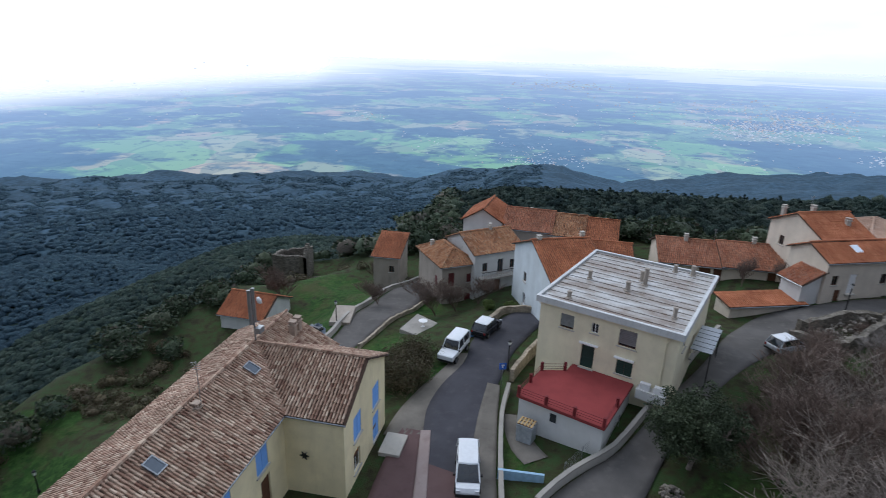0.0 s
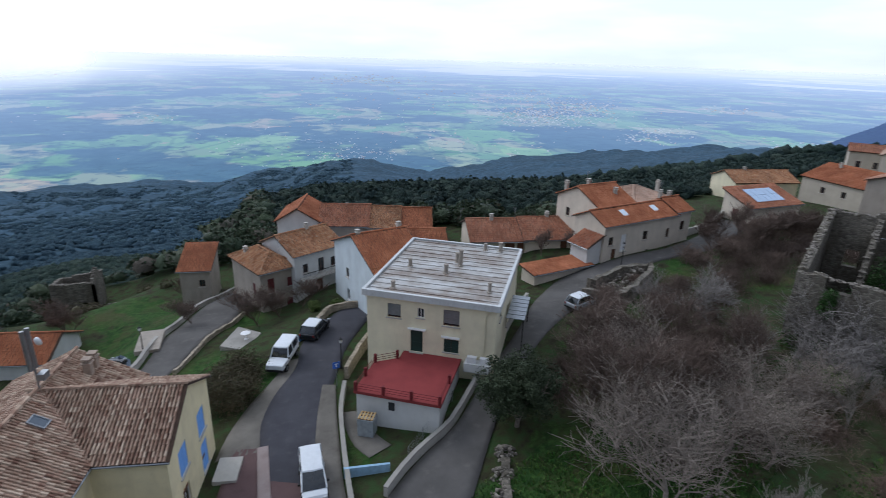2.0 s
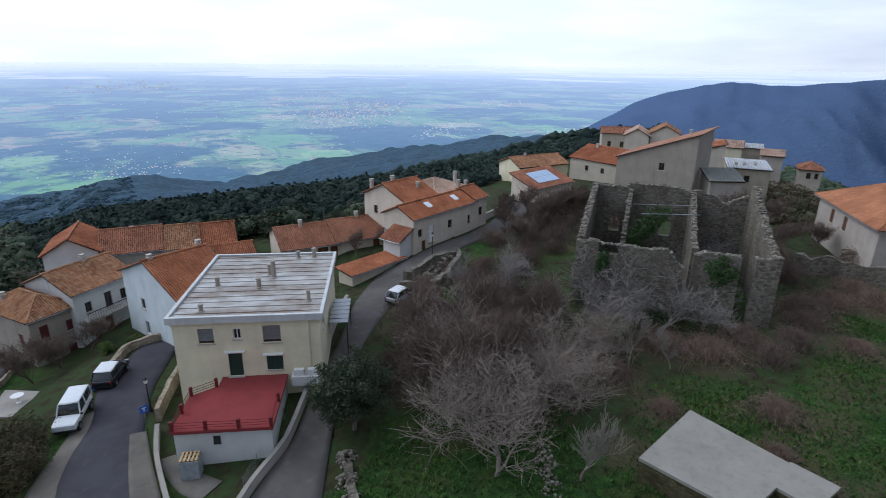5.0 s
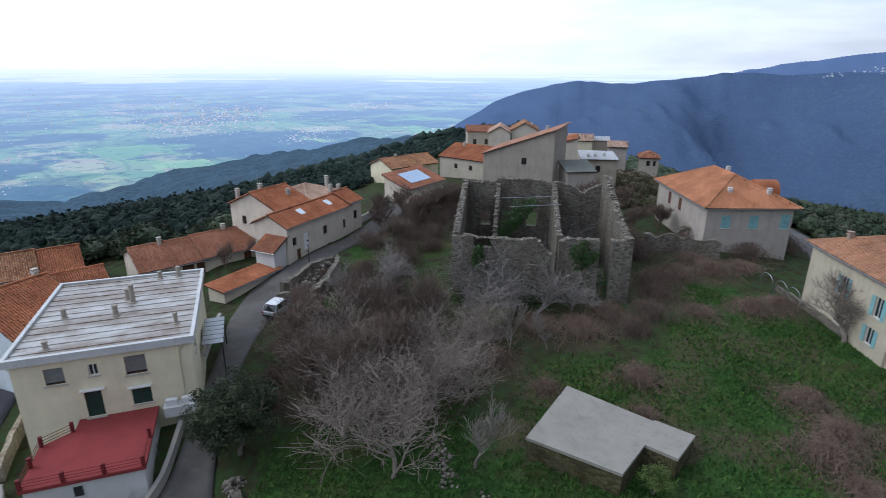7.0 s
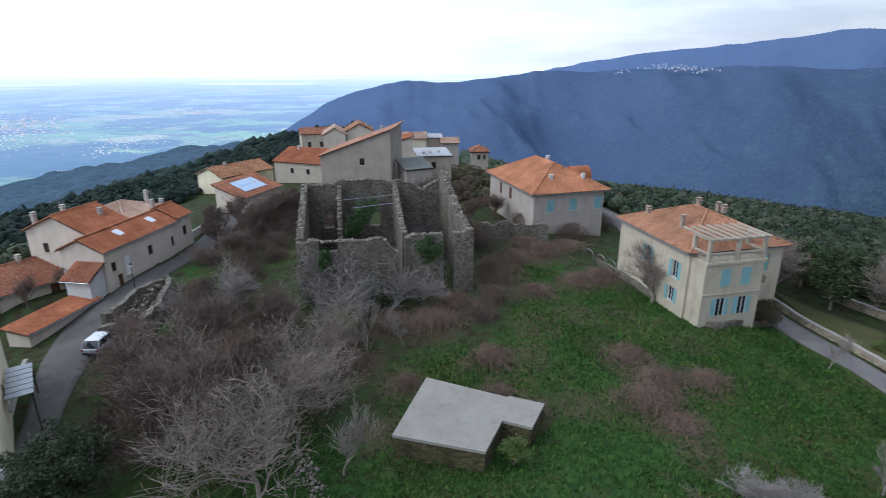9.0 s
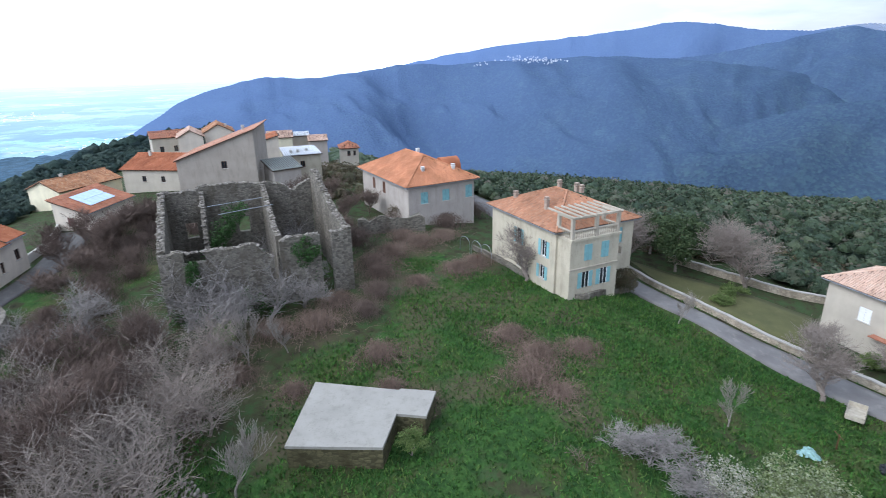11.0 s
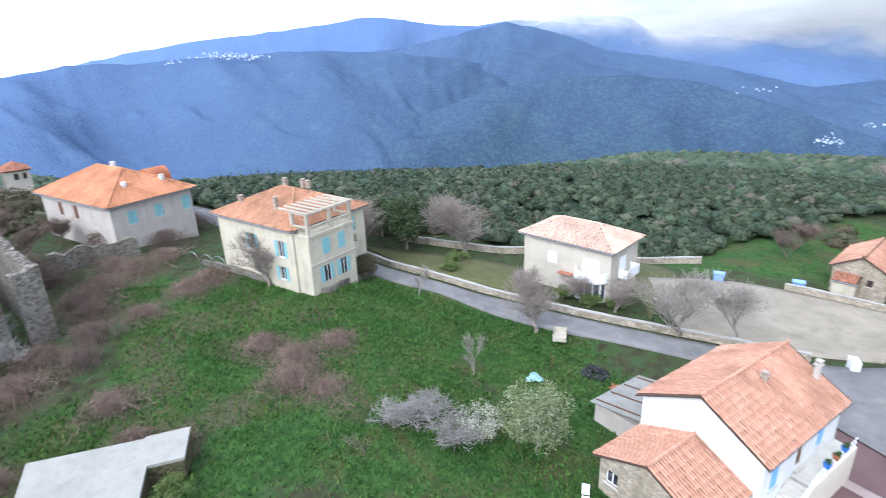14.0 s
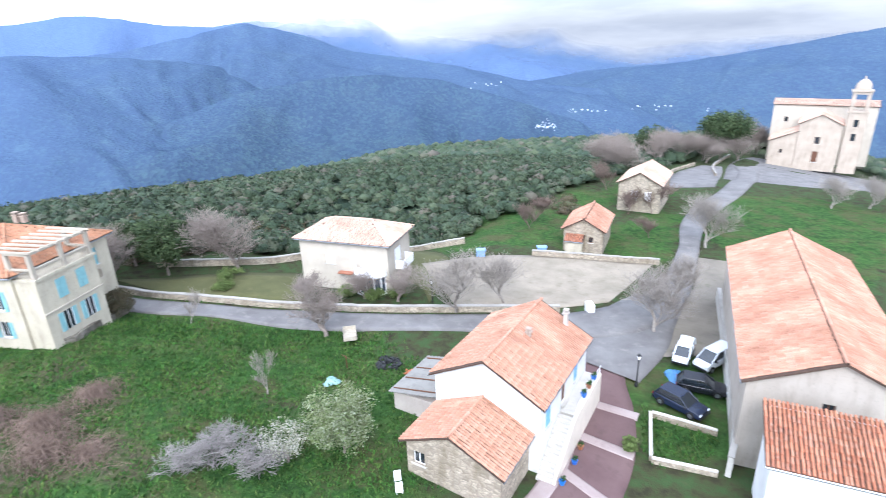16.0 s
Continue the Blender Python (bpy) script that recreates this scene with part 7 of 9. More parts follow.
def hut():
    rng = random.Random(9)
    t = thing("ruined_hut", "small roofless stone hut on the slope", "ruin")
    c = Vector((-27.6, 96))
    zb = gz(*c) - 1
    for (a, b), (e, f), pr in (((-2.8, -2.6), (2.8, -2.6), [(0, 4.4), (5.6, 4.2)]), ((2.8, -2.6), (2.8, 2.6), [(0, 4.2), (2.6, 5.4), (5.2, 4.0)]), ((-2.8, 2.6), (2.8, 2.6), [(0, 3.6), (5.6, 4.4)]), ((-2.8, -2.6), (-2.8, 2.6), [(0, 4.4), (5.2, 3.8)])):
        ragged(t, (c.x + a, c.y + b), (c.x + e, c.y + f), [(k, zb + h * 1.5) for k, h in pr], 0.5, zb, STONE, rng, [(3.4, zb + 2, 0.9, 1.3)] if e > a else [])


hut()


# ---- the concrete cistern in the meadow ----
def cistern():
    t = thing("concrete_cistern", "mossy stone cistern with a flat concrete slab roof", "cistern")
    top = 3.5
    MOSS = stone_mat("mossy_masonry", rgb("5e5a42"), 0.4, 0.4)
    SLAB = render_wall("weathered_slab", rgb("84817a"), rgb("5c584c"), 0.7)
    ring = [(29.0, 14.5), (29.5, 7.9), (33.2, 7.7), (33.1, 5.5), (36.3, 5.2), (36.4, 8.0), (36.2, 8.1), (36.7, 15.0)]
    c = (33, 10.4)
    g = Geo()
    g.prism(ring, top - 0.22, top)
    part("slab", g, SLAB, t)
    g = Geo()
    g.prism([(c[0] + (x - c[0]) * 0.985, c[1] + (y - c[1]) * 0.985) for x, y in ring], -0.6, top - 0.22)
    part("masonry_base", g, MOSS, t)


cistern()


# ---- street furniture ----
def street_lamp(x, y, h=3.0, label="black cast-iron street lamp with a glass lantern"):
    t = thing("street_lamp", label, "lamp", pose(x, y, gz(x, y)), group="street lamps")
    g = Geo()
    g.lathe([(0.14, 0), (0.14, 0.25), (0.09, 0.35), (0.06, 0.5), (0.05, h * 0.92), (0.07, h * 0.94), (0.05, h)], 10)
    part("post", g, BLACK, t)
    g = Geo()
    g.lathe([(0.10, h), (0.17, h + 0.32), (0.18, h + 0.34)], 6)
    part("lantern", g, WHITE, t, "pale glass lantern")
    g = Geo()
    g.lathe([(0.2, h + 0.34), (0.12, h + 0.44), (0.03, h + 0.52), (0.03, h + 0.58)], 6)
    part("hood", g, BLACK, t)


for x, y, h in ((6.5, 45.6, 2.7), (42.0, 52.4, 3.4), (38.6, -37.6, 3.2), (-12.2, 58, 2.6), (15.6, -38.2, 2.6), (-34.6, 38.0, 1.9)):
    street_lamp(x, y, h)


def road_sign():
    t = thing("road_sign", "square blue road sign on a steel post", "sign", pose(5.6, 42.6, gz(5.6, 42.6), 0, 0, 8))
    g = Geo()
    g.tube((0, 0, 0), (0, 0, 2.3), 0.035)
    part("post", g, STEEL, t)
    g = Geo()
    g.box(-0.32, -0.06, 1.8, 0.32, -0.035, 2.44, 0.0)
    face = part("plate", g, plain("blue_sign", rgb("2c5cb0"), 0.4, 0.05), t)
    g = Geo()
    g.box(-0.05, -0.07, 1.95, 0.05, -0.061, 2.3)
    g.box(-0.16, -0.07, 2.2, 0.16, -0.062, 2.28)
    part("symbol", g, WHITE, face, "white sign symbol")


road_sign()


# ---- vehicles ----
CAR_GLASS = plain("tinted_car_glass", (0.015, 0.02, 0.025), 0.06, 0.1, spec=0.7)


def paint(name, c):
    m = plain(name, c, 0.25, 0.05, spec=0.5)
    return m


PAINT_WHITE, PAINT_DARK, PAINT_BLUE, PAINT_SILVER = paint("white_car_paint", rgb("d0d4d8")), paint("black_car_paint", rgb("1c1e24")), paint("navy_car_paint", rgb("1c2436")), paint("silver_car_paint", rgb("9aa0a6"))
LAMP_RED, LAMP_CLEAR = plain("red_lamp_glass", rgb("7a1c1c"), 0.2, 0.1), plain("clear_lamp_glass", rgb("c8ccd0"), 0.15, 0.1)


def rounded(geo, name, mat, size):
    """A mesh with softened edges."""
    bm = bmesh.new()
    vs = [bm.verts.new(v) for v in geo.v]
    for f in geo.f:
        bm.faces.new([vs[k] for k in f])
    bmesh.ops.recalc_face_normals(bm, faces=bm.faces)
    bmesh.ops.bevel(bm, geom=list(bm.edges), offset=size, segments=2, profile=0.6, affect="EDGES", clamp_overlap=True)
    me = bpy.data.meshes.new(name)
    bm.to_mesh(me)
    bm.free()
    me.materials.append(mat)
    me.polygons.foreach_set("use_smooth", [True] * len(me.polygons))
    return me


def car(x, y, ang, L, W, H, body, label, kind="hatch", roof=None, name="parked_car", z=None, group="parked cars"):
    """A parked vehicle, its nose along ang."""
    t = thing(name, label, "car", pose(x, y, (gz(x, y) + 0.12) if z is None else z, 0, 0, ang), group=group)
    belt = H * 0.56
    if kind == "box":
        low = [(-0.5, 0.32), (-0.49, 0.62), (-0.485, belt / H), (0.16, belt / H), (0.2, belt / H), (0.47, belt / H - 0.03), (0.5, 0.5), (0.5, 0.28)]
        cab = [(-0.485, belt / H), (-0.475, 0.97), (0.10, 0.97), (0.2, belt / H)]
    elif kind == "van":
        low = [(-0.5, 0.2), (-0.5, 0.55), (-0.49, belt / H), (0.3, belt / H), (0.46, 0.5), (0.5, 0.36), (0.5, 0.18)]
        cab = [(-0.49, belt / H), (-0.47, 0.97), (0.12, 0.98), (0.36, belt / H)]
    else:
        low = [(-0.5, 0.3), (-0.5, 0.5), (-0.48, belt / H), (-0.3, belt / H + 0.02), (0.2, belt / H + 0.01), (0.4, belt / H - 0.04), (0.49, 0.46), (0.5, 0.2), (0.3, 0.16), (-0.4, 0.16)]
        cab = [(-0.47, belt / H), (-0.36, 0.95), (-0.1, 1.0), (0.06, 0.97), (0.26, belt / H)]

    def loft(prof, w0, w1, zmid):
        g = Geo()
        pts = [(px * L, pz * H) for px, pz in prof]
        zlo, zhi = min(z for _, z in pts), max(z for _, z in pts)
        n = len(pts)
        for sgn in (-1, 1):
            for px, pz in pts:
                k = (pz - zlo) / (zhi - zlo + 1e-6)
                ends = 1 - 0.10 * (abs(px) / (L / 2)) ** 4
                g.v.append((px, sgn * (w0 + (w1 - w0) * k) / 2 * ends, pz))
        g.f.append(tuple(range(n)))
        g.f.append(tuple(2 * n - 1 - k for k in range(n)))
        g.f += [(k, n + k, n + (k + 1) % n, (k + 1) % n) for k in range(n)]
        return g
    part("body", rounded(loft(low, W, W * 0.97, 0), "body", body, 0.07), None, t)
    part("window_glass", rounded(loft(cab, W * 0.94, W * 0.80, 0), "window_glass", CAR_GLASS, 0.05), None, t, "dark tinted windows")
    tops = [p for p in cab if p[1] > 0.9]
    x0, x1 = tops[0][0] * L, tops[-1][0] * L
    g = Geo()
    g.prism([(x0 - 0.05, -W * 0.41), (x1 + 0.05, -W * 0.41), (x1 + 0.12, 0), (x1 + 0.05, W * 0.41), (x0 - 0.05, W * 0.41), (x0 - 0.1, 0)], H * 0.955, H * 1.01, 0.94)
    part("roof", rounded(g, "roof", roof or body, 0.03), None, t)
    for k in (cab[0], cab[-1]):
        tp = tops[0] if k is cab[0] else tops[-1]
        for sgn in (-1, 1):
            g = Geo()
            g.tube((k[0] * L, sgn * W * 0.46, belt), (tp[0] * L, sgn * W * 0.4, H * 0.97), 0.05, n=6)
            part("pillar", g, body, t)
    if kind != "hatch" or L > 4:
        for sgn in (-1, 1):
            g = Geo()
            g.tube((-0.12 * L, sgn * W * 0.468, belt), (-0.12 * L, sgn * W * 0.402, H * 0.97), 0.05, n=6)
            part("pillar", g, body, t)
    rad = 0.36 if kind == "box" else 0.31
    for px in (-0.31 * L, 0.32 * L):
        for sgn in (-1, 1):
            g = Geo()
            g.tube((px, sgn * (W / 2 - 0.2), rad), (px, sgn * (W / 2 + 0.01), rad), rad, n=14)
            wheel = part("wheel", g, RUBBER, t)
            g = Geo()
            g.tube((px, sgn * (W / 2 - 0.1), rad), (px, sgn * (W / 2 + 0.02), rad), rad * 0.6, n=10)
            part("rim", g, STEEL, wheel)
    for sgn in (-1, 1):
        g = Geo()
        g.box(0.485 * L, sgn * W * 0.36 - 0.14, H * 0.4, 0.505 * L, sgn * W * 0.36 + 0.14, H * 0.48)
        part("headlight", g, LAMP_CLEAR, t)
        g = Geo()
        g.box(-0.505 * L, sgn * W * 0.4 - 0.08, H * 0.4, -0.49 * L, sgn * W * 0.4 + 0.08, H * 0.55)
        part("tail_light", g, LAMP_RED, t)
        g = Geo()
        g.box(0.2 * L, sgn * W * 0.53 - 0.08, belt, 0.2 * L + 0.12, sgn * W * 0.53 + 0.08, belt + 0.14)
        part("door_mirror", g, BLACK, t)
    for px in (-0.505 * L, 0.495 * L):
        g = Geo()
        g.box(px, -W * 0.46, H * 0.2, px + 0.01 * L + 0.05, W * 0.46, H * 0.3)
        part("bumper", g, BLACK, t)
    return t


car(2.2, 31.0, 268, 4.3, 1.75, 1.7, PAINT_WHITE, "white car parked beside the street", "van")
dv = car(1.4, 48.2, 246, 4.4, 1.8, 2.0, PAINT_WHITE, "white boxy off-road vehicle parked on the verge", "box", name="off_road_vehicle")
g = Geo()
g.tube((-2.32, 0.2, 1.05), (-2.15, 0.2, 1.05), 0.36, n=14)
part("spare_wheel", g, RUBBER, dv)
car(5.0, 53.6, 60, 4.2, 1.85, 1.65, PAINT_DARK, "black car with a white roof parked by the street", "hatch", PAINT_WHITE)
car(-14.6, 53.8, 70, 4.0, 1.7, 1.5, PAINT_DARK, "dark car parked below the parapet", "hatch")
car(32.6, 46.2, 20, 4.0, 1.7, 1.5, PAINT_SILVER, "silver car half hidden behind shrubs", "hatch", PAINT_WHITE)
car(14.3, -44.6, 100, 3.2, 1.4, 1.5, PAINT_WHITE, "small white van on the grass", "van")
car(12.0, -45.2, 76, 3.8, 1.5, 1.65, PAINT_WHITE, "white van on the grass", "van")
car(11.4, -40.8, 200, 3.7, 1.55, 1.3, PAINT_DARK, "black car on the grass", "hatch")
car(11.8, -37.6, 172, 3.9, 1.6, 1.4, PAINT_BLUE, "dark blue estate car on the grass", "hatch")

# ---- church tower and side parts ----
def church_tower():
    zb = -7.4
    t = thing("bell_tower", "tall cream bell tower with arched openings and a small dome", "tower", pose(24.4, -173.6, zb, 0, 0, -170))
    g = Geo()
    g.box(0, 0, -2, 4.0, 4.0, 13.5, 0.1)
    g.box(-0.25, -0.25, 13.5, 4.25, 4.25, 13.9)
    part("shaft", g, WALL_STONE, t)
    for x in (0.1, 3.2):
        for y in (0.1, 3.2):
            g = Geo()
            g.box(x, y, 13.9, x + 0.7, y + 0.7, 18.4)
            part("belfry_pier", g, WALL_STONE, t)
    g = Geo()
    g.box(0.0, 0.0, 18.0, 4.0, 4.0, 18.6)
    g.box(-0.25, -0.25, 18.6, 4.25, 4.25, 18.95)
    part("cornice", g, WALL_STONE, t)
    g = Geo()
    g.lathe([(1.7, 18.95), (1.7, 19.6), (1.55, 20.4), (1.1, 21.1), (0.5, 21.5), (0.2, 21.6), (0.15, 22.3)], 14, 2, 2)
    part("dome", g, WALL_STONE, t)
    for z in (6.5, 10):
        g = Geo()
        g.box(1.5, -0.05, z, 2.5, 0.02, z + 1.8)
        part("tower_window", g, GLASS_DARK, t)


church_tower()
house("chapel_aisle", "low cream side chapel with a sloping roof", (40.4, -171.0), -170, 6.2, 14, -7.2, -2.0, "mono_l", 3.0, WALL_STONE, TILE_PALE, [("f", 2.6, 2.0, 0.7, 1.0, "brown")], seed=44, tw=0.35, tl=0.7)
house("presbytery", "large pale flat-gabled house behind the church", (43.4, -182), -170, 24, 10, -7.4, 6.4, "gable_x", 1.0, WALL_PALE, TILE_PALE, [("f", 3, 9, 1, 1.4, "brown"), ("f", 10, 9, 1, 1.4, "brown")], seed=45, tw=0.35, tl=0.7)


# ---- balcony villa: roof terrace and pergola ----
def villa_terrace(v):
    OLDWHITE = render_wall("aged_plaster", rgb("9c9486"), rgb("6e675a"), 0.6)
    g = Geo()
    g.box(12.6, 0.15, 6.35, 15.6, 6.95, 6.6)
    g.box(13.15, 0.25, -3.5, 15.4, 6.85, 6.35)
    part("tower_bay", g, WALL_OLD, v, "projecting cream bay under the roof terrace")
    cols = [(15.3, 0.45), (15.3, 3.6), (15.3, 6.6), (13.0, 0.45), (13.0, 6.6)]
    for x, y in cols:
        g = Geo()
        g.box(x - 0.18, y - 0.18, 6.6, x + 0.18, y + 0.18, 8.8, 0.03)
        part("pergola_post", g, OLDWHITE, v)
    for y0, y1, x0, x1 in ((0.45, 6.6, 15.3, 15.3), (0.45, 0.45, 13.0, 15.3), (6.6, 6.6, 13.0, 15.3)):
        g = Geo()
        g.box(x0 - 0.1, y0 - 0.1, 7.35, x1 + 0.1, y1 + 0.1, 7.5)
        part("balustrade_rail", g, OLDWHITE, v)
        m = int(max(abs(x1 - x0), abs(y1 - y0)) / 0.28)
        for k in range(1, m):
            px, py = x0 + (x1 - x0) * k / m, y0 + (y1 - y0) * k / m
            g = Geo()
            g.lathe([(0.06, 6.6), (0.08, 6.8), (0.04, 7.0), (0.07, 7.35)], 6, px, py)
            part("baluster", g, OLDWHITE, v)
        g = Geo()
        g.box(x0 - 0.14, y0 - 0.14, 8.75, x1 + 0.14, y1 + 0.14, 8.98)
        part("pergola_beam", g, OLDWHITE, v)
    for k in range(8):
        g = Geo()
        y = 0.2 + k * 0.9
        g.box(11.2, y, 8.98, 15.9, y + 0.15, 9.16)
        part("pergola_rafter", g, OLDWHITE, v, "grey weathered pergola rafter")
    g = Geo()
    g.box(13.2, 6.85, 3.5, 15.0, 7.8, 3.7)
    g.box(13.2, 7.7, 3.7, 15.0, 7.8, 4.5)
    part("balcony", g, OLDWHITE, v)
    for y, z in ((2.1, 4.0), (4.4, 4.0), (1.9, 0.9), (4.4, 0.9)):
        gap = 0.0 if z > 2 else 0.48
        if z < 2:
            g = Geo()
            g.box(15.4, y, z, 15.43, y + 1.0, z + 1.8)
            part("bay_window", g, GLASS_DARK, v)
            for k in (0.0, 0.47, 0.94):
                g = Geo()
                g.box(15.43, y + k, z, 15.46, y + k + 0.06, z + 1.8)
                part("bay_window_frame", g, WHITE, v)
        for a in (y - gap, y + 0.52 + gap):
            g = Geo()
            g.box(15.4, a, z, 15.46, a + 0.5, z + 1.8)
            part("bay_shutter", g, TEAL, v, "faded turquoise shutter")
    g = Geo()
    g.box(15.38, 0.2, 3.1, 15.52, 6.9, 3.25)
    part("string_course", g, OLDWHITE, v)


villa_terrace(villa)

# ---- single trees, shrubs and brambles ----
def variant(maker, spots, zlift=0.0, seed=1, lo=0.85, hi=1.15):
    """Builds one plant at its first spot and sets copies of it on the others, turned and scaled."""
    rng = random.Random(seed)
    first = maker(*spots[0][:2])
    for sp in spots[1:]:
        x, y = sp[:2]
        k = sp[2] if len(sp) > 2 else rng.uniform(lo, hi)
        copy_thing(first, pose(x, y, gz(x, y) + zlift, 0, 0, rng.uniform(0, 360)) @ Matrix.Diagonal((k, k, k * rng.uniform(0.9, 1.1), 1)))
    return first


variant(lambda x, y: bare_tree("bare_tree", "leafless grey tree with spreading forked branches", 11, 9.4, 1.0, BARK, x, y, 4, 0.2, first=0.13, kids=(2, 3), thin=0.66, twist=0.75, lean=0.2, long=(0.72, 1.0)),
        [(22.0, 20.8), (28.5, 31.5, 0.9), (29.1, 23.1, 0.85), (34.5, 26.5, 0.8), (23.3, 26.5, 0.9), (26.0, 23.0, 0.75), (31.5, 21.5, 0.7), (38.0, 24.5, 0.7)])
variant(lambda x, y: bare_tree("bare_tree", "leafless brown tree with upright branches", 12, 7.6, 0.8, TWIG, x, y, 4, 0.15, first=0.15, kids=(2, 4), lean=0.45, thin=0.66, twist=0.55, long=(0.68, 0.95)),
        [(24.2, 31.2), (26.8, 35.6), (31.6, 28.8), (32.5, 33.5), (29.5, 37.0), (36.0, 29.0), (26.0, 28.0), (34.2, 37.5, 0.8), (38.5, 31.5, 0.8), (22.6, 29.6, 0.8), (31.0, 40.5, 0.7), (29.2, 27.0, 0.9)], seed=2)
variant(lambda x, y: bare_tree("bare_tree", "slender pale leafless tree", 13, 6.4, 0.55, BARK_PALE, x, y, 4, 0.10, first=0.36, kids=(2, 3), lean=0.5),
        [(26.3, 16.9), (37.4, -17.0, 0.62), (39.5, 22.0, 0.8), (42.0, 19.4, 0.7), (54.8, -18.1, 0.6)], seed=3)
variant(lambda x, y: bare_tree("fig_bush", "dense pale grey leafless fig thicket by the ruin", 14, 5.8, 1.1, FIG_BARK, x, y, 3, 0.2, first=0.14, kids=(4, 5), lean=0.35, twist=0.7, thin=0.62, long=(0.66, 0.95)),
        [(44.4, 27.0), (43.0, 29.8, 1.3), (45.4, 25.8, 1.35), (47.0, 23.4, 1.1), (42.4, 27.2, 1.0), (56.1, 22.2, 0.9), (60.2, 24.3, 1.05), (58.2, 25.2, 0.95), (62.6, 26.2, 0.9), (49.6, 20.4, 0.8), (41.4, 32.6, 0.9), (45.6, 25.2, 0.8), (43.4, 28.4, 0.7), (56.6, 27.2, 0.9), (62, 24, 0.9), (60, 28, 0.8), (41.0, 37.0, 0.9), (43.0, 40.5, 0.9), (39.6, 42.0, 0.8), (46, 43.5, 0.8)], seed=4)
variant(lambda x, y: bare_tree("fig_bush", "sprawling pale grey leafless bush in the meadow", 15, 3.2, 1.4, FIG_BARK, x, y, 3, 0.10, first=0.1, kids=(6, 7), lean=0.15, twist=0.6, thin=0.66),
        [(32.2, -9.8, 1.15), (31.0, -12.4, 1.0), (33.4, -8.0, 0.8)], seed=5)
variant(lambda x, y: bare_tree("plane_tree", "bare plane tree with a pale trunk by the road", 16, 7.6, 0.85, BARK_PALE, x, y, 4, 0.2, first=0.22, kids=(3, 4), lean=0.4, twist=0.5, long=(0.62, 0.88)),
        [(36.4, -38.9), (33.7, -44.0, 0.8), (18.2, -47.6, 0.9), (20.0, -56.0, 0.8), (23.6, -76.5, 1.0), (14.6, -108, 0.7), (10, -112, 0.7)], seed=6)
variant(lambda x, y: bare_tree("pollard_tree", "grey pollarded tree with thick stubby limbs", 17, 6.6, 0.95, BARK, x, y, 4, 0.24, first=0.24, kids=(3, 4), lean=0.3, twist=0.6, long=(0.62, 0.88)),
        [(42.6, -26.4), (46.6, -34.6, 0.7), (43.2, -36.6, 0.75), (51.5, -29.8, 0.6), (60.9, -2.4, 1.05)], seed=7)
variant(lambda x, y: bare_tree("large_bare_tree", "large round-headed leafless tree", 18, 9.6, 1.0, BARK, x, y, 4, 0.3, first=0.17, kids=(4, 5), lean=0.22, twist=0.5, long=(0.66, 0.9)),
        [(66.5, -29.4, 1.15), (73.0, -16.2, 0.85), (76, -12, 0.8), (62, -122, 1.1), (56, -119, 0.95), (60, -146, 1.1), (66, -158, 1.1), (55, -164, 1.0), (47, -168, 1.0), (68, -140, 1.15), (58, -156, 0.95), (52, -158, 0.8), (53, -185, 1.2), (48, -190, 1.1)], seed=8)
variant(lambda x, y: bare_tree("garden_tree", "small leafless garden tree", 19, 4.8, 0.9, TWIG, x, y, 4, 0.1, first=0.24, kids=(3, 3)),
        [(2.0, 64.6), (4.6, 65.6), (-0.6, 62.6), (-22.5, 72.4, 1.2), (-10.5, 80, 0.9), (-8.2, 66, 0.8), (62, 57.5, 1.0), (57, 53, 1.1), (53.5, 49.5, 1.1), (60, 50.5, 1.2), (64.5, 56, 1.1), (67, 53, 1.2), (70.5, 54, 1.2), (73, 51, 1.1), (63.5, 52.5, 1.3), (77, 47, 1.2), (82, 34, 1.2), (85, 30, 1.1), (80, 28, 1.2), (76, 24, 1.0), (83, 22, 1.0), (50, 47.5, 1.0), (40, 60.4, 0.8), (36, 61.5, 0.7), (39.2, -84.9, 1.05), (36.6, -87.6, 1.15), (49.6, -72.4, 1.1), (47.5, -68.6, 0.8), (50, -98, 1.2), (31.5, -76.0, 0.8)], seed=9)
leafy_tree("holm_oak", "dark round evergreen oak beside the lane", 21, 7.0, 3.0, OAK_DARK, 17.6, 31.4, 0.085, 120, 210, low=0.05)
leafy_tree("evergreen_tree", "tall dark evergreen tree behind the villa", 22, 8.5, 3.4, OAK_LEAF, 70.5, -22.0, 0.16, 80, 110, low=0.1)
leafy_tree("evergreen_tree", "dark evergreen tree behind the villa", 23, 7.0, 2.8, OAK_LEAF, 76.0, -20.0, 0.16, 70, 100, low=0.1)
leafy_tree("blossom_tree", "small tree in young leaf and white blossom", 24, 5.4, 2.7, BLOSSOM_GREEN, 27.4, -17.2, 0.075, 100, 150, low=0.12, trunk=0.1)
leafy_tree("blossom_tree", "low shrub with white blossom", 25, 3.4, 1.8, BLOSSOM, 29.6, -14.0, 0.05, 60, 60, low=0.2, trunk=0.08)
leafy_tree("flowering_shrub", "pale green catkin shrub below the ruin", 26, 3.4, 1.5, SPRING, 40.6, 24.6, 0.04, 50, 50, low=0.2, trunk=0.08)
leafy_tree("spring_shrub", "yellow-green shrub beside the cistern", 27, 2.4, 1.2, SPRING, 31.0, 6.2, 0.05, 40, 70, low=0.1, trunk=0.06)
leafy_tree("roadside_bush", "brown-green bush at the street edge", 28, 2.6, 3.2, BRUSH, -3.4, 43.4, 0.07, 110, 150, low=0.0, trunk=0.06, category="bush")
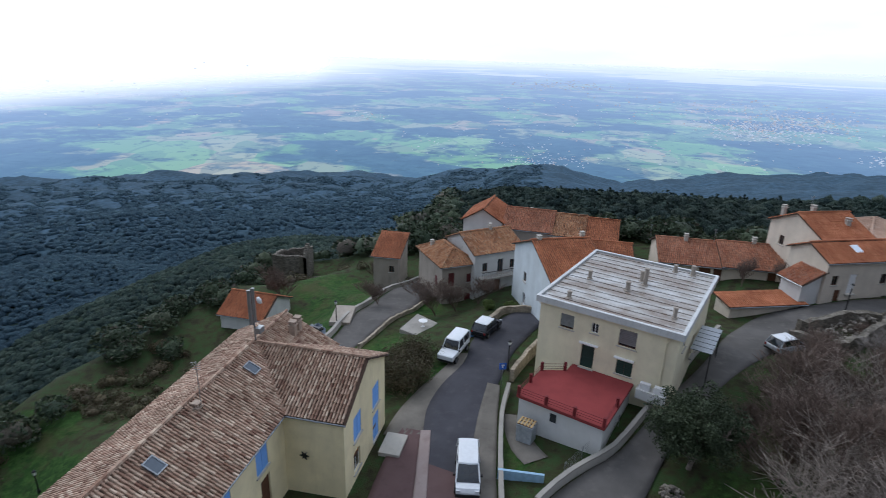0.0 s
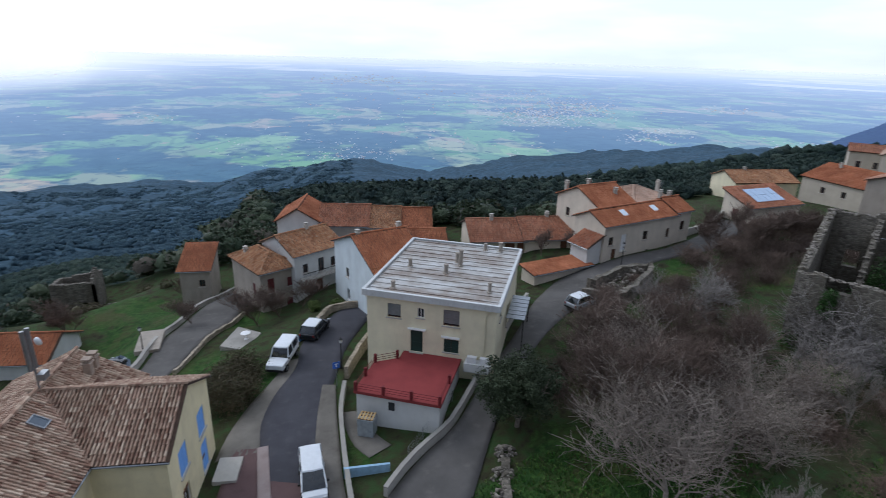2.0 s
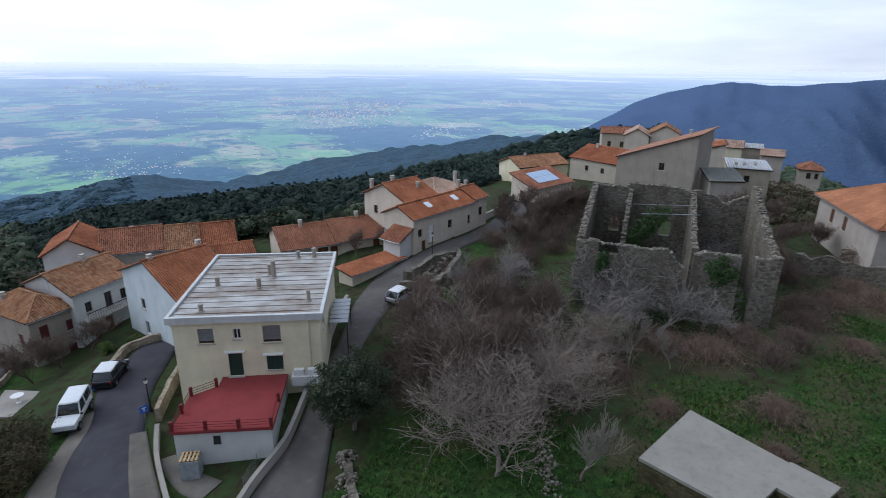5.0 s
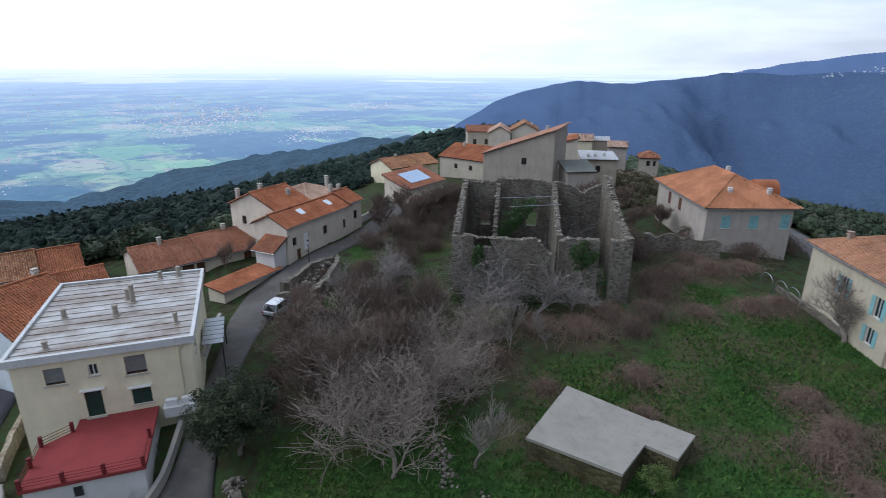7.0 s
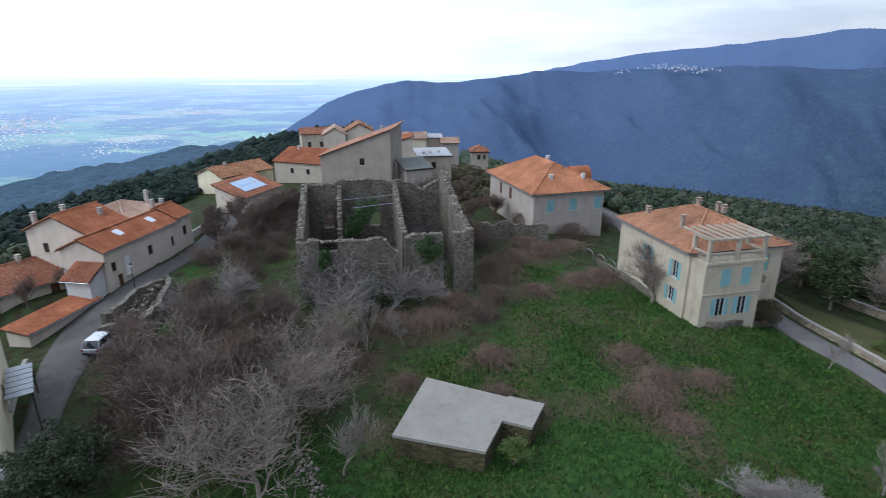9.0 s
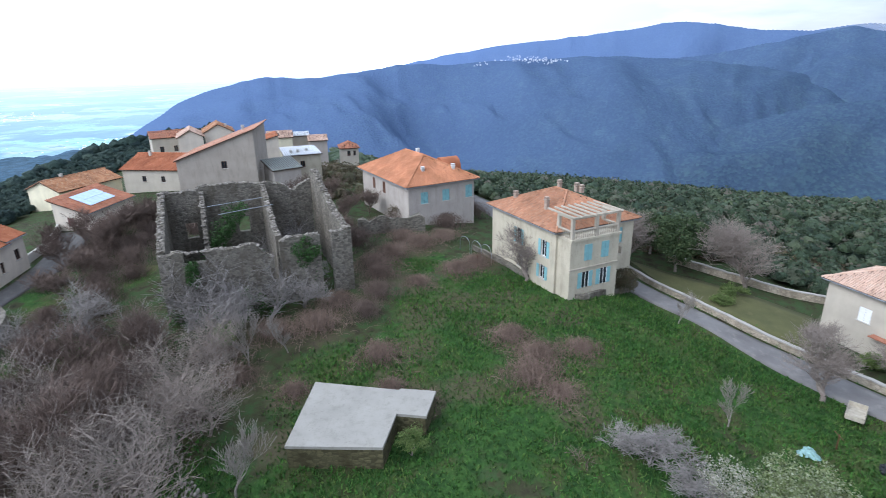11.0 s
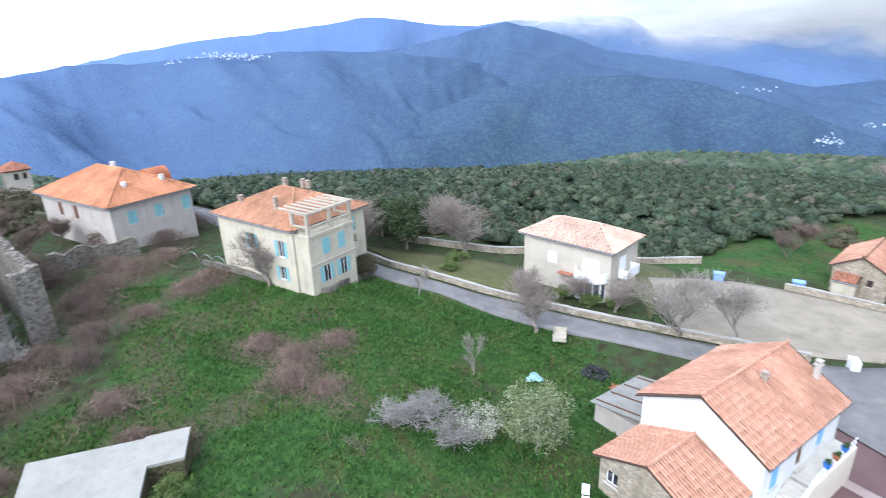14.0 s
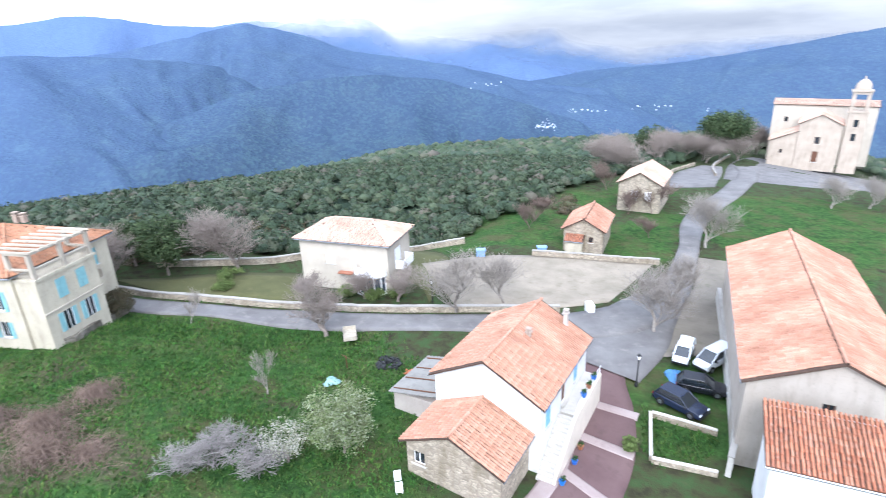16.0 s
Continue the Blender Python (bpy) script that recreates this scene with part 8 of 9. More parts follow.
leafy_tree("roadside_bush", "brown-green bush at the street edge", 29, 2.2, 2.8, BRUSH, -2.6, 47.2, 0.07, 80, 130, low=0.0, trunk=0.06, category="bush")
leafy_tree("roadside_bush", "grey-brown bush by the road", 30, 3.6, 1.9, BRUSH, 62.2, -13.4, 0.08, 70, 110, low=0.0, trunk=0.06, category="bush")
leafy_tree("stone_pine", "dark umbrella-crowned pine on the ridge", 31, 14.0, 7.6, OAK_LEAF, 51, -166, 0.3, 110, 80, low=0.42)
leafy_tree("evergreen_tree", "dark evergreen tree among bare trees behind the stone house", 32, 11.0, 4.4, OAK_LEAF, 65.5, -152, 0.26, 80, 80, low=0.1)
for k, (x, y, h, r) in enumerate([(45.6, -35.0, 1.6, 1.3), (48.4, -33.6, 1.5, 1.3), (44.0, -37.4, 1.5, 1.2), (64, -27, 1.4, 1.6), (61.5, -24.8, 1.3, 1.5), (12.6, -31.0, 1.3, 0.6), (5.8, 61.8, 1.4, 1.0), (8.4, 60.6, 1.3, 0.9), (86, 10, 3.2, 2.6), (91, 13, 3.6, 2.8), (80.5, 16, 3.0, 2.2), (88, 19, 3.4, 2.6)]):
    leafy_tree("shrub", "rounded green garden shrub" if h < 2 else "evergreen scrub by the orange-roofed villa", 40 + k, h, r, SPRING if h < 2 else BRUSH, x, y, 0.07 if h < 2 else 0.1, 36, 90, low=0.0, trunk=0.05, category="shrub")


def bramble(x, y, r=2.6, h=1.5, n=620, mat=None, seed=1, label="tangle of reddish-brown bramble canes"):
    rng = random.Random(seed)
    g = Geo()
    for _ in range(n):
        a, d = rng.uniform(0, 6.28), min(r * 1.25, abs(rng.gauss(0, 0.52)) * r)
        d *= 1 + 0.3 * math.sin(a * 3 + seed)
        p = Vector((d * math.cos(a), d * math.sin(a), -0.1))
        w, reach, up = rng.uniform(0, 6.28), rng.uniform(0.4, 1.3), h * rng.uniform(0.5, 1.1) * max(0.22, 1 - (d / (1.3 * r)) ** 2)
        q = Vector((math.cos(w), math.sin(w), 0))
        pts = [p, p + q * reach * 0.25 + Vector((0, 0, up * 0.75)), p + q * reach * 0.65 + Vector((0, 0, up)), p + q * reach * 1.1 + Vector((0, 0, up * 0.7))]
        for k in range(3):
            g.tube(pts[k], pts[k + 1], 0.016 - k * 0.003, 0.013 - k * 0.003, 3, cap=False)
    ob = solo("bramble_patch", g, mat or TWIG_RED, label, "bramble", pose(x, y, gz(x, y)), group="brambles")
    return ob


variant(lambda x, y: bramble(x, y, 2.6, 1.3, 600, TWIG_RED, 1), [(42.3, 11.0), (36.9, 17.0, 0.7), (41.1, -2.4, 1.2), (44.5, -3.0, 1.1), (38.8, -4.5, 0.8), (47.4, -0.4, 1.0), (44.4, 21.6, 1.2), (46.4, 18.0, 1.2), (40.4, 25.4, 1.1), (37.8, 22.2, 0.9), (50.2, 17.2, 1.0),
        (72.1, 8.9, 1.1), (68.5, 11.6, 1.2), (65, 14.5, 1.2), (61.5, 15.8, 1.2), (58, 14.6, 1.0), (62, 6, 1.0), (64.8, 3.8, 1.0), (46.0, -6.9, 0.9), (34.6, 27.2, 1.0), (37.0, 6.2, 0.6), (38.2, 9.2, 0.7), (57, 10, 0.8), (70, 14, 1.1)], seed=11)
variant(lambda x, y: bramble(x, y, 3.0, 1.9, 560, TWIG, 2, "thicket of grey-brown leafless scrub"), [(35.6, 36.0), (39.2, 34.5), (38.3, 40.6), (42.0, 38.4), (33.2, 39.6), (46.5, 41.5), (50.0, 44.0), (45.0, 45.5), (54.0, 47.0), (57.4, 49.0), (41.6, 43.8), (30.6, 34.6), (28.0, 38.6), (52.5, 52.0, 0.8), (60, 47, 1.1), (64, 51, 1.1),
        (33.0, 23.6, 0.9), (30.0, 27.5, 0.9), (26.4, 24.0, 0.8), (36.5, 31.5, 1.0), (74, 18, 1.1), (79.8, 15.8, 1.2), (83.3, 12.1, 1.2), (78, 9, 1.1), (86, 6, 1.2), (92, 9, 1.2), (68, 20, 1.2), (72, 23, 1.3), (41, 48, 0.7), (24.4, 36.6, 0.7), (22.5, 33.6, 0.7),
        (62, 54.5, 0.9), (65.5, 55, 1.0), (69, 56, 1.1), (66, 50, 1.1), (70, 50.5, 1.1), (60, 51.5, 1.0), (74, 55, 1.1), (72, 45, 1.2), (76, 50, 1.2), (78, 57, 1.0), (66, 45, 1.1), (80, 44, 1.1), (56, 44, 0.9), (49, 14, 0.8), (52.8, 13.6, 0.9)], seed=12)


def scatter_brush():
    """Low scrub on the slopes and banks."""
    rs = np.random.RandomState(9)
    left, hill = [], []
    for _ in range(620):
        az = rs.uniform(-62, -8)
        r = rs.uniform(40, float(np.interp(az, [-44, -33, -23, -10], [60, 68, 78, 94])))
        x, y = r * math.sin(radians(az)), r * math.cos(radians(az))
        if (x < -20 or y > 80) and rs.rand() < 0.6 and not (x > -40 and y < 46) and not (-25 < x < -12 and 56 < y < 78) and not (-33 < x < -20 and 60 < y < 76):
            left.append((x, y, rs.uniform(0.4, 1.1)))
    for _ in range(900):
        az, r = rs.uniform(76, 150), rs.uniform(62, 100)
        x, y = r * math.sin(radians(az)), r * math.cos(radians(az))
        if not (16 < x < 76 and -78 < y < 6) and not (56 < x < 100 and -6 < y < 34):
            hill.append((x, y, rs.uniform(0.5, 1.6)))
    for _ in range(160):
        x, y = rs.uniform(90, 160), rs.uniform(20, 60)
        hill.append((x, y, rs.uniform(1.0, 2.4)))
    woods("slope_scrub", "low brown-green scrub on the steep slope", left, 2, BRUSH, 21, 300, 0.3, 0.3, 0.66)
    woods("ridge_scrub", "low scrub along the ridge", hill, 2, BRUSH, 22, 180, 0.34, 0.3, 0.72)


scatter_brush()


def ivy(points, seed, label="green ivy climbing the ruined wall"):
    rng = random.Random(seed)
    cl = [(Vector(p), r) for p, r in points]
    g = leaf_cards(rng, cl, 260, 0.11)
    solo("ivy", g, IVY, label, "ivy")


ivy([((56.0 + rng_k * 0.25, 33.6 - rng_k * 0.5, 7.0 + rng_k * 0.7), 0.9) for rng_k in range(8)] + [((57.5, 31.4, 11.5), 1.2), ((56.5, 32.6, 8.5), 1.4), ((57.0, 32.2, 10.2), 1.3), ((55.8, 33.4, 6.8), 1.4)], 1)
ivy([((45.6, 29.6, 8 + k * 0.5), 0.7) for k in range(4)] + [((52.4, 20.2, 6 + k * 0.7), 0.8) for k in range(6)], 2)


ivy([((44.2 + k * 0.95, 31.0 - k * 1.55, 4.4 + 0.5 * math.sin(k * 2.1)), 1.1) for k in range(6)], 3, "dark green ivy and undergrowth at the foot of the ruin")
ivy([((51.0 + k * 0.25, 20.6 - k * 0.5, 8.4 + k * 0.5), 0.8) for k in range(3)] + [((50.4, 20.9, 9.8), 0.8), ((51.6, 20.4, 10.4), 0.7)], 4, "green ivy hanging over the front wall of the ruin")


def grass_tufts():
    """Uneven tufts over the meadows."""
    rs = np.random.RandomState(3)
    n = 110000
    x, y = rs.uniform(8, 64, n), rs.uniform(-36, 28, n)
    keep = (soft(x, y, GRASS) + rs.uniform(-0.3, 0.3, n)) > 0.55
    x, y = x[keep], y[keep]
    clear = np.ones(len(x), bool)
    for line, half in (([(13, -10), (13.1, -24), (14.5, -29.6), (17, -34.9), (20, -41)], 3.1), ([(80, -5), (62, -17.5), (54.6, -22.2), (48.3, -26.2), (43.3, -29.6), (37.7, -34.5), (32, -39)], 2.1), ([(5, 22), (8.7, 28), (14, 32.4), (18, 36.4), (24, 42)], 3.2)):
        for (ax, ay), (bx, by) in zip(line, line[1:]):
            k = np.clip(((x - ax) * (bx - ax) + (y - ay) * (by - ay)) / ((bx - ax) ** 2 + (by - ay) ** 2), 0, 1)
            clear &= np.hypot(x - ax - k * (bx - ax), y - ay - k * (by - ay)) > half
    x, y = x[clear], y[clear]
    z = ground(x, y)
    g = Geo()
    h = rs.uniform(0.1, 0.34, len(x))
    a = rs.uniform(0, 6.28, len(x))
    w = rs.uniform(0.03, 0.09, len(x))
    lx, ly = rs.normal(0, 0.12, len(x)), rs.normal(0, 0.12, len(x))
    ca, sa = np.cos(a) * w, np.sin(a) * w
    V = np.stack([np.stack([x - ca, y - sa, z - 0.02], -1), np.stack([x + ca, y + sa, z - 0.02], -1), np.stack([x + lx + ca * 0.4, y + ly + sa * 0.4, z + h], -1), np.stack([x + lx - ca * 0.5, y + ly - sa * 0.5, z + h * 0.85], -1)], 1)
    g.v = V.reshape(-1, 3).tolist()
    g.f = [(4 * i, 4 * i + 1, 4 * i + 2, 4 * i + 3) for i in range(len(x))]
    solo("grass_tufts", g, leaf_material("meadow_grass", [rgb("294820"), rgb("386026"), rgb("426c2b"), rgb("5c7038"), rgb("315422")]), "uneven green meadow grass", "grass", kind="stuff")


grass_tufts()

# ---- roof fittings of the town hall ----
def roof_window(hs, x, y, z, slope, w=0.8, h=1.0, turn=0.0, glass=None):
    """A skylight lying on a slope: frame and pane. slope: degrees, rising along the house's y."""
    m = pose(x, y, z, slope, 0, turn)
    g = Geo()
    for b in ((-w / 2, -h / 2, 0, w / 2, -h / 2 + 0.07, 0.12), (-w / 2, h / 2 - 0.07, 0, w / 2, h / 2, 0.12), (-w / 2, -h / 2 + 0.07, 0, -w / 2 + 0.07, h / 2 - 0.07, 0.12), (w / 2 - 0.07, -h / 2 + 0.07, 0, w / 2, h / 2 - 0.07, 0.12)):
        g.box(*b)
    fr = part("skylight", g, STEEL, hs, "grey framed skylight")
    fr.matrix_basis = m
    g = Geo()
    g.box(-w / 2 + 0.07, -h / 2 + 0.07, 0.05, w / 2 - 0.07, h / 2 - 0.07, 0.08)
    part("pane", g, glass or SKYGLASS, fr)


SKYGLASS = plain("skylight_glass", rgb("3c4854"), 0.08, 0.1, spec=0.7)
roof_window(yellow_main, 18.0, 2.9, 7.78, 29)
roof_window(yellow_main, 8.5, 2.9, 7.78, 29)


def mast():
    t = thing("radio_mast", "grey antenna mast with two panel aerials and a dish", "antenna", yellow_main.matrix_world @ pose(20.6, 4.0, 8.2))
    g = Geo()
    g.tube((0, 0, 0), (0, 0, 4.2), 0.06, n=8)
    part("pole", g, STEEL, t)
    for dx, dy in ((0.22, 0.05), (-0.18, 0.12)):
        g = Geo()
        g.tube((dx, dy, 1.5), (dx, dy, 4.1), 0.13, n=10)
        part("panel_aerial", g, STEEL, t)
    g = Geo()
    g.lathe([(0.05, 0), (0.2, 0.03), (0.27, 0.1), (0.27, 0.2), (0.1, 0.24)], 14)
    d = part("dish", g, WHITE, t, "white drum dish")
    d.matrix_basis = pose(0.5, -0.1, 3.0, 80, 0, 60)
    g = Geo()
    g.box(-0.35, -0.6, 0.9, 0.3, -0.2, 1.3, 0.03)
    part("radio_unit", g, STEEL, t)
    g = Geo()
    g.box(-0.6, -1.4, -0.65, 0.6, -0.2, -0.5)
    p = part("flashing", g, STEEL, t, "lead flashing")


mast()


def aerial(x, y, z, h, label="thin television aerial on the roof"):
    t = thing("aerial", label, "antenna", pose(x, y, z))
    g = Geo()
    g.tube((0, 0, 0), (0, 0, h), 0.025, n=6)
    part("pole", g, STEEL, t)
    for k in range(4):
        g = Geo()
        g.tube((-0.3 + 0.03 * k, 0, h - 0.1 - 0.14 * k), (0.3 - 0.03 * k, 0, h - 0.1 - 0.14 * k), 0.012, n=4)
        part("rod", g, STEEL, t)


p = yellow_main.matrix_world @ Vector((13.0, 3.2, 9.0))
aerial(p.x, p.y, p.z - 0.4, 2.6)
for x, y, z in ((27.5, 70, 5.8), (35, 68, 6.0), (45, 66, 11.2), (56, 63.5, 9.6), (2.6, 71, 3.0)):
    aerial(x, y, z, 1.8)


def wall_lamp():
    t = thing("wall_bracket", "black iron ornament on the ochre wall", "ornament", pose(-8.55, 29.3, 3.1, 0, 0, -11.5))
    g = Geo()
    ring = [((0.34 if k % 2 == 0 else 0.13) * math.cos(k * math.pi / 6), (0.34 if k % 2 == 0 else 0.13) * math.sin(k * math.pi / 6)) for k in range(12)]
    g.v = [(x, y, z) for y in (-0.14, -0.06) for x, z in ring]
    g.f = [tuple(range(12)), tuple(23 - k for k in range(12))] + [(k, k + 12, (k + 1) % 12 + 12, (k + 1) % 12) for k in range(12)]
    part("star", g, BLACK, t)


wall_lamp()


def doorstep():
    t = solo("entrance_step", (lambda g: (g.box(0, 0, -0.4, 1.6, 2.4, 0.18, 0.04), g)[1])(Geo()), CONCRETE, "grey stone entrance step", "step", pose(-4.3, 33.2, 0.05, 0, 0, -11.5))
    return t


doorstep()


def flower_box(x, y, z, ang, c, label):
    t = thing("flower_box", label, "planter", pose(x, y, z, 0, 0, ang))
    g = Geo()
    g.prism([(-0.4, -0.12), (0.4, -0.12), (0.4, 0.12), (-0.4, 0.12)], 0, 0.22, 1.08)
    part("trough", g, FRAME_WOOD, t)
    rng = random.Random(3)
    g = leaf_cards(rng, [(Vector((k * 0.15 - 0.3, 0, 0.3)), 0.12) for k in range(5)], 40, 0.05)
    part("flowers", g, plain("flower_petals", c, 0.7, 0.2), t)


flower_box(-5.6, 30.9, 1.95, 78.5, rgb("d8a020"), "window box with yellow flowers")
flower_box(-4.9, 34.6, 1.2, 78.5, rgb("a0a040"), "window box with green plants")

# ---- yard of the flat-roofed house ----
def pallet_stack():
    t = thing("pallet_bale", "plastic-wrapped bale with a wooden pallet on top", "bale", pose(6.8, 35.2, gz(6.8, 35.2) + 0.06, 0, 0, -30))
    g = Geo()
    g.prism([(-0.6, -0.5), (0.6, -0.5), (0.62, 0.5), (-0.58, 0.52)], 0, 1.5, 1.06)
    part("wrapped_block", g, plain("grey_wrap", rgb("9aa0a4"), 0.3, 0.25), t, "grey plastic-wrapped block")
    for k in range(5):
        g = Geo()
        g.box(-0.6 + k * 0.26, -0.5, 1.58, -0.46 + k * 0.26, 0.5, 1.61)
        part("pallet_board", g, plain("pallet_wood", rgb("c0a474"), 0.8, 0.2), t)
    for k in (-0.45, 0.0, 0.4):
        g = Geo()
        g.box(-0.6, k, 1.5, 0.6, k + 0.08, 1.58)
        part("pallet_runner", g, FRAME_WOOD, t)


pallet_stack()
g = Geo()
g.box(0, -0.1, -0.4, 3.2, 0.1, 0.75, 0.02)
solo("painted_wall", g, plain("pale_blue_paint", rgb("8fb0c8"), 0.8, 0.15), "low pale blue painted garden wall", "wall", pose(4.3, 31.1, gz(5.5, 31.0), 0, 0, -8), kind="structure")


def mesh_fence(line, h=1.1, label="wire mesh fence with thin posts"):
    P = [Vector((x, y, gz(x, y))) for x, y in line]
    t = thing("wire_fence", label, "fence")
    for p in P:
        g = Geo()
        g.tube(p, p + Vector((0, 0, h)), 0.03, n=6)
        part("post", g, STEEL, t)
    for a, b in zip(P, P[1:]):
        for k in range(6):
            g = Geo()
            z = Vector((0, 0, h * (k + 1) / 6.2))
            g.tube(a + z, b + z, 0.008, n=3)
            part("wire", g, STEEL, t)


mesh_fence([(9.0, 31.4), (10.6, 33.0), (12.4, 34.6), (14.0, 35.9)])
mesh_fence([(57.5, -7.4), (59.6, -9.0), (62, -11)])

# ---- garden below the street ----
g = Geo()
g.prism([(-4.6, 55.6), (-2.2, 54.0), (-0.4, 57.4), (-2.8, 59.6)], -2.9, -1.45)
solo("concrete_pad", g, CURB, "flat concrete terrace pad in the garden", "terrace")
t = thing("garden_table", "small round white garden table", "table", pose(-2.0, 56.4, -1.45))
g = Geo()
g.lathe([(0.5, 0.7), (0.52, 0.72), (0.52, 0.75), (0.5, 0.76)], 18)
part("tabletop", g, WHITE, t)
g = Geo()
g.lathe([(0.22, 0), (0.2, 0.04), (0.05, 0.1), (0.05, 0.7)], 10)
part("pedestal", g, WHITE, t)
g = Geo()
g.box(-13.0, 57.6, -5, -10.6, 62.2, -1.9, 0.03)
solo("concrete_shed", g, WALL_DARK, "low concrete shed with a flat roof below the road", "shed")
TARP_BLUE = plain("blue_tarpaulin", rgb("44729c"), 0.5, 0.25, 6)
TARP_TEAL = plain("faded_green_tarpaulin", rgb("7c9c98"), 0.6, 0.3, 6)


def tarp(x, y, r, h, mat, label, seed):
    rng = random.Random(seed)
    g = Geo()
    n, rings = 16, 5
    for j in range(rings + 1):
        k = j / rings
        for i in range(n):
            a = 2 * math.pi * i / n
            rr = r * k * (1 + 0.25 * math.sin(3 * a + seed)) * rng.uniform(0.9, 1.1)
            g.v.append((rr * math.cos(a), rr * math.sin(a), h * (1 - k ** 2) * rng.uniform(0.75, 1.2) - 0.03 * k))
    for j in range(rings):
        g.f += [(j * n + i, j * n + (i + 1) % n, (j + 1) * n + (i + 1) % n, (j + 1) * n + i) for i in range(n)]
    return solo("tarpaulin", g, mat, label, "tarpaulin", pose(x, y, gz(x, y) + 0.1))


tarp(2.6, 52.6, 0.9, 0.6, TARP_BLUE, "crumpled blue tarpaulin on the verge", 1)
tarp(13.6, -41.4, 0.9, 0.6, TARP_BLUE, "blue tarpaulin over a small trailer", 2)
tarp(35.2, -21.8, 0.7, 0.35, TARP_TEAL, "crumpled pale green tarpaulin in the meadow", 3)
tarp(-13.9, 55.8, 1.0, 1.0, plain("grey_cover", rgb("6c7888"), 0.5, 0.3), "grey covered load beside the road", 4)
heap("burnt_pile", "dark pile of burnt branches in the grass", [(33.9, -27.1, 1.2)], 90, 0.4, BLACK, 11, 0.4, "pile")
heap("brick_pile", "small heap of orange tiles", [(30.9, -27.6, 0.9)], 70, 0.35, TILE_ORANGE, 12, 0.4, "pile")
# a low leafless bush standing in the meadow
bare_tree("cut_branches", "small leafless twig bush in the meadow", 71, 1.3, 1.5, TWIG, 31.7, -4.7, 3, 0.06, first=0.1, kids=(5, 6), lean=0.05, twist=0.8, thin=0.7, long=(0.7, 1.0))


def cart():
    t = thing("farm_trailer", "small weathered wooden trailer in the grass", "trailer", pose(40.2, -27.6, gz(40.2, -27.6), 0, 0, -35))
    WOOD = plain("weathered_boards", rgb("a8a090"), 0.85, 0.25)
    g = Geo()
    g.box(-1.1, -0.6, 0.5, 1.1, 0.6, 0.58)
    part("floor", g, WOOD, t)
    for b in ((-1.1, -0.64, 0.58, 1.1, -0.6, 0.95), (-1.1, 0.6, 0.58, 1.1, 0.64, 0.95), (-1.14, -0.6, 0.58, -1.1, 0.6, 0.95), (1.1, -0.6, 0.58, 1.14, 0.6, 0.95)):
        g = Geo()
        g.box(*b)
        part("side_board", g, WOOD, t)
    for y in (-0.7, 0.6):
        g = Geo()
        g.tube((0, y, 0.3), (0, y + 0.12, 0.3), 0.3, n=14)
        part("wheel", g, RUBBER, t)
    g = Geo()
    g.tube((1.1, 0, 0.5), (2.1, 0, 0.25), 0.04)
    part("drawbar", g, STEEL, t)


cart()
for x, y in ((36.1, -24.1), (64.5, 3.6)):
    g = Geo()
    g.tube((0, 0, -0.2), (0, 0, 1.3), 0.05, 0.04, 6)
    g.tube((-0.5, 0, 1.2), (0.5, 0.1, 1.25), 0.03, 0.03, 6)
    solo("garden_stake", g, FRAME_WOOD, "wooden stake with a crosspiece in the meadow", "stake", pose(x, y, gz(x, y)))
g = Geo()
g.box(-0.6, -0.35, 0, 0.6, 0.35, 1.1, 0.05)
solo("utility_cabinet", g, WHITE, "white utility cabinet at the junction", "cabinet", pose(25.5, -48.1, gz(25.5, -48.1), 0, 0, -40))
for x, y in ((45.5, -54.0), (39.6, -60.0)):
    g = Geo()
    g.prism([(-0.55, -0.4), (0.55, -0.4), (0.55, 0.4), (-0.55, 0.4)], 0, 1.0, 1.1)
    g.box(-0.66, -0.5, 1.0, 0.66, 0.5, 1.1)
    solo("waste_container", g, plain("blue_plastic", rgb("7c9cc8"), 0.5, 0.15), "pale blue waste container by the car park", "container", pose(x, y, gz(x, y), 0, 0, 40))

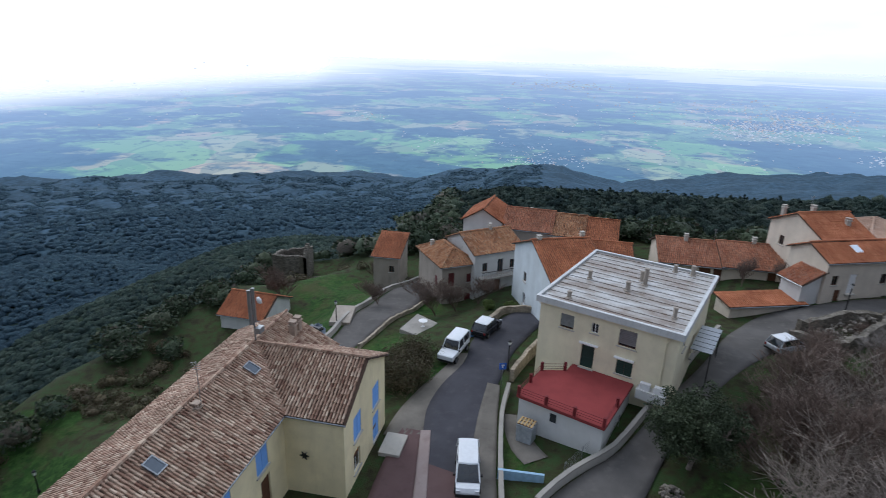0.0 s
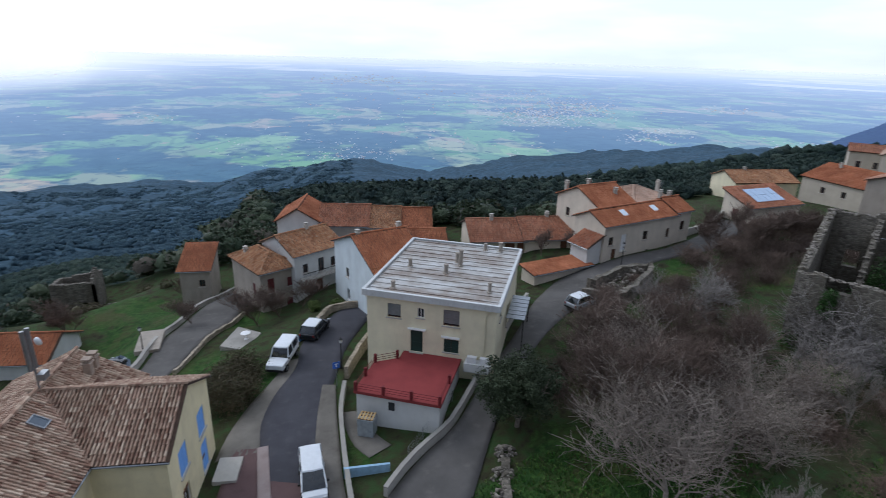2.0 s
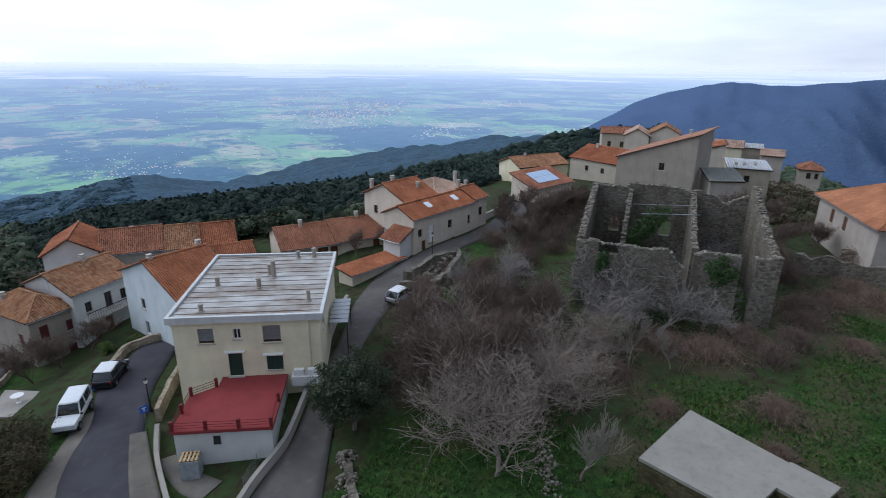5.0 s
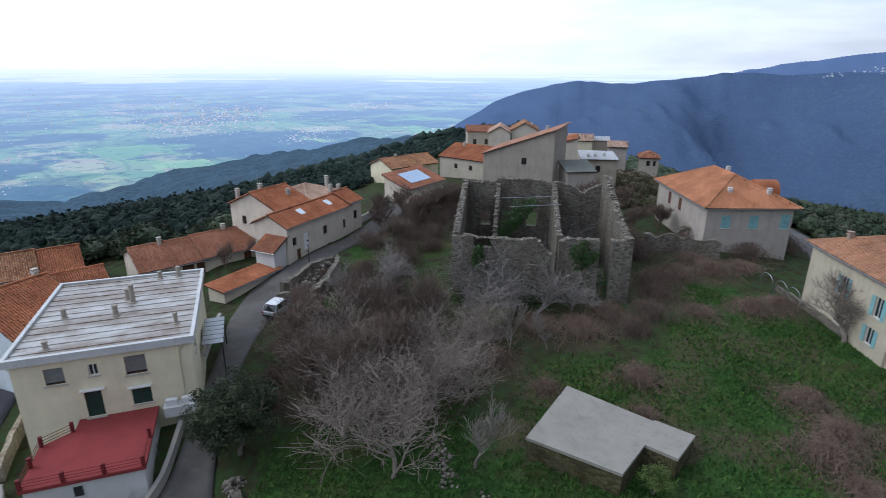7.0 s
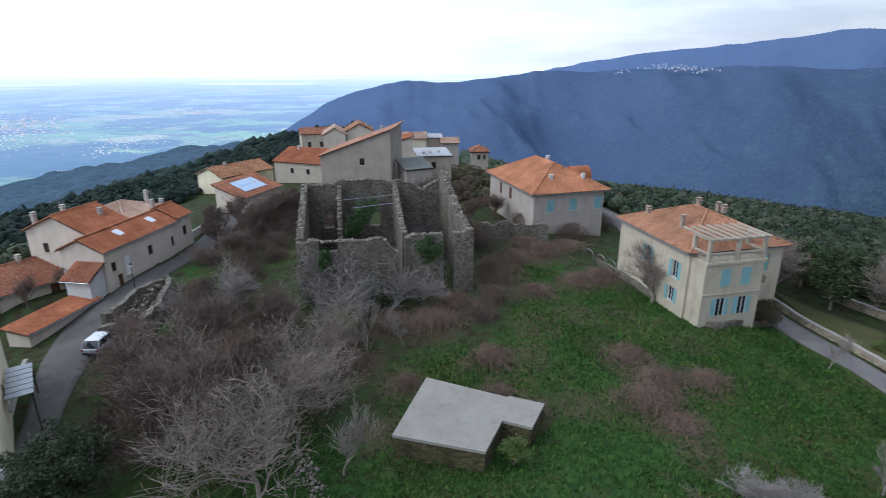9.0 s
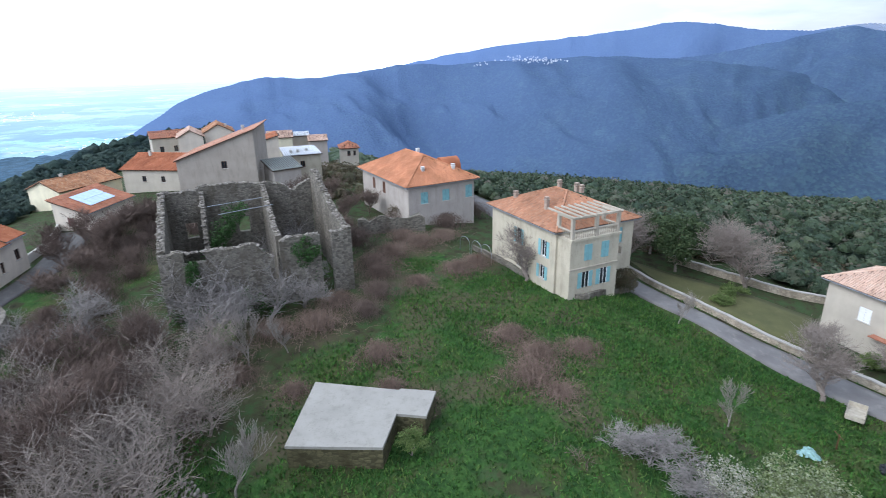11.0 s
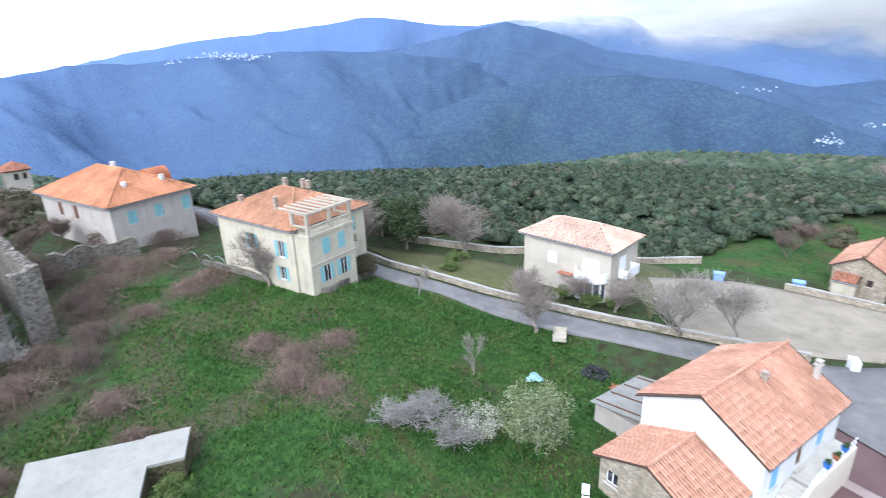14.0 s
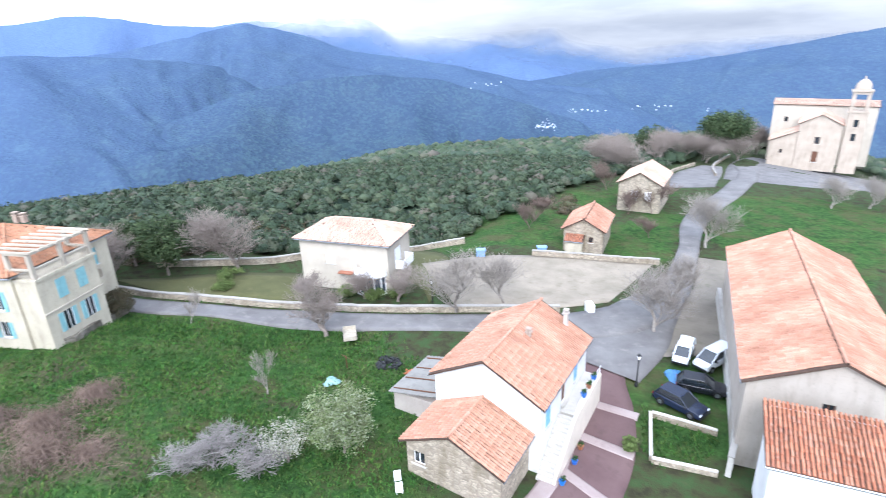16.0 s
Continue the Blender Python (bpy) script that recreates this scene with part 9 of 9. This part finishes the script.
# ---- white house: stairs, lean-to, pots ----
def white_house_side():
    m = pose(24, -23.3, 0.2, 0, 0, -167.5)
    t = thing("outside_stairs", "concrete outside stairs with a white parapet", "stairs", m)
    n = 15
    for k in range(n):
        g = Geo()
        g.box(8.02, -0.6 + k * 0.27, -0.3, 9.2, -0.3 + k * 0.27, 0.17 * (k + 1))
        part("step", g, CONCRETE, t)
    g = Geo()
    g.box(8.02, 3.75, -0.3, 9.2, 9.4, 2.55)
    part("landing", g, CONCRETE, t)
    g = Geo()
    side = [(-0.6, -0.3), (9.4, -0.3), (9.4, 2.75), (3.45, 2.75), (-0.6, 0.3)]
    g.v = [(x, y, z) for x in (9.2, 9.36) for y, z in side]
    g.f = [(0, 1, 2, 3, 4), (9, 8, 7, 6, 5)] + [(k, k + 5, (k + 1) % 5 + 5, (k + 1) % 5) for k in range(5)]
    part("parapet", g, WALL_PINK, t)
    for k in range(12):
        y = -0.4 + k * 0.86
        z = min(2.75, 0.42 + max(0.0, y) * 0.605)
        g = Geo()
        g.tube((9.28, y, z - 0.1), (9.28, y, z + 0.75), 0.02, n=6)
        part("rail_post", g, WHITE, t)
    for h in (0.4, 0.75):
        g = Geo()
        g.tube((9.28, -0.5, 0.4 + h), (9.28, 3.85, 2.75 + h), 0.025, n=6)
        g.tube((9.28, 3.85, 2.75 + h), (9.28, 9.3, 2.75 + h), 0.025, n=6)
        part("handrail", g, WHITE, t)
    l = thing("lean_to", "grey sheet-roofed lean-to against the white house", "lean-to", m)
    sheet = render_wall("grey_roof_sheet", rgb("76746f"), rgb("4c4844"), 0.8)
    for k in range(13):
        g = Geo()
        g.box(-4.7 + k * 0.36, 0.4, 2.0 + k * 0.075, -4.36 + k * 0.36, 6.2, 2.05 + k * 0.075)
        part("roof_sheet", g, sheet, l)
    for k in range(4):
        g = Geo()
        g.tube((-4.5, 0.9 + k * 1.6, 2.12), (-0.2, 0.9 + k * 1.6, 3.02), 0.05, n=6)
        part("batten", g, FRAME_WOOD, l, "weathered wooden batten")
    g = Geo()
    g.box(-4.4, 0.7, -0.8, -0.02, 5.9, 2.02)
    part("shed_body", g, WALL_GREY, l)
    rng = random.Random(4)
    for x, y, z, c in ((9.7, -0.2, 0, "2c70c0"), (9.8, 2.0, 0, "2c60b0"), (9.28, 5.0, 3.4, "3468b0"), (9.28, 6.2, 3.4, "8c5a40"), (9.28, 7.4, 3.4, "3468b0"), (9.7, 3.6, 0, "8c5a40")):
        q = thing("flower_pot", "glazed flower pot with a green plant", "planter", m @ pose(x, y, z), group="flower pots")
        g = Geo()
        g.lathe([(0.16, 0), (0.22, 0.28), (0.24, 0.3), (0.2, 0.3)], 12)
        part("pot", g, plain("glazed_pot", rgb(c), 0.3, 0.1), q)
        part("plant", leaf_cards(rng, [(Vector((0, 0, 0.42)), 0.2), (Vector((0.08, 0.05, 0.52)), 0.15)], 50, 0.06), IVY, q)
    for x, y in ((0.2, -5.4), (0.9, -6.2)):
        q = thing("garden_chair", "white plastic garden chair", "chair", m @ pose(x, y, 0.05, 0, 0, 40), group="garden chairs")
        g = Geo()
        g.box(-0.24, -0.24, 0.4, 0.24, 0.24, 0.45, 0.03)
        part("seat", g, WHITE, q)
        g = Geo()
        g.box(-0.24, 0.2, 0.45, 0.24, 0.25, 0.85)
        part("backrest", g, WHITE, q)
        for a in (-0.2, 0.17):
            for b in (-0.2, 0.17):
                g = Geo()
                g.box(a, b, 0, a + 0.04, b + 0.04, 0.4)
                part("leg", g, WHITE, q)


white_house_side()


# ---- pale villa: curved balcony, porch and side balcony ----
def pale_villa_parts():
    m = pose(55.9, -32.6, -0.6, 0, 0, -155)
    t = thing("curved_balcony", "white half-round balcony over a glazed bay", "balcony", m)
    cx, r = 9.2, 2.0

    def arc(r0, r1, z0, z1):
        g = Geo()
        n = 16
        for k in range(n + 1):
            a = math.pi + math.pi * k / n
            c, s = math.cos(a), math.sin(a) * 0.75
            g.v += [(cx + r0 * c, r0 * s, z0), (cx + r1 * c, r1 * s, z0), (cx + r1 * c, r1 * s, z1), (cx + r0 * c, r0 * s, z1)]
        for k in range(n):
            i = 4 * k
            g.f += [(i + q, i + (q + 1) % 4, i + 4 + (q + 1) % 4, i + 4 + q) for q in range(4)]
        g.f += [(0, 3, 2, 1), (4 * n, 4 * n + 1, 4 * n + 2, 4 * n + 3)]
        return g
    part("parapet", arc(r - 0.16, r, 3.0, 4.0), WHITE, t)
    part("floor_slab", arc(0.02, r + 0.06, 2.85, 3.0), WHITE, t)
    part("bay_wall", arc(r - 0.3, r - 0.12, -0.6, 0.9), WHITE, t)
    part("bay_glass", arc(r - 0.26, r - 0.2, 0.9, 2.6), SKYGLASS, t)
    for k in range(7):
        a = math.pi + math.pi * k / 6
        g = Geo()
        x, y = cx + (r - 0.2) * math.cos(a), (r - 0.2) * math.sin(a) * 0.75
        g.box(x - 0.09, y - 0.09, 0.9, x + 0.09, y + 0.09, 2.85)
        part("mullion", g, WHITE, t)
    g = Geo()
    g.box(8.2, -0.04, 3.05, 10.1, 0.04, 5.2)
    part("balcony_door", g, WHITE, t)
    q = thing("porch_canopy", "small red tiled canopy over the door", "canopy", m)
    g = Geo()
    g.prism([(5.2, -0.8), (7.1, -0.8), (7.1, 0), (5.2, 0)], 2.75, 2.85)
    part("slab", g, TILE_RED, q)
    s = thing("side_balcony", "small white side balcony", "balcony", m)
    for z in (3.0,):
        g = Geo()
        g.box(11.52, 2.0, z - 0.15, 12.6, 5.0, z)
        part("floor_slab", g, WHITE, s)
        for b in ((12.5, 2.0, z, 12.6, 5.0, z + 0.95), (11.52, 2.0, z, 12.5, 2.1, z + 0.95), (11.52, 4.9, z, 12.5, 5.0, z + 0.95)):
            g = Geo()
            g.box(*b)
            part("parapet", g, WHITE, s)


pale_villa_parts()


# ---- orange-roofed villa: barrel dormer; solar panels; skylights ----
hipm = pose(90.0, 24.45, 4.4, 0, 0, -144)
t = thing("roof_turret", "rounded orange tiled turret on the villa roof", "turret", hipm)
g = Geo()
n = 14
for y in (8.4, 11.5):
    for k in range(n + 1):
        a = math.pi * k / n
        g.v.append((11.6 + 1.5 * math.cos(a), y, 6.6 + 1.9 * math.sin(a)))
g.f = [(k, k + 1, n + 2 + k, n + 1 + k) for k in range(n)] + [tuple(range(n + 1)), tuple(2 * n + 1 - k for k in range(n + 1))]
part("barrel_roof", g, TILE_ORANGE, t, smooth=False)
solm = pose(71.8, 61.6, 3.0, 0, 0, 2)
t = thing("solar_panel_array", "pale blue solar panels on the red roof", "solar panels", solm @ pose(5.4, 2.6, 5.1, 21.0))
for i in range(5):
    for j in range(2):
        g = Geo()
        g.box(-2.9 + i * 1.18, -1.7 + j * 1.75, 0, -1.78 + i * 1.18, -0.02 + j * 1.75, 0.05)
        part("panel", g, plain("solar_glass", rgb("9cb4d0"), 0.12, 0.1, spec=0.8), t)
rowm = pose(41.63, 55.91, 3.0, 0, 0, 10.7)
for x in (4.6, 10.4):
    t = thing("roof_light", "white framed skylight on the red roof", "skylight", rowm @ pose(x, 1.5, 5.86, 25.5), group="skylights")
    g = Geo()
    g.box(-0.5, -0.6, 0, 0.5, 0.6, 0.1)
    part("frame", g, WHITE, t)
    g = Geo()
    g.box(-0.4, -0.5, 0.1, 0.4, 0.5, 0.115)
    part("pane", g, plain("bright_skylight", rgb("c8d4e0"), 0.1, 0.05, spec=0.8), t)


# ---- balcony and pergola of the white terrace house ----
tm = pose(4.3, 68.5, -4, 0, 0, 27.6)
t = thing("house_balcony", "dark railed balcony on the white house", "balcony", tm)
g = Geo()
g.box(0.6, -1.1, 3.6, 7.0, 0, 3.75)
part("floor_slab", g, CONCRETE, t)
for k in range(22):
    g = Geo()
    g.box(0.62 + k * 0.3, -1.08, 3.75, 0.65 + k * 0.3, -1.05, 4.65)
    part("baluster", g, BLACK, t)
g = Geo()
g.box(0.6, -1.1, 4.65, 7.0, -1.03, 4.72)
part("handrail", g, BLACK, t)
t = thing("pergola", "green and white striped canopy over the yard", "canopy", tm @ pose(4.4, -4.6, 0.4, 0, 0, -20))
for k in range(9):
    g = Geo()
    g.box(k * 0.4, 0, 2.2, k * 0.4 + 0.36, 2.6, 2.26)
    part("canopy_strip", g, WHITE if k % 2 else GREEN_DARK, t)
for x, y in ((0.1, 0.1), (3.4, 0.1), (0.1, 2.5), (3.4, 2.5)):
    g = Geo()
    g.tube((x, y, -1.5), (x, y, 2.2), 0.05, n=6)
    part("post", g, STEEL, t)


# ---- garden arches by the villas ----
for x, y in ((68.7, 5.5), (67.2, 3.9), (66.0, 2.6)):
    t = thing("garden_arch", "thin metal garden arch", "arch", pose(x, y, gz(x, y), 0, 0, 40), group="garden arches")
    g = Geo()
    pts = [(1.1 * math.cos(math.pi * k / 10), 0, 1.2 + 1.0 * math.sin(math.pi * k / 10)) for k in range(11)]
    pts = [(1.1, 0, -0.2)] + pts + [(-1.1, 0, -0.2)]
    for a, b in zip(pts, pts[1:]):
        g.tube(a, b, 0.035, n=5)
    part("hoop", g, STEEL, t)
